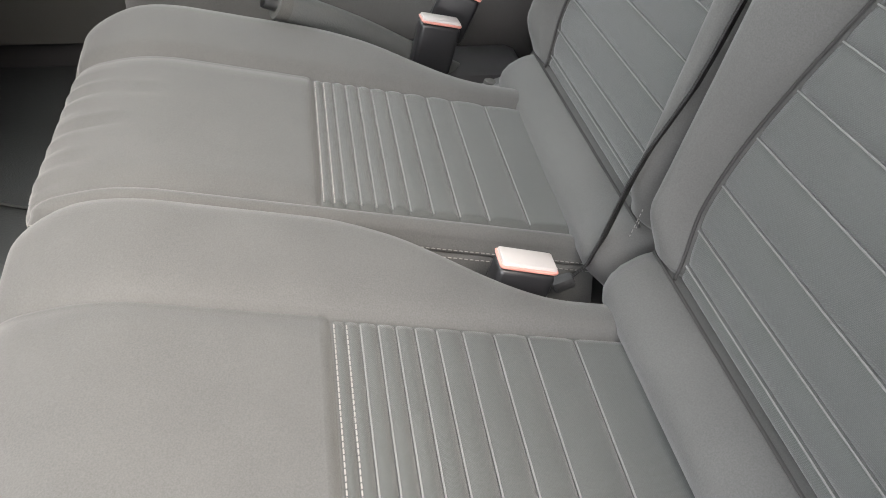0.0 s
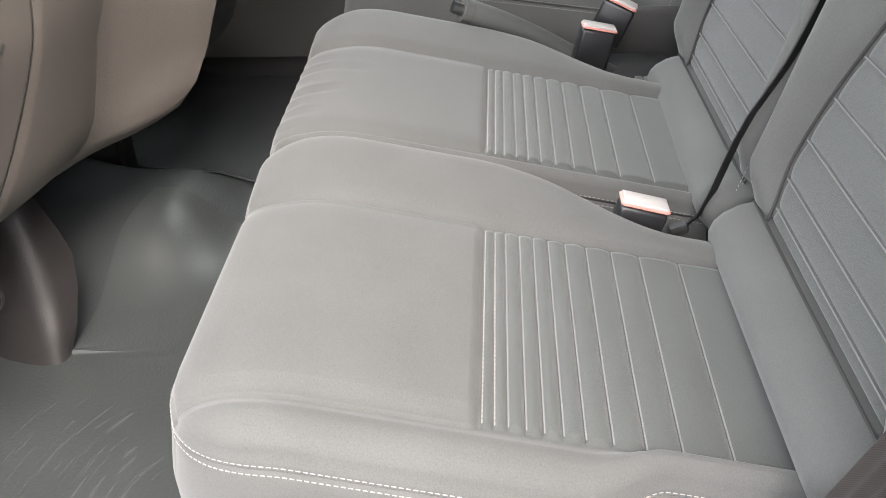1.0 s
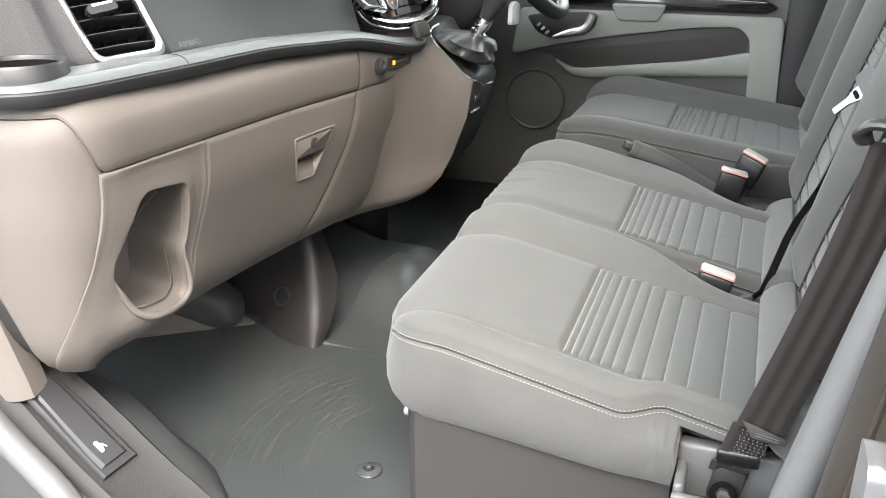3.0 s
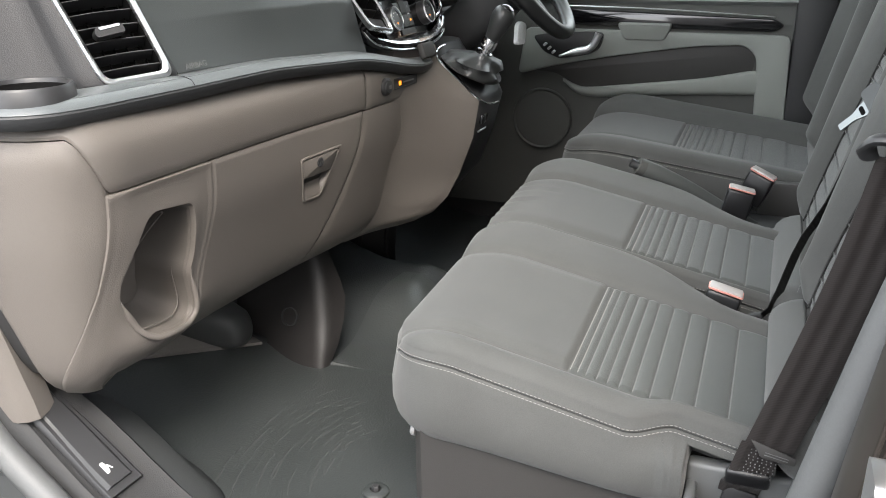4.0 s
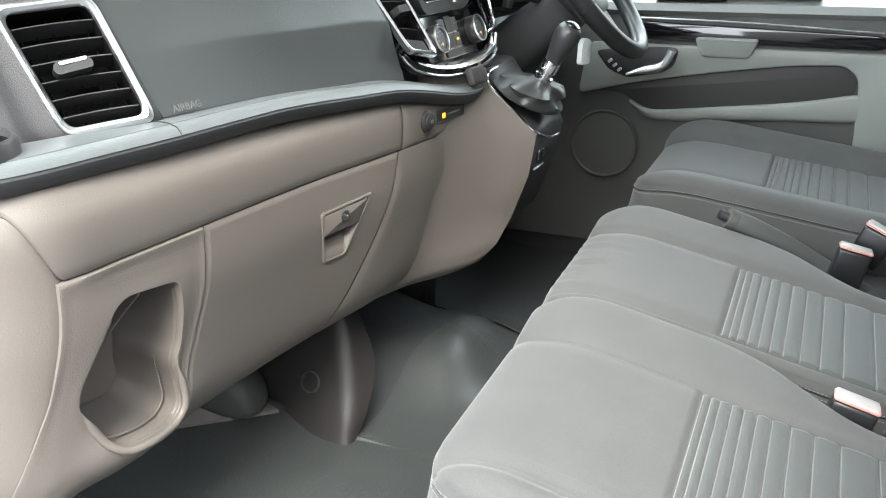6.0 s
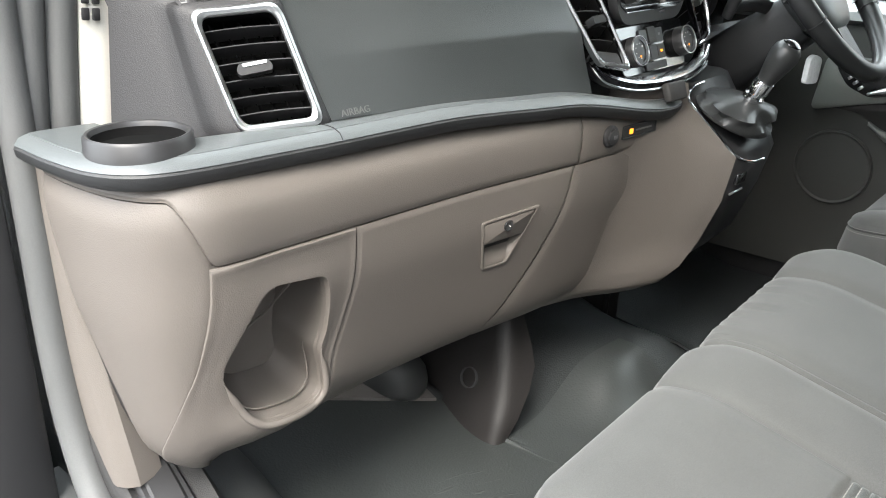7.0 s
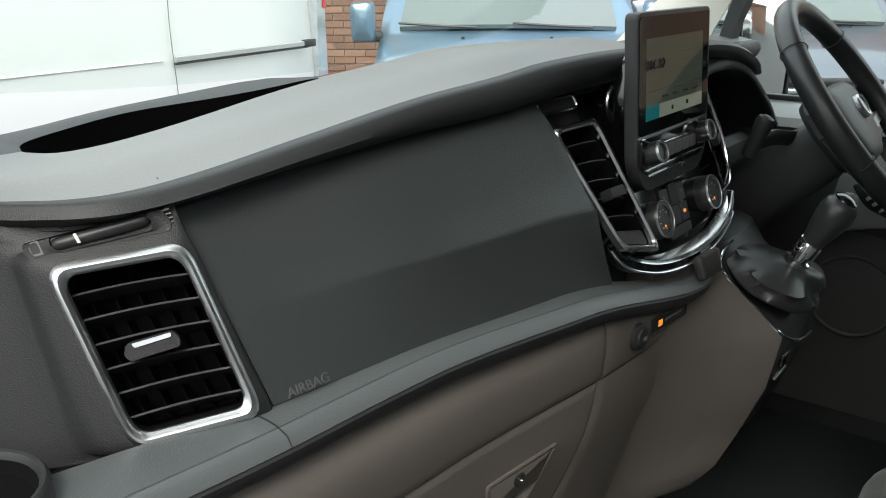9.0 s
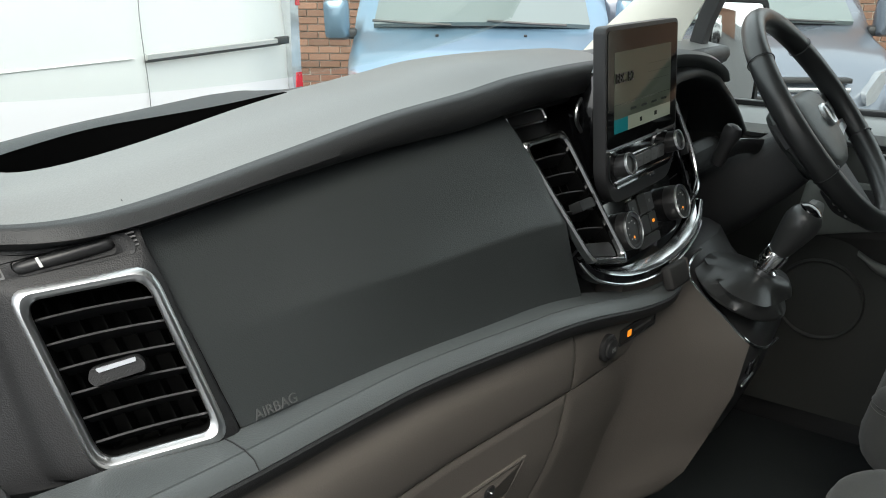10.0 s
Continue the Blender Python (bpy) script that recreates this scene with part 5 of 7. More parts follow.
# ---- centre stack ----
def between(pts):
    """A four-cornered face: (a, b, c) across, down and proud."""
    q = [Vector(p) for p in pts]
    nn = ((q[1] - q[0]).cross(q[3] - q[0])).normalized()
    if nn.y > 0:
        nn = -nn

    def at(a, b, c=0.0):
        return (q[0] * (1 - a) + q[1] * a) * (1 - b) + (q[3] * (1 - a) + q[2] * a) * b + nn * c
    return at


# black stack body, bowed towards the seats
XC = 0.955
stack_rows = []
for i in range(41):
    a = -1 + 2 * i / 40
    r = []
    for k in range(21):
        t = k / 20
        hw = 0.222 - 0.048 * t - 0.02 * t * t
        x = XC + a * hw
        z = 1.105 - 0.25 * t
        y = 0.622 - 0.135 * t + 0.045 * a * a - 0.006 * math.sin(math.pi * t)
        r.append(Vector((x, y, z)))
    stack_rows.append(r)
stack = shape("centre_panel", slab(stack_rows, lambda p, i, j: p + Vector((0, 0.03, 0))), STACKSATIN, dash, "satin black centre stack with chrome edging")


def centre_vent(pts, rim=0.10, frame_mat=SWEEPCHROME):
    at = between(pts)
    vi = roundpoly([(rim, 0.045), (1 - rim, 0.045), (1 - rim, 0.955), (rim, 0.955)], 0.10, 5)
    vo = roundpoly([(0, 0), (1, 0), (1, 1), (0, 1)], 0.12, 5)
    fr = shape("centre_vent", ringed(vo, vi, -0.004, 0.006, at, 0.003, 2), frame_mat, dash, "edged centre vent with black louvres")
    vent_parts(at, vi, fr, 6, 1, 0.04)
    tb = shape("tab", prism(roundpoly([(0.40, 0.52), (0.75, 0.50), (0.75, 0.57), (0.36, 0.60)], 0.03, 3), -0.006, 0.014, 0.003, at), BLACK, fr)
    shape("vent_wheel", prism(roundpoly([(0.12, 0.83), (0.88, 0.83), (0.88, 0.94), (0.12, 0.94)], 0.04, 3), -0.02, -0.002, 0.003, at), BLACK, fr)
    return fr


centre_vent([(0.744, 0.563, 1.050), (0.808, 0.542, 1.058), (0.832, 0.462, 0.908), (0.768, 0.480, 0.922)])
centre_vent([(1.118, 0.548, 1.048), (1.160, 0.548, 1.046), (1.152, 0.500, 0.936), (1.098, 0.486, 0.920)], 0.06, GLOSS)
shape("vent_chrome", tube(spline([(1.150, 0.545, 1.066), (1.160, 0.533, 1.03), (1.168, 0.512, 0.980), (1.158, 0.497, 0.942), (1.140, 0.489, 0.926), (1.095, 0.483, 0.918)], 0.008), 0.0034, 8, up=(1, 0, 0)), SWEEPCHROME, dash)

# demister slider above the vent
zto = between([(0.752, 0.588, 1.078), (0.800, 0.566, 1.084), (0.802, 0.558, 1.068), (0.754, 0.580, 1.062)])
shape("screen_shoulder", tube(spline([(0.905, 0.548, 1.112), (0.886, 0.550, 1.096), (0.862, 0.550, 1.078), (0.858, 0.549, 1.064), (0.870, 0.548, 1.048), (0.892, 0.546, 1.032)], 0.006), 0.0026, 8, up=(0, 1, 0)), CHROME, dash, "chrome arc beside the screen")
sl1 = shape("vent_slider", ringed(roundpoly([(0, 0), (1, 0), (1, 1), (0, 1)], 0.2, 4), roundpoly([(0.06, 0.15), (0.94, 0.15), (0.94, 0.85), (0.06, 0.85)], 0.15, 4), -0.01, 0.004, zto, 0.001, 1), BRIGHT, dash, "small vent slider with a chrome rim")
shape("slider_bar", prism(roundpoly([(0.06, 0.15), (0.94, 0.15), (0.94, 0.85), (0.06, 0.85)], 0.15, 4), -0.01, 0.004, 0.002, zto), DARK, sl1)

# chrome sweep round the foot of the stack
sw = spline([(0.780, 0.512, 0.940), (0.796, 0.490, 0.908), (0.822, 0.473, 0.896), (0.86, 0.462, 0.889), (0.92, 0.455, 0.886), (0.99, 0.457, 0.886), (1.055, 0.464, 0.890), (1.10, 0.471, 0.899), (1.129, 0.479, 0.916)], 0.008)
band = []
for p in sw:
    nin = (Vector((0.955, p.y, 0.99)) - p)
    nin = Vector((nin.x, 0, nin.z)).normalized()
    wk = 0.35 + 0.65 * ease((0.935 - p.z) / 0.055)
    band.append([p + nin * 0.0062 * wk + Vector((0, 0.004, 0)), p + nin * 0.004 * wk + Vector((0, -0.004 * wk, 0)), p + Vector((0, -0.005 * wk, 0)), p - nin * 0.002 * wk + Vector((0, -0.006 * wk, 0)), p - nin * 0.003 * wk + Vector((0, 0.006, 0)), p + nin * 0.0062 * wk + Vector((0, 0.012, 0))])
shape("chrome_sweep", loft(band), SWEEPCHROME, dash, "bright chrome sweep under the controls")
shape("chrome_line", tube([p + Vector((0, -0.005, -0.0125)) for p in sw[2:-3]], 0.0018, 8, up=(0, -1, 0.3)), SWEEPCHROME, dash)
shape("stack_foot", sweep([p + Vector((0, 0.006, -0.009)) for p in sw], [(-0.01, -0.012), (0.004, -0.009), (0.007, 0), (0.004, 0.008), (-0.01, 0.01)], up=(0, -1, 0.3)), GLOSS, dash)
shape("usb_cover", moved(rbox(0.05, 0.014, 0.03, 0.004, 3), pose(0.938, 0.439, 0.867, -20, 0, -4)), SEATBASE, dash, "black rubber socket cover")

# heater panel: two dials and buttons
hto = between([(0.838, 0.508, 0.965), (1.058, 0.506, 0.965), (1.048, 0.482, 0.893), (0.850, 0.482, 0.893)])
heater = shape("heater_panel", prism(roundpoly([(0, 0), (1, 0), (1, 1), (0, 1)], 0.08, 4), -0.02, 0.002, 0.003, hto), GLOSS, dash, "gloss black heater panel with two round dials")


def dial(o, r, h, parent, name, mark):
    to = place(o, (1, 0, 0), (0, 0.34, 0.94))
    d = shape(name, lathe([(0.001, -0.015), (r, -0.015), (r * 1.02, h * 0.3), (r * 0.96, h * 0.9), (r * 0.9, h), (r * 0.72, h * 1.0), (r * 0.7, h * 0.9), (0.001, h * 0.9)], to, 40), DARK, parent)
    shape("dial_ring", ringed(circle(r * 0.99, 40), circle(r * 0.958, 40), h * 0.90, h * 1.02, to, h * 0.05, 2), CHROME, d)
    if mark:
        shape("dial_mark", join(*[prism([Vector((r * 0.5 * math.cos(a) - 0.001, r * 0.5 * math.sin(a) - 0.0006)), Vector((r * 0.5 * math.cos(a) + 0.001, r * 0.5 * math.sin(a) - 0.0006)), Vector((r * 0.5 * math.cos(a) + 0.001, r * 0.5 * math.sin(a) + 0.0006)), Vector((r * 0.5 * math.cos(a) - 0.001, r * 0.5 * math.sin(a) + 0.0006))], h * 0.88, h * 0.93, 0.0001, to) for a in [0.6 + 0.7 * k for k in range(7)]]), WHITEMARK, d)
        shape("dial_lamp", prism(roundpoly([(-0.0014, -0.0100), (0.0014, -0.0100), (0.0014, -0.0072), (-0.0014, -0.0072)], 0.0005, 1), h * 0.88, h * 0.94, 0.0001, to), ORANGE, d)
    return d


dial((0.890, 0.497, 0.924), 0.0235, 0.019, heater, "temperature_dial", True)
dial((1.040, 0.492, 0.928), 0.0235, 0.019, heater, "fan_dial", True)
for r_ in range(2):
    for c_ in range(3):
        a0, b0 = 0.335 + 0.115 * c_, 0.14 + 0.34 * r_
        shape("button", prism(roundpoly([(a0, b0), (a0 + 0.105, b0), (a0 + 0.105, b0 + 0.30), (a0, b0 + 0.30)], 0.02, 3), 0.001, 0.0045, 0.001, hto), DARK, heater)
shape("button", prism(roundpoly([(0.45, 0.10), (0.56, 0.10), (0.56, 0.42), (0.45, 0.42)], 0.03, 3), 0.003, 0.006, 0.001, hto), SEATBASE, heater)
shape("button_bar", prism(roundpoly([(0.34, 0.82), (0.67, 0.82), (0.67, 0.98), (0.34, 0.98)], 0.03, 3), 0.001, 0.0045, 0.001, hto), DARK, heater)
for k, (a0, b0) in enumerate(((0.36, 0.25), (0.6, 0.25), (0.36, 0.6), (0.6, 0.6))):
    shape("button_mark", prism(roundpoly([(a0, b0), (a0 + 0.03, b0), (a0 + 0.03, b0 + 0.05), (a0, b0 + 0.05)], 0.003, 1), 0.0042, 0.0052, 0.0001, hto), ORANGE if k == 3 else GREYMARK, heater)

# floating touch screen
sto2 = between([(0.831, 0.510, 1.168), (1.047, 0.512, 1.168), (1.048, 0.5025, 1.022), (0.831, 0.5005, 1.022)])
screen = thing("touch_screen", (0.962, 0.53, 1.02), "floating touch screen showing the radio station, in a black case", "screen")
case = shape("case", prism(roundpoly([(-0.015, -0.03), (1.015, -0.03), (1.015, 1.16), (0.90, 1.37), (0.10, 1.37), (-0.015, 1.16)], [0.06, 0.06, 0.12, 0.10, 0.10, 0.12], 6), -0.009, 0.006, 0.004, sto2), DARK, screen, "rounded black case tapering below the screen")
shape("bezel", prism(roundpoly([(0.005, 0.005), (0.995, 0.005), (0.995, 0.905), (0.005, 0.905)], 0.04, 6), 0.004, 0.0068, 0.001, sto2), SCREENGLASS, screen)
radio = shape("radio_panel", prism(roundpoly([(0.03, 0.93), (0.97, 0.93), (0.97, 1.16), (0.88, 1.24), (0.12, 1.24), (0.03, 1.16)], 0.04, 4), 0.004, 0.0075, 0.002, sto2), GLOSS, screen, "gloss black radio strip with two knobs and satin keys")
for nm, ca, cb in (("volume_knob", 0.135, 1.07), ("tuning_knob", 0.867, 1.055)):
    dial(sto2(ca, cb, 0.004), 0.0135, 0.020, radio, nm, False)
for k in range(5):
    a0 = 0.245 + 0.106 * k
    shape("key", prism(roundpoly([(a0, 1.03), (a0 + 0.10, 1.03), (a0 + 0.10, 1.135), (a0, 1.135)], 0.012, 2), 0.006, 0.011, 0.001, sto2), GREYTRIM, radio)
    shape("key_mark", prism(roundpoly([(a0 + 0.035, 1.075), (a0 + 0.065, 1.075), (a0 + 0.065, 1.09), (a0 + 0.035, 1.09)], 0.003, 1), 0.0108, 0.0114, 0.0001, sto2), GREYMARK, radio)
for a0, a1, b0, b1 in ((0.02, 0.98, 0.918, 0.932), (0.24, 0.78, 1.008, 1.022), (0.10, 0.94, 1.185, 1.199), (0.12, 0.62, 1.235, 1.243)):
    shape("radio_chrome", prism(roundpoly([(a0, b0), (a1, b0), (a1, b1), (a0, b1)], 0.005, 2), 0.005, 0.0095, 0.001, sto2), BRIGHT, radio)
shape("radio_badge", prism(roundpoly([(0.60, 1.26), (0.67, 1.26), (0.67, 1.285), (0.60, 1.285)], 0.01, 3), 0.004, 0.0075, 0.001, sto2), BRIGHT, screen)


def shown(name, pts, c, colour, s):
    m = glow(name + "_glow", colour, s)
    m.node_tree.nodes["Principled BSDF"].inputs["Roughness"].default_value = 0.06
    m.node_tree.nodes["Principled BSDF"].inputs["Specular IOR Level"].default_value = 0.18
    pts = [(0.085 + (p[0] - 0.03) * 0.885, 0.17 + (p[1] - 0.14) * 0.86) for p in pts]
    return shape(name, prism([Vector(p) for p in pts], 0.0066, 0.0071 + c, 0.0001, sto2), m, screen, smooth=0)


shown("display", ((0.03, 0.14), (0.945, 0.14), (0.945, 0.87), (0.03, 0.87)), 0.0, (0.10, 0.115, 0.085), 0.05)
shown("display_tile", ((0.03, 0.74), (0.23, 0.74), (0.23, 0.87), (0.03, 0.87)), 0.0002, (0.01, 0.12, 0.13), 0.2)
shown("display_tile", ((0.23, 0.74), (0.945, 0.74), (0.945, 0.87), (0.23, 0.87)), 0.0002, (0.24, 0.26, 0.20), 0.15)
shown("display_tile", ((0.03, 0.61), (0.945, 0.61), (0.945, 0.614), (0.03, 0.614)), 0.0002, (0.03, 0.035, 0.03), 0.2)
for k in range(4):
    shown("display_icon", ((0.27 + 0.17 * k, 0.67), (0.36 + 0.17 * k, 0.67), (0.36 + 0.17 * k, 0.69), (0.27 + 0.17 * k, 0.69)), 0.0004, (0.03, 0.035, 0.03), 0.1)
for k in range(3):
    shown("display_icon", ((0.55, 0.30 + 0.08 * k), (0.90, 0.30 + 0.08 * k), (0.90, 0.303 + 0.08 * k), (0.55, 0.303 + 0.08 * k)), 0.0004, (0.05, 0.055, 0.045), 0.1)
shown("display_icon", ((0.42, 0.79), (0.45, 0.79), (0.45, 0.83), (0.42, 0.83)), 0.0005, (0.03, 0.035, 0.03), 0.1)
shown("display_icon", ((0.66, 0.78), (0.70, 0.78), (0.70, 0.82), (0.66, 0.82)), 0.0005, (0.03, 0.035, 0.03), 0.1)
INK = material("screen_text", (0.01, 0.01, 0.01), 0.4)
tto = place(sto2(0.21, 0.375, 0.0080), sto2(1, 0.3) - sto2(0, 0.3), sto2(0.3, 0) - sto2(0.3, 1))
lettering("station_text", "BBC R2", 0.016, tto, INK, screen, 0.0006)
# round clock-like trim left of the screen
shape("screen_mount", box(0.87, 1.03, 0.525, 0.60, 0.985, 1.12, 0.012), GLOSS, screen)

# instrument hood and cluster
hood_pts = spline([(1.125, 0.545, 0.94), (1.138, 0.55, 1.0), (1.160, 0.555, 1.05), (1.20, 0.56, 1.071), (1.25, 0.56, 1.076), (1.323, 0.56, 1.074), (1.39, 0.56, 1.060), (1.448, 0.56, 1.035), (1.54, 0.56, 0.984), (1.605, 0.56, 0.935)], 0.015)
hp = []
for i, p in enumerate(hood_pts):
    t_ = (hood_pts[min(i + 1, len(hood_pts) - 1)] - hood_pts[max(i - 1, 0)]).normalized()
    n_ = Vector((-t_.z, 0, t_.x))
    hp.append([p + n_ * o + Vector((0, d, 0)) for o, d in ((-0.012, 0.006), (-0.014, 0.16), (0.0, 0.22), (0.014, 0.12), (0.014, 0.02), (0.009, 0.002), (0.001, -0.004), (-0.008, -0.003))])
shape("instrument_hood", loft(hp), BLACK, dash, "black padded hood over the instruments", smooth=60)
shape("hood_chrome", tube([p + Vector((0, 0.004, 0)) for p in hood_pts[2:]], 0.0022, 6, up=(0, 1, 0)), SWEEPCHROME, dash)
brow = spline([(1.05, 0.545, 1.112), (1.143, 0.545, 1.112), (1.212, 0.545, 1.108), (1.289, 0.545, 1.098), (1.349, 0.545, 1.084), (1.405, 0.548, 1.066), (1.46, 0.56, 1.045)], 0.015)
brow_rows = []
for i, p in enumerate(brow):
    k = 1 - 0.55 * ease((p.x - 1.33) / 0.13)
    brow_rows.append([p + Vector((0, d, h * k)) for d, h in ((0.004, -0.008), (-0.004, -0.004), (-0.006, 0.003), (0.0, 0.008), (0.02, 0.010), (0.10, 0.008), (0.17, -0.004), (0.17, -0.03), (0.03, -0.02))])
shape("hood_brow", loft(brow_rows), HOODGREY, dash, "soft dark grey brow over the instruments", smooth=60)
# near-black plate paints the shade inside the instrument well
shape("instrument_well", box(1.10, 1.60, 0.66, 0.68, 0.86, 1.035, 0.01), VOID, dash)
for cx in (1.26, 1.46):
    g = shape("instrument_dial", lathe([(0.001, 0.0), (0.05, 0.0), (0.053, 0.012), (0.056, 0.012), (0.056, -0.002), (0.001, -0.002)], place((cx, 0.655, 0.975), (1, 0, 0), (0, 0, 1)), 40), DARK, dash)
shape("fascia_driver", box(1.16, 1.80, 0.62, 0.68, 0.60, 0.90, 0.03), SILLTRIM, dash, "black lower driver fascia")

# column shroud, stalk and wheel
wheel = thing("steering_wheel", (1.42, 0.45, 0.95), "black leather steering wheel with satin spoke trims", "steering wheel")
HUB = Vector((1.374, 0.399, 0.995))
WR = Vector((0.9985, 0.0544, 0))
WU = Vector((-0.0333, 0.6117, 0.7905))
wto2 = place(HUB, WR, WU)
ring = [wto2(0.185 * math.cos(2 * math.pi * k / 64), 0.185 * math.sin(2 * math.pi * k / 64), 0.025) for k in range(64)]
wn_ = WR.cross(WU).normalized()
shape("rim", sweep(ring, [(c.x, c.y) for c in circle(0.0155, 14, 0.018)], True, up=wn_), LEATHER, wheel)
for k, aa in ((0, 2.45), (1, 0.69), (2, 3.5), (3, 5.93)):
    p = [wto2(0.185 * math.cos(aa + d), 0.185 * math.sin(aa + d), 0.025) for d in (-0.006, 0.006)]
    shape("rim_seam", tube([wto2((0.185 + 0.017 * math.cos(b)) * math.cos(aa), (0.185 + 0.017 * math.cos(b)) * math.sin(aa), 0.025 + 0.0195 * math.sin(b)) for b in [2 * math.pi * j / 20 for j in range(20)]], 0.0009, 5, True, up=(1, 0, 0.3)), DARK, wheel)
hubp = roundpoly([(-0.085, 0.052), (0.085, 0.052), (0.105, 0.0), (0.062, -0.085), (-0.062, -0.085), (-0.105, 0.0)], 0.04, 6)
shape("hub_pad", loft([[wto2(p.x * k, p.y * k, c) for p in hubp] for k, c in ((0.9, -0.03), (1.0, -0.02), (1.0, 0.005), (0.93, 0.018), (0.75, 0.026), (0.4, 0.030), (0.05, 0.031))]), HOODGREY, wheel, "black horn pad")
shape("badge", lathe([(0.001, 0.026), (0.0195, 0.026), (0.0195, 0.036), (0.017, 0.0385), (0.0155, 0.036), (0.001, 0.036)], wto2, 32), CHROME, wheel)
for sx in (-1, 1):
    shape("spoke", loft([[wto2(sx * x, y, c) for y, c in ((yy + 0.02, -0.002), (yy + 0.018, 0.012), (yy - 0.018, 0.012), (yy - 0.02, -0.002))] for x, yy in ((0.06, 0.0), (0.12, 0.005), (0.178, 0.012))]), BLACK, wheel)
    shape("spoke_trim", loft([[wto2(sx * x, y, c) for y, c in ((yy + 0.006, 0.008), (yy + 0.005, 0.0165), (yy - 0.010, 0.0165), (yy - 0.012, 0.008))] for x, yy in ((0.07, -0.045), (0.12, -0.035), (0.172, -0.03))]), CHROME, wheel)
    shape("spoke_keys", loft([[wto2(sx * x, y, c) for y, c in ((0.016, 0.008), (0.014, 0.017), (-0.010, 0.017), (-0.012, 0.008))] for x in (0.085, 0.10, 0.14)]), DARK, wheel)
shape("spoke", loft([[wto2(x, y, c) for x, c in ((-0.03, 0.0), (-0.028, 0.012), (0.028, 0.012), (0.03, 0.0))] for y in (-0.06, -0.12, -0.176)]), BLACK, wheel)
shape("column_shroud", loft([[wto2(p.x * k * 1.0, p.y * k * 1.1 - 0.018, c) for p in roundpoly([(-0.07, -0.05), (0.07, -0.05), (0.075, 0.03), (-0.075, 0.03)], 0.025, 4)] for k, c in ((1.0, -0.03), (1.1, -0.06), (1.25, -0.14), (1.3, -0.22))]), BLACK, wheel)
TIP = Vector((1.19, 0.470, 0.985))
stk = spline([wto2(-0.06, 0.01, -0.06), (TIP + wto2(-0.06, 0.01, -0.06)) / 2 + Vector((0, 0.004, 0)), TIP + Vector((0.004, 0, -0.008))], 0.01)
shape("stalk", sweep(stk, [(c.x, c.y) for c in circle(0.008, 10, 0.012)]), DARK, wheel, "black indicator stalk")
shape("stalk_tip", moved(loft([[Vector((p.x * k, p.y * k, z)) for p in circle(0.0105, 16, 0.0135)] for k, z in ((0.45, -0.032), (0.72, -0.030), (0.80, -0.02), (0.82, 0.0), (1.0, 0.014), (1.05, 0.024), (0.85, 0.031), (0.4, 0.034))]), pose(*TIP, 20, 0, 0)), DARK, wheel)

# ---- gear console ----
console = thing("gear_console", (1.09, 0.45, FLOOR + 0.2), "taupe and black gear lever console below the centre stack", "console")
CZ = {0.872: [(0.860, 0.474), (0.93, 0.462), (0.975, 0.454), (0.995, 0.445), (1.00, 0.47)],
      0.835: [(0.820, 0.468), (0.90, 0.456), (0.965, 0.448), (0.997, 0.436), (1.01, 0.47)],
      0.80: [(0.800, 0.467), (0.88, 0.4545), (0.96, 0.432), (1.012, 0.400), (1.03, 0.45)],
      0.757: [(0.800, 0.471), (0.88, 0.456), (0.97, 0.412), (1.026, 0.360), (1.05, 0.44)],
      0.68: [(0.790, 0.483), (0.87, 0.467), (0.96, 0.423), (1.022, 0.372), (1.05, 0.44)],
      0.60: [(0.780, 0.505), (0.86, 0.485), (0.95, 0.444), (1.020, 0.402), (1.05, 0.46)],
      0.555: [(0.770, 0.522), (0.85, 0.498), (0.93, 0.456), (0.995, 0.420), (1.05, 0.47)],
      0.525: [(0.770, 0.537), (0.85, 0.510), (0.92, 0.470), (0.972, 0.444), (1.05, 0.50)],
      0.508: [(0.770, 0.558), (0.85, 0.532), (0.91, 0.497), (0.950, 0.478), (1.05, 0.52)]}
crow = []
for z in sorted(CZ):
    ln = spline([(x, y, z) for x, y in CZ[z][:4]], 0.012)
    k = len(ln)
    ln = [ln[round(j * (k - 1) / 15)] for j in range(16)]
    crow.append(ln + [Vector((CZ[z][4][0], CZ[z][4][1], z)), Vector((1.05, 0.56, z)), Vector((0.86, 0.56, z))])
fine = []
for a, b in zip(crow, crow[1:]):
    for k in range(3):
        fine.append([p.lerp(q_, k / 3) for p, q_ in zip(a, b)])
fine.append(crow[-1])
shape("console_cheek", loft(fine), TAUPE, console, "smooth taupe side of the gear console", smooth=60)
rr = []
for z, y in ((0.545, 0.452), (0.60, 0.405), (0.68, 0.375), (0.75, 0.357), (0.77, 0.366), (0.835, 0.440), (0.865, 0.46)):
    rr.append([Vector((x, yy, z)) for x, yy in ((1.0, y + 0.06), (1.018, y + 0.012), (1.03, y + 0.001), (1.06, y - 0.006), (1.15, y - 0.006), (1.19, y + 0.004), (1.215, y + 0.03), (1.22, 0.6), (1.0, 0.6))])
shape("console_face", loft(rr), DARK, console, "black console face")
shape("console_chrome", tube(spline([(1.07, 0.452, 0.862), (1.03, 0.450, 0.860), (1.0, 0.444, 0.854), (0.992, 0.439, 0.845), (0.998, 0.430, 0.832), (1.012, 0.398, 0.797), (1.026, 0.361, 0.760), (1.05, 0.346, 0.748), (1.10, 0.342, 0.744)], 0.008), 0.0022, 8), BRIGHT, console, "thin chrome line")
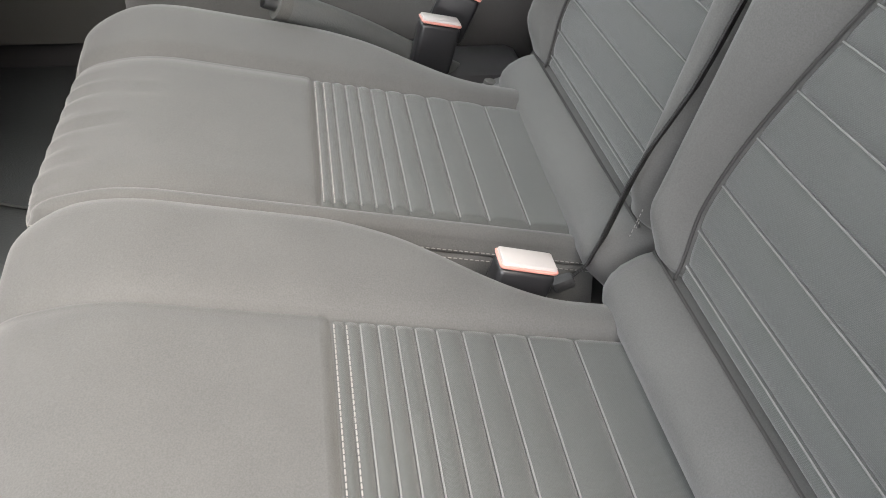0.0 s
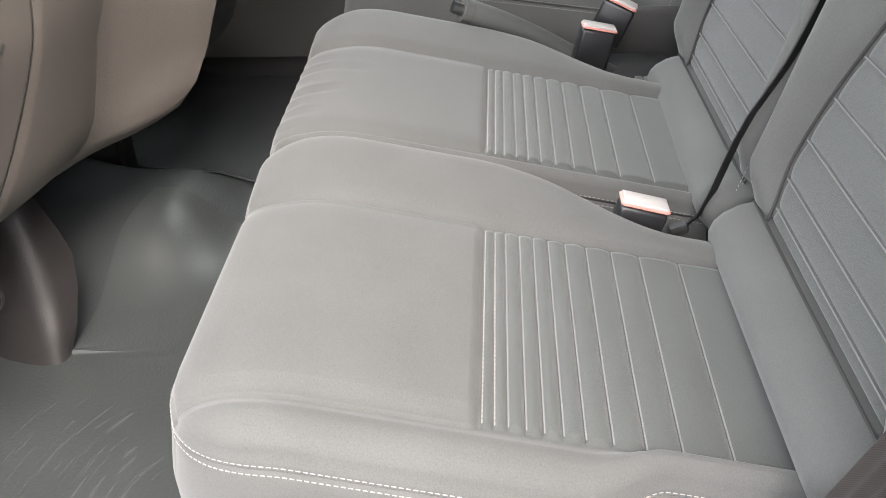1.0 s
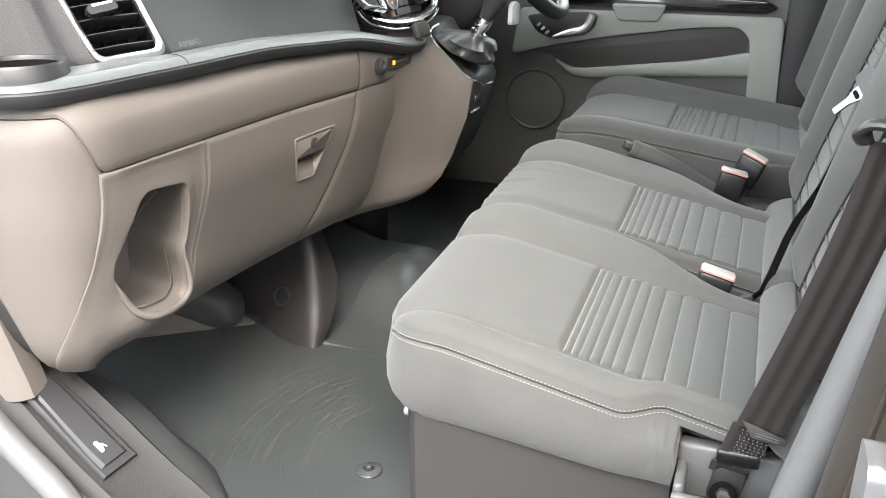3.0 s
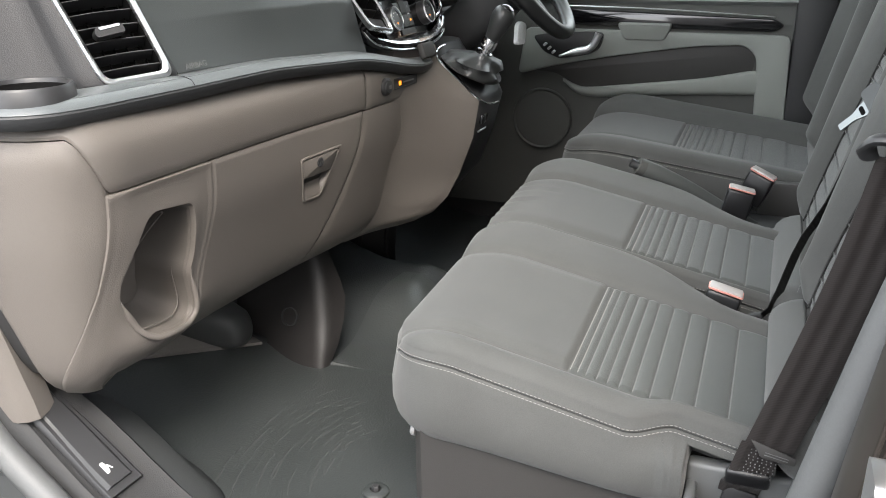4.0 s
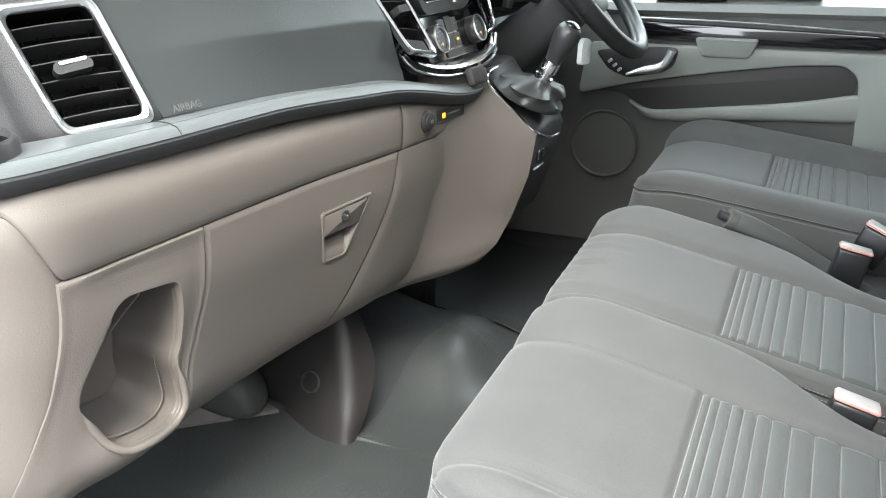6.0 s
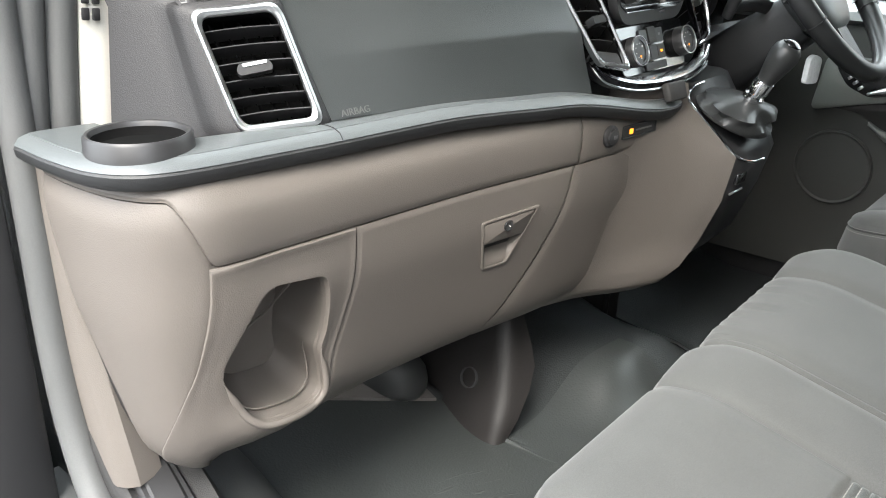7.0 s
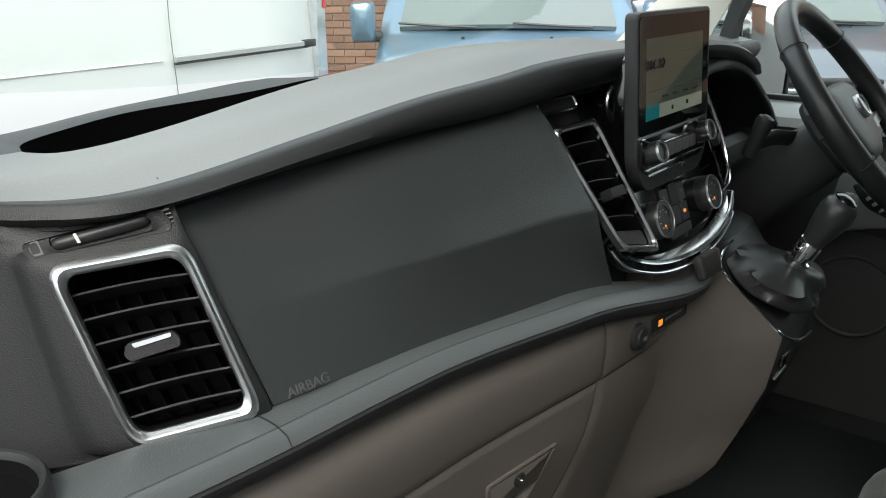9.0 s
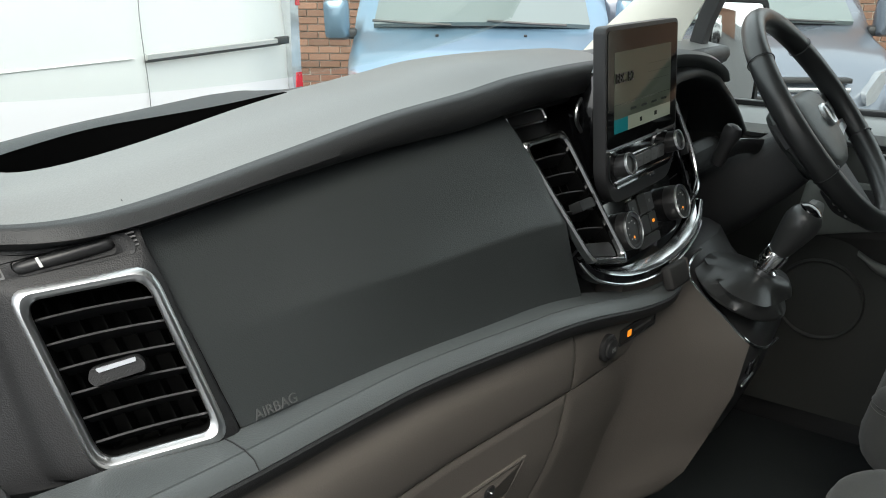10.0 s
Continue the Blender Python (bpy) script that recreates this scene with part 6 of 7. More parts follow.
shape("console_switch", moved(rbox(0.035, 0.008, 0.02, 0.002, 2), pose(1.06, 0.362, 0.715, 8, 0, 0)), GLOSS, console)
shape("console_line", moved(rbox(0.05, 0.004, 0.004, 0.001, 1), pose(1.06, 0.366, 0.69, 8, 0, 0)), CHROME, console)

gear = thing("gear_lever", (1.07, 0.39, 0.79), "black leather gear lever with gaiter and chrome collar", "gear lever")
brow = []
KN = Vector((1.075, 0.325, 0.925))
BB = Vector((1.075, 0.392, 0.80))
for k, (t, sx, sy) in enumerate(((0.0, 0.064, 0.052), (0.06, 0.066, 0.054), (0.14, 0.062, 0.050), (0.24, 0.058, 0.047), (0.33, 0.060, 0.050), (0.42, 0.048, 0.042), (0.50, 0.040, 0.036), (0.57, 0.026, 0.024), (0.64, 0.014, 0.014), (0.68, 0.012, 0.012))):
    o = BB.lerp(KN, t * 0.52)
    row = []
    for j in range(80):
        an = 2 * math.pi * j / 80
        wv = 1 + (0.11 * math.sin(3 * an + 0.9 * k) + 0.05 * (1 - 2 * abs(math.sin(3 * an - 0.5 * k))) + 0.025 * math.sin(7 * an + 1.3 * k)) * (1 if 1 < k < 8 else 0.15)
        row.append(o + Vector((0.002, 0.004, 0.016 * (1 - t))) + Vector((1.22 * sx * wv * math.cos(an), 1.12 * sy * wv * math.sin(an), 0.62 * sy * math.sin(an) * (1 - t) * 0.95)))
    brow.append(row)
shape("gaiter", loft(brow), LEATHER, gear, "creased black leather gaiter", smooth=60)
gd = (KN - BB).normalized()
gto = place(KN - gd * 0.092, (1, 0, 0), gd.cross(Vector((1, 0, 0))))
if (gto(0, 0, 1) - gto(0, 0, 0)).dot(gd) < 0:
    gto = place(KN - gd * 0.092, (1, 0, 0), Vector((1, 0, 0)).cross(gd))
shape("collar", lathe([(0.001, -0.012), (0.013, -0.012), (0.017, 0.0), (0.017, 0.009), (0.0125, 0.011), (0.0125, 0.017), (0.0165, 0.019), (0.0165, 0.034), (0.0155, 0.038), (0.001, 0.038)], gto, 24), BRIGHT, gear, "bright chrome collar")
shape("knob", lathe([(0.001, 0.036), (0.0135, 0.036), (0.016, 0.046), (0.0195, 0.062), (0.0225, 0.078), (0.0235, 0.088), (0.0215, 0.099), (0.016, 0.107), (0.008, 0.111), (0.001, 0.112)], gto, 28), LEATHER, gear, "black leather knob")
shape("knob_cap", lathe([(0.001, 0.108), (0.015, 0.1065), (0.0145, 0.1095), (0.008, 0.113), (0.001, 0.1142)], gto, 24), GLOSS, gear)
tag_to = place((1.318, 0.36, 0.865), (0.9, -0.4, 0), (0, 0, 1))
tg = shape("key_fob", prism(roundpoly([(-0.016, -0.026), (0.014, -0.026), (0.018, 0.02), (0.0, 0.028), (-0.013, 0.02)], 0.008, 4), -0.006, 0.006, 0.003, tag_to), CLEARFOB)
tagged(tg, "pale clear plastic fob hanging under the wheel", "key fob")

# ---- footwell ----
kick = thing("tunnel_cover", (0.72, 0.65, FLOOR), "black moulded plastic cover beside the footwell", "cover")
kr = []
for z, (xr, yr), (xe, ye) in ((FLOOR - 0.005, (0.682, 0.566), (0.716, 0.572)), (0.30, (0.699, 0.572), (0.742, 0.562)), (0.345, (0.718, 0.582), (0.772, 0.562)), (0.385, (0.731, 0.590), (0.793, 0.568)), (0.42, (0.741, 0.598), (0.797, 0.580)),
                            (0.47, (0.755, 0.612), (0.800, 0.602)), (0.57, (0.772, 0.642), (0.812, 0.634))):
    fd = Vector((0.085, 1.0)).normalized()
    rd = Vector((xe - xr, ye - yr)).normalized()
    knee = Vector((xr, yr))
    face = [Vector((xr + 0.085 * (y - yr), y, z)) for y in (0.80, 0.745, 0.70, 0.67, 0.645)]
    rr_ = min(0.030, 0.8 * (Vector((xe, ye)) - knee).length)
    bend = [(knee + fd * rr_).lerp(knee, t).lerp(knee.lerp(knee + rd * rr_, t), t) for t in [k / 7 for k in range(8)]]
    kr.append(face + [Vector((p.x, p.y, z)) for p in bend] + [Vector((xe - 0.004, ye, z)), Vector((xe, ye + 0.006, z)), Vector((xe + 0.004, ye + 0.03, z)), Vector((xe + 0.015, 0.80, z))])
kr = [[p.lerp(q, k / 4) for p, q in zip(a_, b_)] for a_, b_ in zip(kr, kr[1:]) for k in range(4)] + [kr[-1]]
shape("cover_body", loft(kr), KICK, kick, smooth=60)
shape("cover_plug", ringed(circle(0.0190, 28), circle(0.0176, 28), -0.004, 0.0022, place((0.7225, 0.663, 0.352), (-0.085, -1, 0.0), (0.40, 0.03, 1)), 0.0008, 1), ARCH, kick, "round blanking plug")
side = thing("console_support", (1.19, 0.70, FLOOR), "dark ribbed plastic trim under the gear console", "trim cover")
sr_ = []
for z, e in ((FLOOR - 0.005, 0.0), (0.34, 0.0), (0.42, -0.008), (0.50, -0.02), (0.56, -0.03)):
    sr_.append([Vector((x, y + e, z)) for x, y in ((1.150, 0.86), (1.152, 0.76), (1.156, 0.725), (1.168, 0.700), (1.180, 0.682), (1.192, 0.660), (1.200, 0.648), (1.208, 0.645), (1.216, 0.652), (1.25, 0.70), (1.26, 0.86))])
shape("support_body", loft(sr_), KICK, side, smooth=50)
for x, y in ((1.158, 0.722), (1.190, 0.664)):
    shape("rib", tube([Vector((x, y, FLOOR)), Vector((x, y - 0.001, 0.34)), Vector((x, y - 0.009, 0.42)), Vector((x, y - 0.03, 0.555))], 0.006, 8, up=(1, 0, 0)), KICK, side)
duct = thing("heater_duct", (0.60, 0.77, FLOOR), "black plastic heater outlet duct in the footwell", "duct")
dr = []
for y, xl, xr, zb, zt in ((0.722, 0.640, 0.672, 0.322, 0.352), (0.726, 0.628, 0.684, 0.312, 0.366), (0.738, 0.620, 0.692, 0.306, 0.378), (0.765, 0.610, 0.696, 0.304, 0.388), (0.84, 0.585, 0.698, 0.32, 0.41), (0.95, 0.55, 0.70, 0.36, 0.46)):
    dr.append([Vector((p.x, y, p.y)) for p in roundpoly([(xl, zb), (xr, zb), (xr, zt), (xl, zt)], 0.03, 4)])
shape("duct_body", loft(dr), ARCH, duct)
fl_rows = []
for k in range(13):
    x = 0.38 + 0.316 * k / 12
    yf = 0.83 - (x - 0.49) * 0.555
    fl_rows.append([Vector((x, y, floor_z(x, y) + 0.013)) for y in [yf + (1.05 - yf) * q / 8 for q in range(9)]])
shape("duct_flange", slab(fl_rows, lambda p, i, j: p + Vector((0, 0, -0.006))), FLANGE, duct, "grey felt flange under the duct")

# left footwell: rounded hump, sill trim with the bonnet release
hump = []
for i in range(25):
    y = 0.86 - 0.80 * i / 24
    k = ease((y - 0.12) / 0.25)
    top_ = 0.30 + 0.11 * ease((y - 0.38) / 0.35)
    xi = curve_at([(0.06, 0.15), (0.36, 0.16), (0.42, 0.18), (0.479, 0.228), (0.536, 0.275), (0.673, 0.335), (0.86, 0.38)], y)
    hump.append([Vector((x, y, z)) for x, z in ((0.05, 0.20), (0.05, top_), (0.12, top_ + 0.004), (0.12 + (xi - 0.12) * 0.4, top_ - 0.004), (0.12 + (xi - 0.12) * 0.72, top_ - 0.022), (xi - 0.01, 0.29), (xi + 0.012, FLOOR + 0.008), (xi + 0.012, 0.20))])
hob = shape("trim_wheel_arch", loft(hump), ARCH, None, smooth=70)
tagged(hob, "rounded dark grey moulding beside the footwell", "moulding", kind="structure")
post = thing("sill_trim", (0.11, 0.6, 0.30), "black grained sill trim with the bonnet release lever", "sill trim")
TR = spline([(0.118, 0.745, 0.535), (0.120, 0.70, 0.488), (0.120, 0.655, 0.452), (0.117, 0.61, 0.418), (0.112, 0.565, 0.388), (0.105, 0.50, 0.350), (0.098, 0.42, 0.315), (0.095, 0.2, 0.297), (0.095, -0.12, 0.297)], 0.012)
shape("trim_body", sweep(TR, [(-0.075, -0.05), (-0.062, -0.006), (-0.055, 0.004), (-0.04, 0.0), (0.028, 0.0), (0.036, 0.004), (0.044, 0.0), (0.05, -0.012), (0.05, -0.05)], up=(0, 0.5, 0.8)), SILLTRIM, post)
LV = [p for p in TR if 0.552 < p.y < 0.70]
shape("bonnet_lever", sweep([p + Vector((-0.002, 0, 0)) for p in LV], [(-0.024, -0.002), (-0.024, 0.008), (-0.019, 0.013), (0.013, 0.013), (0.018, 0.008), (0.018, -0.002)], up=(0, 0.5, 0.8)), DARK, post, "black bonnet release lever")
shape("lever_recess", sweep([p + Vector((-0.002, -0.01, -0.006)) for p in LV], [(-0.032, -0.002), (-0.032, 0.003), (-0.028, 0.008), (0.022, 0.008), (0.026, 0.003), (0.026, -0.002)], up=(0, 0.5, 0.8)), DARK, post)
bto = place((0.107, 0.5745, 0.4098), (0, -0.83, -0.55), (1, 0, 0))
shape("bonnet_mark", join(prism(roundpoly([(-0.0094, -0.0014), (0.0094, -0.0029), (0.0094, 0.0014), (0.0029, 0.0043), (-0.0086, 0.0036)], 0.002, 2), -0.001, 0.0012, 0.0002, bto), prism(roundpoly([(-0.0014, 0.0043), (0.0072, 0.0079), (0.0058, 0.0094), (-0.0029, 0.0058)], 0.0005, 1), -0.001, 0.0012, 0.0002, bto)), WHITEMARK, post, "white car-bonnet symbol")

# handbrake
hb = thing("handbrake", (1.06, -0.1, FLOOR + 0.2), "black handbrake lever between the seats", "handbrake")
HB = spline([(0.990, 0.020, 0.655), (1.003, -0.012, 0.640), (1.03, -0.07, 0.606), (1.055, -0.13, 0.566), (1.085, -0.20, 0.52)], 0.01)
shape("grip", sweep(HB, [(c.x, c.y) for c in circle(0.0145, 12, 0.0175)]), HOODGREY, hb)
shape("grip_collar", tube([HB[0] + Vector((-0.001, 0.004, 0.002)), HB[1]], 0.0165, 14), DOORLOW, hb)
shape("release_button", tube([HB[0] + Vector((-0.004, 0.017, 0.008)), HB[0]], 0.0085, 12), STEEL, hb, "silver release button")
shape("lever_housing", box(1.055, 1.165, -0.30, 0.10, FLOOR, 0.535, 0.02), DARK, hb)


# ---- driver door ----
door = thing("driver_door", (1.75, 0.25, FLOOR + 0.05), "closed driver door with grey and taupe card and gloss strip", "door")
DX = 1.70


def door_rows(y0, y1, z0, z1, prof, n=24):
    rows = []
    for i in range(n + 1):
        y = y0 + (y1 - y0) * i / n
        rows.append([Vector((x, y, z)) for x, z in prof(y)])
    return rows


shape("door_card", loft(door_rows(-0.25, 0.82, 0, 0, lambda y: [(1.80, 0.30), (DX + 0.03, 0.32), (DX + 0.012, 0.42), (DX + 0.004, 0.60), (DX, 0.80), (DX - 0.006, 0.868), (DX + 0.012, 0.925), (DX + 0.05, 0.945), (1.80, 0.95)])), DOORLOW, door, "dark grey grained door card")
shape("door_top_ledge", loft(door_rows(-0.25, 0.80, 0, 0, lambda y: [(DX + 0.01, 0.905), (DX - 0.012, 0.918), (DX - 0.004, 0.935), (DX + 0.04, 0.950), (1.81, 0.955), (1.81, 0.93)])), LEDGE2, door, "smooth dark grey top ledge")
dto = place((DX - 0.002, 0, 0), (0, -1, 0), (0, 0, 1))   # local u is -y, v is z, proud towards the cab


def dp(y, z):
    return (-y, z)


shape("gloss_strip", prism(roundpoly([dp(0.34, 0.894), dp(-0.19, 0.877), dp(-0.215, 0.862), dp(-0.19, 0.846), dp(0.10, 0.848), dp(0.34, 0.854)], [0.004, 0.02, 0.01, 0.02, 0.01, 0.004], 4), -0.01, 0.012, 0.004, dto), GLOSS, door, "gloss black strip")
shape("strip_line", tube(spline([(DX - 0.013, 0.34, 0.902), (DX - 0.0135, 0.1, 0.897), (DX - 0.0135, -0.19, 0.883)], 0.03), 0.002, 6), CHROME, door)
# long map pocket: a flush plate, painted dark for the recess shade
pk = roundpoly([dp(0.43, 0.726), dp(0.341, 0.747), dp(0.196, 0.774), dp(-0.008, 0.805), dp(-0.124, 0.812), dp(-0.156, 0.795), dp(-0.150, 0.745), dp(-0.015, 0.720), dp(0.278, 0.684), dp(0.316, 0.694), dp(0.362, 0.722)], [0.01, 0.05, 0.05, 0.05, 0.03, 0.03, 0.01, 0.03, 0.03, 0.02, 0.02], 4)
shape("map_pocket", prism(pk, -0.004, 0.0015, 0.001, dto), SEATBASE, door, "map pocket with its recess shade painted dark")
front = []
for k in range(41):
    y = -0.168 + 0.508 * k / 40
    zt = curve_at([(-0.146, 0.748), (-0.08, 0.734), (-0.015, 0.722), (0.13, 0.7035), (0.24, 0.690), (0.278, 0.687), (0.305, 0.690), (0.33, 0.702), (0.36, 0.722)], y)
    zb = curve_at([(-0.146, 0.685), (0.10, 0.672), (0.24, 0.660), (0.30, 0.666), (0.335, 0.694), (0.36, 0.712)], y)
    front.append([Vector((DX + x, y, z)) for x, z in ((0.004, zt), (-0.011, zt), (-0.014, zt - 0.002), (-0.0155, zt - 0.007), (-0.0155, zb + 0.012), (-0.010, zb + 0.003), (0.004, zb))])
shape("pocket_front", loft(front), DOORGREY, door, "grey pocket front", smooth=50)
cen = roundpoly([dp(0.45, 0.843), dp(-0.232, 0.838), dp(-0.240, 0.60), dp(-0.165, 0.60), dp(-0.156, 0.785), dp(-0.124, 0.812), dp(-0.008, 0.806), dp(0.196, 0.775), dp(0.341, 0.748), dp(0.47, 0.715)], [0.02, 0.02, 0.01, 0.01, 0.03, 0.03, 0.05, 0.05, 0.05, 0.02], 5)
shape("door_insert", prism(cen, -0.004, 0.014, 0.005, dto), DOORGREY, door, "taupe raised panel")
spk = place((DX - 0.001, 0.40, 0.591), (0, -1, 0), (0, 0, 1))
shape("loudspeaker_grille", lathe([(0.001, 0.004), (0.070, 0.004), (0.078, 0.002), (0.083, 0.006), (0.086, 0.003), (0.086, -0.004), (0.001, -0.004)], spk, 48), DOORLOW, door, "round dark loudspeaker grille flush with the door card")
hd = roundpoly([dp(0.430, 0.822), dp(0.381, 0.831), dp(0.257, 0.838), dp(0.230, 0.834), dp(0.241, 0.792), dp(0.268, 0.775), dp(0.349, 0.760), dp(0.398, 0.779)], 0.014, 4)
hb_ = shape("handle_bezel", prism(hd, -0.002, 0.0165, 0.004, dto), DARK, door, "black handle recess")
lever = spline([(DX, 0.350, 0.770), (DX, 0.325, 0.778), (DX, 0.295, 0.785), (DX, 0.272, 0.791), (DX, 0.258, 0.804), (DX, 0.246, 0.831)], 0.006)
lev = []
for k, p in enumerate(lever):
    d = (lever[min(k + 1, len(lever) - 1)] - lever[max(k - 1, 0)]).normalized()
    n = Vector((0, -d.z, d.y))
    w = 0.0035 + 0.0065 * ease(k / (len(lever) * 0.4))
    lev.append([p + n * (w * a) + Vector((-c, 0, 0)) for a, c in ((-1, 0.014), (-1, 0.022), (-0.8, 0.029), (-0.3, 0.033), (0.3, 0.033), (0.8, 0.029), (1, 0.022), (1, 0.014))])
shape("inner_handle", loft(lev), CHROME, hb_, "satin chrome inner handle", smooth=60)
for k in range(3):
    shape("lock_switch", moved(rbox(0.010, 0.012, 0.007, 0.002, 2), pose(DX - 0.020, 0.392 - 0.012 * k, 0.800 - 0.010 * k, -40, 0, 0)), CHROME, hb_)
shape("pull_cup", prism(roundpoly([dp(0.20, 0.862), dp(0.055, 0.862), dp(0.075, 0.818), dp(0.18, 0.818)], 0.012, 4), -0.002, 0.022, 0.006, dto), DOORGREY, door, "grey pull cup")
shape("window_switches", moved(rbox(0.06, 0.16, 0.02, 0.006, 2), pose(DX + 0.02, 0.22, 0.948, 0, 8, 0)), DARK, door)
shape("window_ledge_cup", moved(rbox(0.07, 0.20, 0.014, 0.006, 2), pose(DX + 0.035, 0.04, 0.952, 0, 8, 0)), GREYTRIM, door)
shape("window_seal", box(1.795, 1.815, -0.26, 0.76, 0.94, 0.965, 0.004), DARK, door)
shape("window_frame", join(sweep(spline([(1.79, 0.742, 0.96), (1.785, 0.732, 1.04), (1.782, 0.722, 1.10), (1.778, 0.70, 1.16), (1.765, 0.65, 1.26), (1.74, 0.55, 1.43), (1.69, 0.41, 1.66), (1.64, 0.25, 1.90)], 0.04), [(-0.014, -0.020), (0.014, -0.020), (0.014, 0.020), (-0.014, 0.020)], up=(1, 0, 0)), box(1.68, 1.85, -0.33, -0.235, 0.3, 1.9, 0.015)), DARK, door, "dark window frame")
gp = shape("window_pane", box(1.803, 1.808, -0.26, 0.80, 0.95, 1.86, 0.001, 1), GLASS, door)
gp.visible_shadow = False

# driver side outer mirror
mir = thing("door_mirror", (2.0, 0.76, 0.9), "black door mirror outside the driver window", "mirror")
mto = place((2.02, 0.720, 1.020), (0.95, -0.30, 0.0), (0, 0, 1))
mo = roundpoly([(-0.10, -0.155), (0.10, -0.155), (0.115, 0.14), (-0.11, 0.15)], 0.035, 5)
shape("mirror_shell", loft([[mto(p.x * k, p.y * k, c) for p in mo] for k, c in ((0.6, -0.05), (0.9, -0.04), (1.0, -0.02), (1.04, 0.0), (1.0, 0.008), (0.93, 0.006), (0.93, -0.002))]), DARK, mir)
MIRROR = material("mirror_glass", (0.9, 0.92, 0.92), 0.02, 1.0, 0, 0.01, 0.0, 1.0)
shape("mirror_glass", prism([p * 0.92 for p in mo], 0.0, 0.004, 0.001, mto), MIRROR, mir)
shape("mirror_arm", box(1.83, 1.98, 0.76, 0.84, 0.93, 1.0, 0.02), DARK, mir)

# ---- belts and buckles ----
def strap(path, wdir, width, name, parent, label="", mat=WEBBING):
    rows = []
    wd = [Vector(w).normalized() for w in wdir]
    for p, w in zip(path, wd):
        p = Vector(p)
        rows.append((p, w))
    out = []
    for i, (p, w) in enumerate(rows):
        a, b = rows[max(0, i - 1)][0], rows[min(len(rows) - 1, i + 1)][0]
        n = (b - a).normalized().cross(w).normalized() * 0.0008
        row = []
        for k in range(19):
            s = -1 + 2 * k / 18
            row.append(p + w * (width / 2 * s) + n * (1 + 0.9 * math.cos(3 * math.pi * s)))
        row += [p + w * (width / 2 * s) - n for s in (1, 0, -1)]
        out.append(row)
    return shape(name, loft(out), mat, parent, label)


belt = thing("seat_belt", (0.2, -0.25, 0.5), "dark brown passenger seat belt hanging at the door post", "seat belt")
pa = spline([(0.166, -0.314, 0.890), (0.174, -0.298, 0.80), (0.186, -0.272, 0.69), (0.201, -0.240, 0.568)], 0.02)
strap(pa, [(0.12, -1, -0.12)] * len(pa), 0.050, "webbing", belt)
pb = spline([(0.160, -0.318, 0.894), (0.142, -0.338, 0.98), (0.12, -0.36, 1.10), (0.09, -0.40, 1.30), (0.075, -0.42, 1.5)], 0.03)
strap(pb, [(0.25, -1, -0.2)] * len(pb), 0.050, "webbing", belt)
pc = spline([(0.201, -0.234, 0.570), (0.205, -0.230, 0.552), (0.209, -0.226, 0.533), (0.216, -0.222, 0.512), (0.230, -0.218, 0.498), (0.236, -0.216, 0.482)], 0.005)
strap(pc, [(0.15, -0.97, -0.2)] * len(pc), 0.044, "belt_tail", belt, "folded stitched belt end")
shape("tail_sleeve", moved(rbox(0.009, 0.046, 0.026, 0.004, 3), pose(0.214, -0.2235, 0.519, 0, -28, 0)), BUCKLE, belt, "black plastic sleeve on the belt end")
specks = []
for i in range(9):
    for j in range(8):
        c = Vector((0.2035 - 0.0030 + 0.0009 * j, -0.2145 - 0.0045 * i - 0.001 * (j % 2) + 0.0009 * j, 0.566 - 0.0045 * j - 0.0009 * i))
        specks.append(rbox(0.0009, 0.0011, 0.0011, 0, 1, Matrix.Translation(c)))
shape("cross_stitching", join(*specks), GREYTRIM, belt, "pale cross stitching", smooth=0)
lab_to = place((0.1975, -0.243, 0.568), (0.10, -0.97, -0.22), (0.25, -0.2, 0.95))
shape("belt_label", prism(roundpoly([(-0.024, 0.006), (-0.008, -0.010), (0.026, -0.008), (0.025, 0.0)], 0.002, 2), 0.0005, 0.0016, 0.0003, lab_to), SEATBASE, belt, "dark grey sewn-in label with faint print")
for n_ in range(2):
    shape("label_print", prism([Vector((-0.006, -0.0035 - 0.0028 * n_)), Vector((0.018, -0.0035 - 0.0028 * n_)), Vector((0.018, -0.0027 - 0.0028 * n_)), Vector((-0.006, -0.0027 - 0.0028 * n_))], 0.0016, 0.0018, 0.00005, lab_to), ANCHOR, belt)
gto_ = place((0.164, -0.319, 0.897), (0.12, -1, -0.22), (0, -0.22, 1))
gl_ = spline([gto_(-0.033, -0.013, -0.004), gto_(-0.039, -0.006, 0.001), gto_(-0.037, 0.004, 0.007), gto_(-0.028, 0.007, 0.011), gto_(0.0, 0.006, 0.013), gto_(0.028, 0.003, 0.011), gto_(0.038, -0.002, 0.006), gto_(0.040, -0.010, -0.002)], 0.005)
shape("belt_guide", sweep(gl_, [(c.x, c.y) for c in circle(0.0085, 12, 0.005)], up=(0, 0.2, 1)), DARK, belt, "black belt guide loop")
stop = lathe([(0.001, -0.003), (0.0075, -0.003), (0.008, 0.002), (0.006, 0.0045), (0.001, 0.005)], place((0.166, -0.314, 0.874), (0.0, -1, -0.1), (0, -0.1, 1)), 20)
shape("belt_stop", stop, DARK, belt)

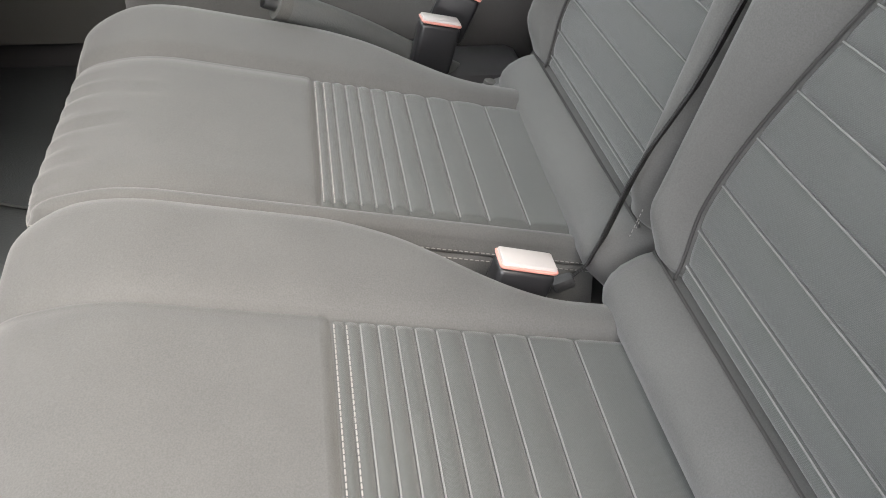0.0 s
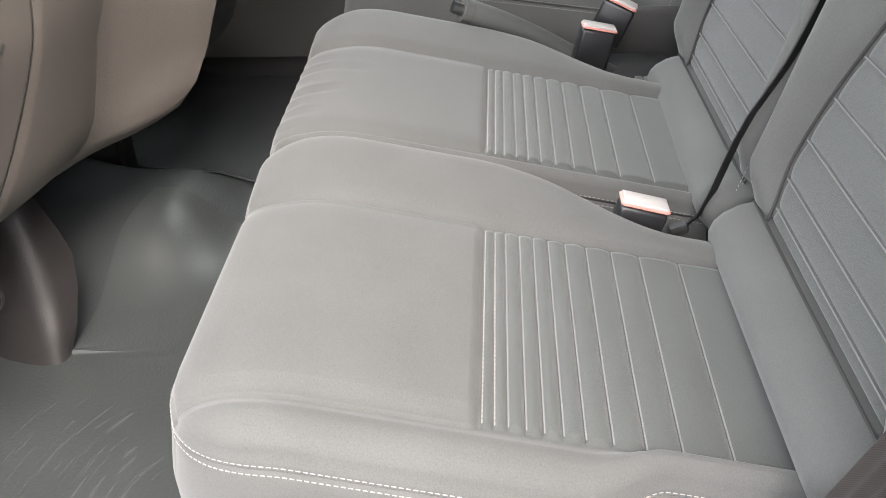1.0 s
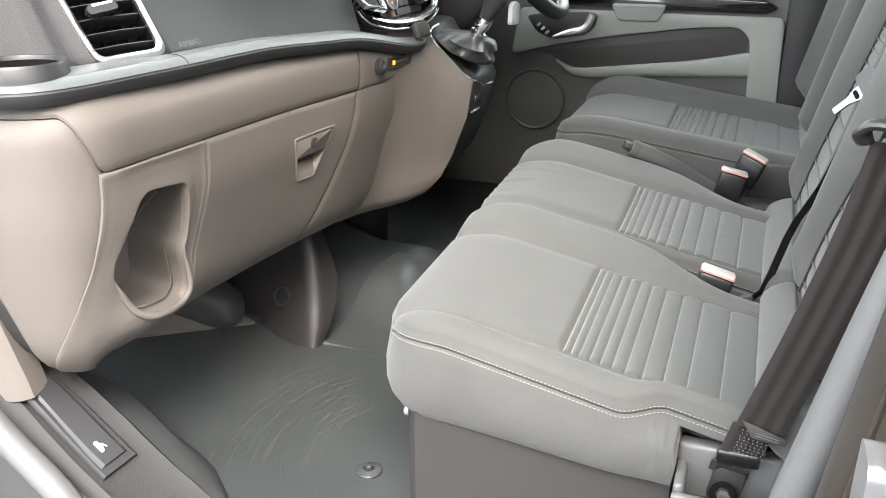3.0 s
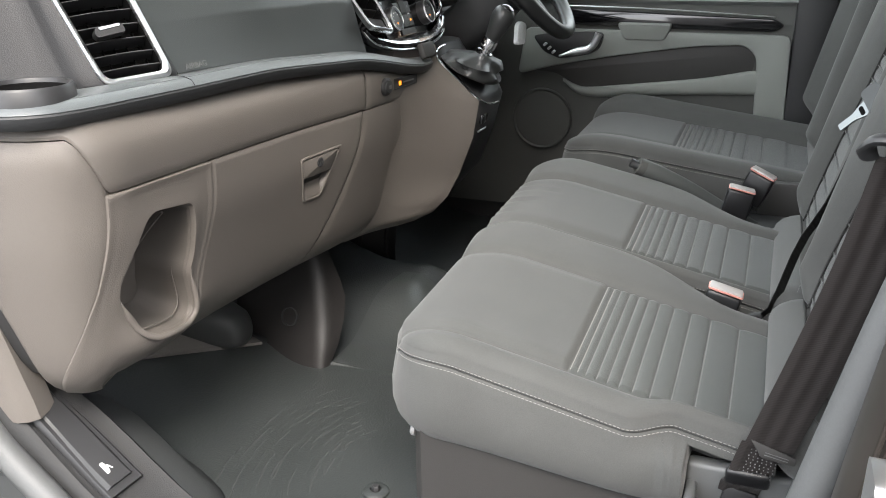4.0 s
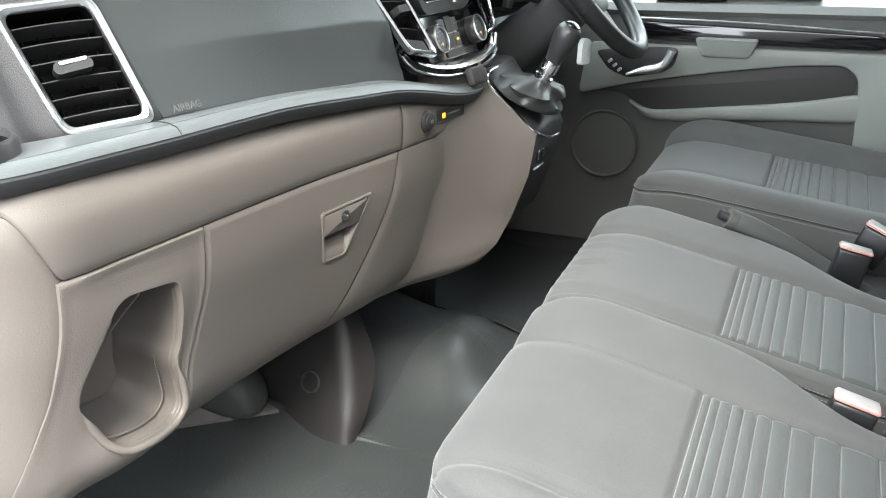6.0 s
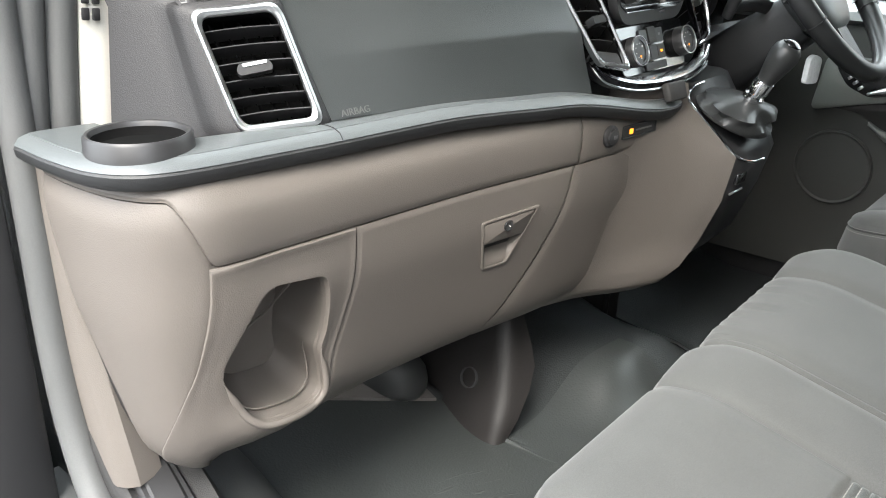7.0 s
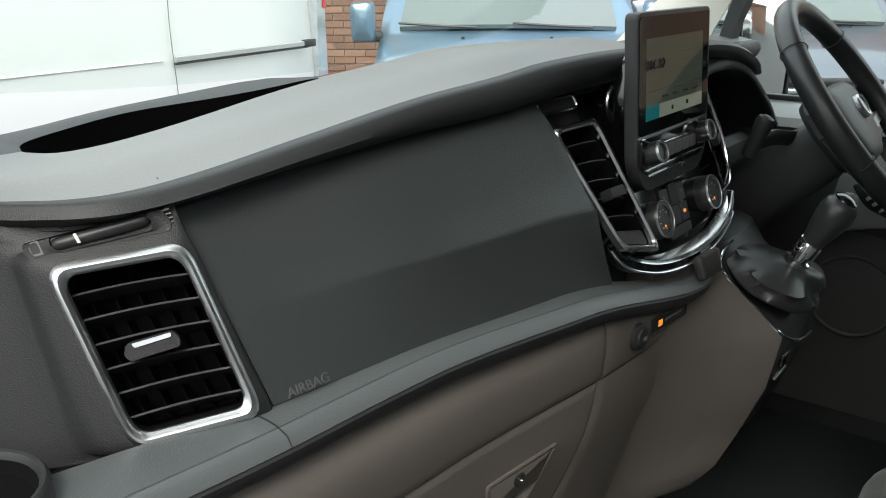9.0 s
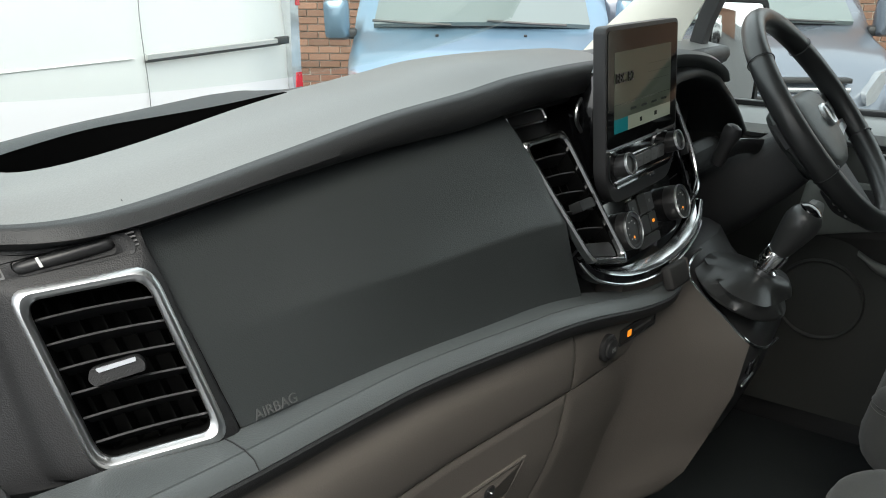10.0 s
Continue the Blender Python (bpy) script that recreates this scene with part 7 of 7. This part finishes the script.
anchor = thing("belt_anchor", (0.22, -0.22, 0.47), "grey plastic belt anchor cover beside the seat", "belt anchor")
shape("anchor_cover", join(box(0.240, 0.262, -0.300, -0.159, 0.40, 0.508, 0.006, 3), box(0.190, 0.246, -0.172, -0.160, 0.40, 0.486, 0.005, 3)), ANCHOR, anchor)
shape("anchor_rim", box(0.180, 0.191, -0.290, -0.159, 0.40, 0.478, 0.004, 3), ANCHOR, anchor)
shape("anchor_tray", box(0.186, 0.245, -0.31, -0.168, 0.40, 0.442, 0.003), BLACK, anchor)
side_rows = [[Vector((x, y, z)) for x, y in ((0.195, y_), (0.262, y_ - 0.006), (0.262, -0.36), (0.195, -0.36))] for y_, z in ((-0.258, 0.40), (-0.259, 0.47), (-0.268, 0.520), (-0.276, 0.532), (-0.290, 0.536))]
shape("anchor_side", loft(side_rows), ANCHOR, anchor)
shape("anchor_plate", moved(rbox(0.010, 0.036, 0.045, 0.004, 2), pose(0.236, -0.216, 0.468, 8, 0, 0)), DARK, anchor)
shape("anchor_bolt", lathe([(0.001, 0), (0.009, 0.0), (0.009, 0.005), (0.007, 0.008), (0.001, 0.008)], place((0.222, -0.214, 0.462), (0, -1, 0), (0.5, 0, 1)), 6), BLACK, anchor)
shape("anchor_washer", lathe([(0.001, -0.003), (0.015, -0.003), (0.015, 0.0), (0.0135, 0.0015), (0.001, 0.0015)], place((0.222, -0.214, 0.462), (0, -1, 0), (0.5, 0, 1)), 20), VOID, anchor)


def buckle(o, yaw, lean, label):
    b = thing("belt_buckle", o, label, "belt buckle", "belt buckles")
    m = pose(*o, lean, 0, yaw)
    shape("housing", moved(join(rbox(0.026, 0.050, 0.062, 0.005, 3, Matrix.Translation((0, 0, -0.034)))), m), BUCKLE, b)
    shape("rim", moved(loft([[Vector((p.x, p.y, z)) for p in q_] for q_, z in ((roundpoly([(-0.013, -0.025), (0.013, -0.025), (0.013, 0.025), (-0.013, 0.025)], 0.004, 3), -0.0018), (roundpoly([(-0.0135, -0.0255), (0.0135, -0.0255), (0.0135, 0.0255), (-0.0135, 0.0255)], 0.004, 3), 0.0), (roundpoly([(-0.012, -0.024), (0.012, -0.024), (0.012, 0.024), (-0.012, 0.024)], 0.004, 3), 0.001))]), m), REDBTN, b)
    shape("press_button", moved(rbox(0.0238, 0.0475, 0.006, 0.002, 2, Matrix.Translation((0.0, 0, 0.0008))), m), IVORY, b, "pale press button with a red rim")
    shape("stem", moved(rbox(0.010, 0.03, 0.07, 0.003, 1, Matrix.Translation((0, 0, -0.095))), m), DARK, b)
    return b


buckle((0.578, -0.172, 0.588), 0, 14, "black belt buckle with a red-rimmed button, between the places")
buckle((1.030, -0.170, 0.617), 4, 12, "black belt buckle with a red-rimmed button beside the middle place")
buckle((1.072, -0.205, 0.640), -14, 22, "black belt buckle with a red-rimmed button beside the driver seat")

belt2 = thing("seat_belt", (0.6, -0.3, 0.55), "dark middle seat belt lying along the backrest", "seat belt")
pm = spline([(0.606, -0.212, 0.535), (0.600, -0.228, 0.557), (0.590, -0.255, 0.665), (0.585, -0.283, 0.73), (0.578, -0.306, 0.812), (0.570, -0.330, 0.880), (0.562, -0.352, 0.95), (0.55, -0.41, 1.16)], 0.03)
strap([p + Vector((0.006, -0.008, 0)) for p in pm], [(0.74, -0.66, -0.12)] * len(pm), 0.018, "webbing", belt2, "", BLACKWEB)
shape("foot_clip", moved(rbox(0.012, 0.020, 0.012, 0.003, 2), pose(0.606, -0.216, 0.540, -20, 0, 0)), BLACK, belt2, "black clip at the foot of the strap")
to_t = place((0.561, -0.322, 0.872), (0.75, 0.35, 0.55), (-0.22, -0.65, 0.73))
tn = shape("belt_tongue", prism(roundpoly([(-0.005, -0.052), (0.005, -0.052), (0.005, -0.030), (0.010, -0.016), (0.012, 0.004), (-0.012, 0.004), (-0.010, -0.016), (-0.005, -0.030)], 0.002, 3), -0.0014, 0.0014, 0.0004, to_t), STEEL, belt2, "chrome belt tongue")
shape("tongue_grip", prism(roundpoly([(-0.020, -0.008), (0.020, -0.008), (0.022, 0.012), (0.014, 0.018), (-0.014, 0.018), (-0.022, 0.012)], 0.006, 4), -0.007, 0.007, 0.003, to_t), DARK, tn, "black plastic grip of the tongue")
shape("tongue_slot", prism(roundpoly([(-0.007, -0.020), (0.007, -0.020), (0.007, -0.014), (-0.007, -0.014)], 0.003, 3), -0.0018, 0.0018, 0.0002, to_t), VOID, tn)


# latch striker on the door post
strk = thing("door_striker", (-0.15, -0.29, 0.745), "bright steel door striker bolted to the post", "striker")
kto3 = place((-0.153, -0.290, 0.748), (1, 0, 0), (0, 0, 1))
shape("plate", prism(roundpoly([(-0.020, -0.036), (0.020, -0.036), (0.020, 0.034), (-0.020, 0.034)], 0.008, 4), -0.012, 0.004, 0.0015, kto3), CHROME, strk)
shape("loop", tube(spline([kto3(-0.012, -0.014, 0.003), kto3(-0.012, -0.014, 0.022), kto3(-0.006, -0.014, 0.030), kto3(0.006, -0.014, 0.030), kto3(0.012, -0.014, 0.022), kto3(0.012, -0.014, 0.003)], 0.004), 0.0042, 10, up=(0, 0, 1)), BRIGHT, strk)
for v_ in (-0.026, 0.020):
    shape("bolt", lathe([(0.001, 0.003), (0.007, 0.003), (0.007, 0.007), (0.005, 0.009), (0.001, 0.009)], lambda a, b, c, v_=v_: kto3(a, b + v_, c), 16), BRIGHT, strk)

# hinge bracket between the seats
hinge = thing("seat_bracket", (0.97, -0.24, 0.53), "grey folding bracket at the foot of the backrest", "bracket")
shape("bracket_body", sweep(spline([(0.985, -0.190, 0.530), (0.975, -0.215, 0.548), (0.972, -0.245, 0.560), (0.970, -0.278, 0.568)], 0.01), [(-0.012, -0.006), (0.012, -0.006), (0.014, 0.0), (0.010, 0.005), (-0.010, 0.005), (-0.014, 0.0)], up=(0.1, 0.4, 0.9)), ANCHOR, hinge)
shape("pivot", lathe([(0.001, 0), (0.009, 0), (0.009, 0.004), (0.006, 0.006), (0.001, 0.006)], place((0.975, -0.225, 0.556), (1, 0, 0), (0, 1, 0.3)), 16), DOORLOW, hinge)


# ---- outside: ground, vans, brick wall ----
GROUND = -0.42
tarmac = material("weathered_tarmac", (0.055, 0.055, 0.056), 0.85, 0, 0.5, 0.012, 0.4, 1.5, 0.6, 0.01)
gr = shape("ground", grid_sheet(-300, 300, 30, -300, 300, 30, lambda x, y: GROUND, 0.2), tarmac)
tagged(gr, "grey tarmac yard", "ground", kind="structure")

GLASSV = material("van_window_glass", (0.15, 0.18, 0.175), 0.05, 0, 0, 0.01, 0.15, 0.5, coat=0.5)
RAILGREY = material("pale_rail_metal", (0.45, 0.45, 0.44), 0.4, 0, 0.1, 0.01, 0.2, 0.2)
TYRE = material("tyre_rubber", (0.02, 0.02, 0.02), 0.8)
LENSM = material("headlamp_lens", (0.5, 0.52, 0.54), 0.1, 0.4, 0, 0.01, 0.5, 0.05, coat=1.0)
REDLENS = material("red_tail_lamp", (0.55, 0.02, 0.03), 0.15, 0, 0, 0.01, 0.3, 0.05, coat=1.0)


def van(name, mid, heading, paint, label, door_side=0):
    """A panel van. mid: the middle of its windscreen's foot on the plan; heading: its forward direction, in degrees from x."""
    v = thing(name, (mid[0], mid[1], GROUND), label, "van")
    M = Matrix.Translation((mid[0], mid[1], GROUND)) @ Matrix.Rotation(radians(heading), 4, "Z")

    def P(vf):
        return moved(vf, M)
    # forward x; the windscreen foot is x = 0
    secs = [(-4.02, 0.45, 1.92, 0.86), (-3.98, 0.40, 1.95, 0.91), (-3.4, 0.30, 1.97, 0.965), (-2.0, 0.28, 1.98, 0.985), (-1.0, 0.28, 1.96, 0.985), (-0.80, 0.28, 1.90, 0.98), (-0.5, 0.28, 1.66, 0.97), (-0.15, 0.28, 1.34, 0.965), (0.0, 0.28, 1.20, 0.96), (0.12, 0.28, 1.165, 0.955),
            (0.45, 0.28, 1.08, 0.94), (0.68, 0.26, 0.98, 0.89), (0.80, 0.26, 0.86, 0.82), (0.86, 0.30, 0.72, 0.74), (0.88, 0.36, 0.60, 0.68)]
    rows = []
    for x, zb, zt, w in secs:
        r = []
        tum = 0.10 if zt > 1.5 else 0.03 + 0.07 * max(0, (zt - 1.2) / 0.3)
        for k in range(15):
            t = k / 14
            z = zb + (zt - zb) * t
            hw = w * (1 - 0.03 * (1 - min(1, t * 5))) - tum * max(0, (z - 1.05) / 0.9) ** 1.3
            rr = 0.10
            d = zt - z
            if d < rr:
                hw -= rr - math.sqrt(max(0, rr * rr - (rr - d) ** 2))
            r.append(Vector((x, hw, z)))
        cap_ = [Vector((x, r[-1].y * s, zt + 0.012 * (1 - s * s))) for s in (0.6, 0.2, -0.2, -0.6)]
        rows.append(r + cap_ + [Vector((p.x, -p.y, p.z)) for p in reversed(r)])
    shape("body", P(loft(rows)), paint, v, smooth=50)
    # windscreen, lying on the sloped face
    ws_rows = []
    for t in [k / 10 for k in range(11)]:
        x = 0.015 - 0.775 * t
        z = 1.215 + 0.675 * t
        hw = 0.80 - 0.09 * t
        ws_rows.append([Vector((x + 0.05 * (1 - (s * s)), hw * s, z + 0.02 + 0.02 * (1 - s * s))) for s in [-1 + 0.2 * k for k in range(11)]])
    shape("windscreen", P(slab(ws_rows, lambda p, i, j: p + Vector((-0.02, 0, -0.03)))), GLASSV, v, "pale reflecting windscreen")
    for sy in (1, -1):
        shape("wiper", P(tube(spline([(0.10, 0.42 * sy + 0.2, 1.235), (0.085, 0.42 * sy - 0.05, 1.245), (0.075, 0.42 * sy - 0.38, 1.265)], 0.1), 0.011, 6)), DARK, v)
        hl = roundpoly([(0.60, 0.70), (0.86, 0.80), (0.90, 0.98), (0.70, 0.93), (0.58, 0.80)], 0.03, 3)
        shape("headlamp", P(([Vector((0.58 + (0.88 - 0.58) * (0.98 - abs(p.x)) / 0.4 + c + 0.02, sy * p.x, p.y)) for c in (-0.12, 0.03) for p in hl], loft([[0] * len(hl)] * 2)[1])), LENSM, v, "clear headlamp")
        mo_ = roundpoly([(-0.09, -0.16), (0.09, -0.16), (0.10, 0.13), (-0.08, 0.14)], 0.04, 4)
        mv = shape("door_mirror", P(loft([[Vector((c, sy * (1.075 + p.x * k), 1.28 + p.y * k)) for p in mo_] for k, c in ((0.9, -0.10), (1.0, -0.06), (1.02, 0.0), (0.9, 0.06), (0.5, 0.09))])), paint, v)
        shape("mirror_foot", P(box(-0.12, 0.0, min(sy * 0.93, sy * 1.12), max(sy * 0.93, sy * 1.12), 1.12, 1.20, 0.03)), DARK, v)
        for wx in (0.38, -2.55):
            wh = shape("wheel", P(lathe([(0.001, -0.1), (0.27, -0.1), (0.335, -0.08), (0.335, 0.08), (0.27, 0.1), (0.22, 0.08), (0.001, 0.07)], place((wx, sy * 0.86, 0.335), (sy, 0, 0), (0, 0, 1)), 28)), TYRE, v)
        if sy == door_side:
            shape("slide_rail", P(([Vector(q_) for q_ in ((-3.83, sy * 0.985, 1.180), (-2.62, sy * 0.988, 1.180), (-2.62, sy * 0.988, 1.212), (-3.83, sy * 0.985, 1.212), (-3.83, sy * 1.0, 1.184), (-2.62, sy * 1.002, 1.184), (-2.62, sy * 1.002, 1.208), (-3.83, sy * 1.0, 1.208))], [(0, 1, 5, 4), (1, 2, 6, 5), (2, 3, 7, 6), (3, 0, 4, 7), (4, 5, 6, 7), (3, 2, 1, 0)])), RAILGREY, v, "pale grey sliding door rail")
            shape("rail_gap", P(box(-3.77, -2.62, min(sy * 0.975, sy * 0.998), max(sy * 0.975, sy * 0.998), 1.168, 1.180, 0.003)), DARK, v)
            shape("rail_cap", P(box(-3.85, -3.73, min(sy * 0.97, sy * 1.008), max(sy * 0.97, sy * 1.008), 1.172, 1.220, 0.01)), DARK, v)
            for sx_ in (-2.61, -0.95):
                shape("door_gap", P(tube(spline([(sx_, sy * 0.975, 0.5), (sx_ - 0.01, sy * 0.988, 1.0), (sx_ - 0.02, sy * 0.965, 1.4), (sx_ - 0.10, sy * 0.915, 1.8)], 0.1), 0.0025, 5)), GREYTRIM, v)
            shape("door_handle", P(box(-1.22, -0.98, min(sy * 0.97, sy * 1.015), max(sy * 0.97, sy * 1.015), 1.08, 1.12, 0.015)), DARK, v)
            shape("swage_line", P(tube([(-2.55, sy * 0.974, 1.195), (-1.7, sy * 0.978, 1.205), (-0.9, sy * 0.976, 1.215)], 0.004, 6)), paint, v)
            shape("wheel_arch", P(tube(spline([(-2.97, sy * 0.985, 0.35), (-2.88, sy * 0.99, 0.62), (-2.55, sy * 0.99, 0.76), (-2.22, sy * 0.99, 0.62), (-2.13, sy * 0.985, 0.35)], 0.06), 0.03, 6)), DARK, v)
        tl = roundpoly([(-4.035, 0.70), (-3.945, 0.70), (-3.93, 1.0), (-3.955, 1.75), (-4.03, 1.75)], 0.02, 3)
        tlm = shape("tail_lamp", P(([Vector((p.x, sy * y_, p.y)) for y_ in (0.80, 0.955) for p in tl], loft([[0] * len(tl)] * 2)[1])), LENSM, v, "tall tail lamp")
        shape("tail_lamp_red", P(([Vector((-4.035 + 0.06 * (p.x + 4.035) / 0.1 * 1.3, sy * y_, 0.70 + (p.y - 0.70) * 0.26)) for y_ in (0.80, 0.962) for p in tl], loft([[0] * len(tl)] * 2)[1])), REDLENS, tlm)
        shape("tail_lamp_red", P(([Vector((-4.04 + 0.03 * (p.x + 4.035) / 0.1 * 1.3, sy * y_, 1.40 + (p.y - 0.70) * 0.3)) for y_ in (0.80, 0.962) for p in tl], loft([[0] * len(tl)] * 2)[1])), REDLENS, tlm)
    for k in range(5):
        shape("grille_bar", P(box(0.80 - 0.02 * k + (0.04 if k < 3 else 0.05), 0.875 - 0.004 * (4 - k), -0.5, 0.5, 0.60 + 0.065 * k, 0.635 + 0.065 * k, 0.008)), CHROME if k in (1, 3) else DARK, v)
    shape("bumper", P(loft([[Vector((x, y, z)) for x, z in ((0.6 + b_, 0.26), (0.90 + b_, 0.28), (0.93 + b_, 0.42), (0.88 + b_, 0.56), (0.6 + b_, 0.58))] for y, b_ in ((-0.88, -0.22), (-0.7, -0.06), (-0.35, 0.0), (0.35, 0.0), (0.7, -0.06), (0.88, -0.22))])), DARK, v)
    for yb in (-0.32, 0.32):
        shape("washer_jet", P(box(0.16, 0.19, yb - 0.012, yb + 0.012, 1.158, 1.175, 0.004)), DARK, v)
    return v


WHITEP = material("white_van_paint", (0.82, 0.82, 0.80), 0.5, 0, 0, 0.01, 0.06, 1.0, coat=0.12)
BLUEP = material("pale_blue_metallic_paint", (0.15, 0.245, 0.33), 0.32, 0.35, 0.05, 0.002, 0.06, 0.8, coat=0.8)
NAVYP = material("silver_blue_metallic_paint", (0.15, 0.17, 0.205), 0.28, 0.4, 0.05, 0.002, 0.06, 0.8, coat=0.8)
hw_ = Vector((-0.986, -0.16))
rear_ = Vector((4.07, 4.20))
side_ = Vector((hw_.y, -hw_.x))
mid_w = rear_ + hw_ * 4.02 + side_ * 0.95
van("white_van", (mid_w.x, mid_w.y), math.degrees(math.atan2(hw_.y, hw_.x)), WHITEP, "white panel van parked side on in the yard", 1)
van("blue_van", (5.38, 3.60), math.degrees(math.atan2(-0.545, -0.84)), BLUEP, "pale metallic blue panel van facing the cab")
van("blue_grey_van", (7.0, 2.11), math.degrees(math.atan2(-0.540, -0.8415)), NAVYP, "dark blue-grey panel van facing the cab")
van("white_van", (4.3, -9.0), 75, WHITEP, "white panel van parked further down the yard")

# brick building behind the vans
BRICK = material("red_brown_brick", (0.27, 0.150, 0.100), 0.85, 0, 0.35, 0.01, 0.3, 0.08, 0.5, 0.006, spread=0.5)
MORTAR = material("pale_mortar", (0.42, 0.39, 0.34), 0.9, 0, 0.4, 0.008, 0.2, 0.2, 0.5, 0.006)
wallb = thing("brick_building", (7.2, 5.6, GROUND), "red-brown brick building wall behind the vans", "building")
bd = Vector((0.545, -0.84, 0)).normalized()
bo = Vector((6.75, 6.4, 0))
bto2 = place((bo.x, bo.y, GROUND), (bd.x, bd.y, 0), (0, 0, 1))
shape("wall", ([bto2(a, b, c) for a in (-9, 16) for b in (0, 4.2) for c in (-0.25, -0.012)], [(0, 1, 3, 2), (4, 6, 7, 5), (0, 4, 5, 1), (2, 3, 7, 6), (0, 2, 6, 4), (1, 5, 7, 3)]), MORTAR, wallb)
bm_ = bpy.data.meshes.new("brick")
vb, fb = rbox(0.215, 0.065, 0.02, 0.004, 1)
bm_.from_pydata([tuple(bto2(p.x, p.y, p.z) - bto2(0, 0, 0)) for p in vb], [], fb)
bm_.materials.append(BRICK)
restb = []
for row in range(55):
    for col in range(-38, 68):
        a = col * 0.225 + (0.1125 if row % 2 else 0)
        b = 0.04 + row * 0.075
        if 0.6 < b < 2.0 and -0.75 < a < 2.1:
            ob = new("brick", bm_)
            ob.parent = wallb
            ob.location = bto2(a, b, -0.002 + 0.003 * random.random()) - Vector(wallb.location)
        elif -2 < a < 14:
            restb.append(bto2(a, b, -0.004))
if restb:
    e1 = bto2(1, 0, 0) - bto2(0, 0, 0)
    VV, FF = [], []
    for c in restb:
        o = len(VV)
        for dx, dz, dn in ((-0.1075, -0.0325, -0.01), (0.1075, -0.0325, -0.01), (0.1075, 0.0325, -0.01), (-0.1075, 0.0325, -0.01), (-0.104, -0.029, 0.006), (0.104, -0.029, 0.006), (0.104, 0.029, 0.006), (-0.104, 0.029, 0.006)):
            VV.append(c + e1 * dx + Vector((0, 0, dz)) + (bto2(0, 0, 1) - bto2(0, 0, 0)) * dn)
        FF += [(o, o + 1, o + 5, o + 4), (o + 1, o + 2, o + 6, o + 5), (o + 2, o + 3, o + 7, o + 6), (o + 3, o, o + 4, o + 7), (o + 4, o + 5, o + 6, o + 7)]
    rb = shape("brickwork", (VV, FF), BRICK, wallb, smooth=0)
    tagged(rb, kind="stuff")

# things seen in the door mirror: a house and a shrub down the yard
house = thing("house", (7.5, -16, GROUND), "brick house with a brown tiled gable roof", "house")
shape("wall", box(4.5, 11.5, -22, -15, GROUND, 2.4, 0.02), BRICK, house)
shape("roof", loft([[Vector((x, y, z)) for x, z in ((4.1, 2.3), (8.0, 5.4), (11.9, 2.3))] for y in (-14.7, -22.3)]), material("brown_roof_tile", (0.17, 0.09, 0.06), 0.85, 0, 0.4, 0.05, 0.3, 0.4), house)
shrub = thing("shrub", (4.6, -13.2, GROUND), "leafy yellow-green shrub in front of the house", "shrub")
LEAF = material("leaf_green", (0.10, 0.14, 0.03), 0.6, 0, 0.3, 0.05, 0.5, 0.5)
lv = []
for k in range(900):
    d = Vector((random.gauss(0, 0.7), random.gauss(0, 0.6), random.gauss(0, 0.55)))
    c = Vector((4.6, -13.2, GROUND + 2.0)) + d
    s_ = 0.06 + 0.05 * random.random()
    m_ = Matrix.Translation(c) @ Euler((random.random() * 6, random.random() * 6, random.random() * 6)).to_matrix().to_4x4()
    lv.append(([m_ @ Vector(q_) for q_ in ((-s_, 0, 0), (0, -s_ * 0.5, 0.01), (s_, 0, 0), (0, s_ * 0.5, 0.01))], [(0, 1, 2, 3)]))
lvo = shape("leaves", join(*lv), LEAF, shrub, smooth=0)
tagged(lvo, kind="stuff")
shape("trunk", tube(spline([(4.6, -13.2, GROUND), (4.62, -13.18, GROUND + 0.9), (4.57, -13.22, GROUND + 1.8)], 0.2), 0.07, 8), material("bark", (0.12, 0.09, 0.06), 0.9), shrub)

# mirrored sticker along the foot of the windscreen: plain bars
sticker = thing("windscreen_sticker", (0.77, 0.99, 1.07), "grey lettering bars along the foot of the windscreen", "sticker")
kto2 = place((0.768, 0.985, 1.062), (1, 0.02, 0.03), (0, -0.5, 0.87))
bar_x = -0.066
for word in (3, 4, 8):
    for k in range(word):
        w_ = 0.0062 + 0.0012 * ((k * 7 + word) % 3)
        shape("text_bar", prism(roundpoly([(bar_x, -0.0052), (bar_x + w_, -0.0052), (bar_x + w_, 0.0052), (bar_x, 0.0052)], 0.0008, 1), 0.0, 0.0006, 0.0001, kto2), GREYTRIM, sticker)
        bar_x += w_ + 0.0016
    bar_x += 0.005
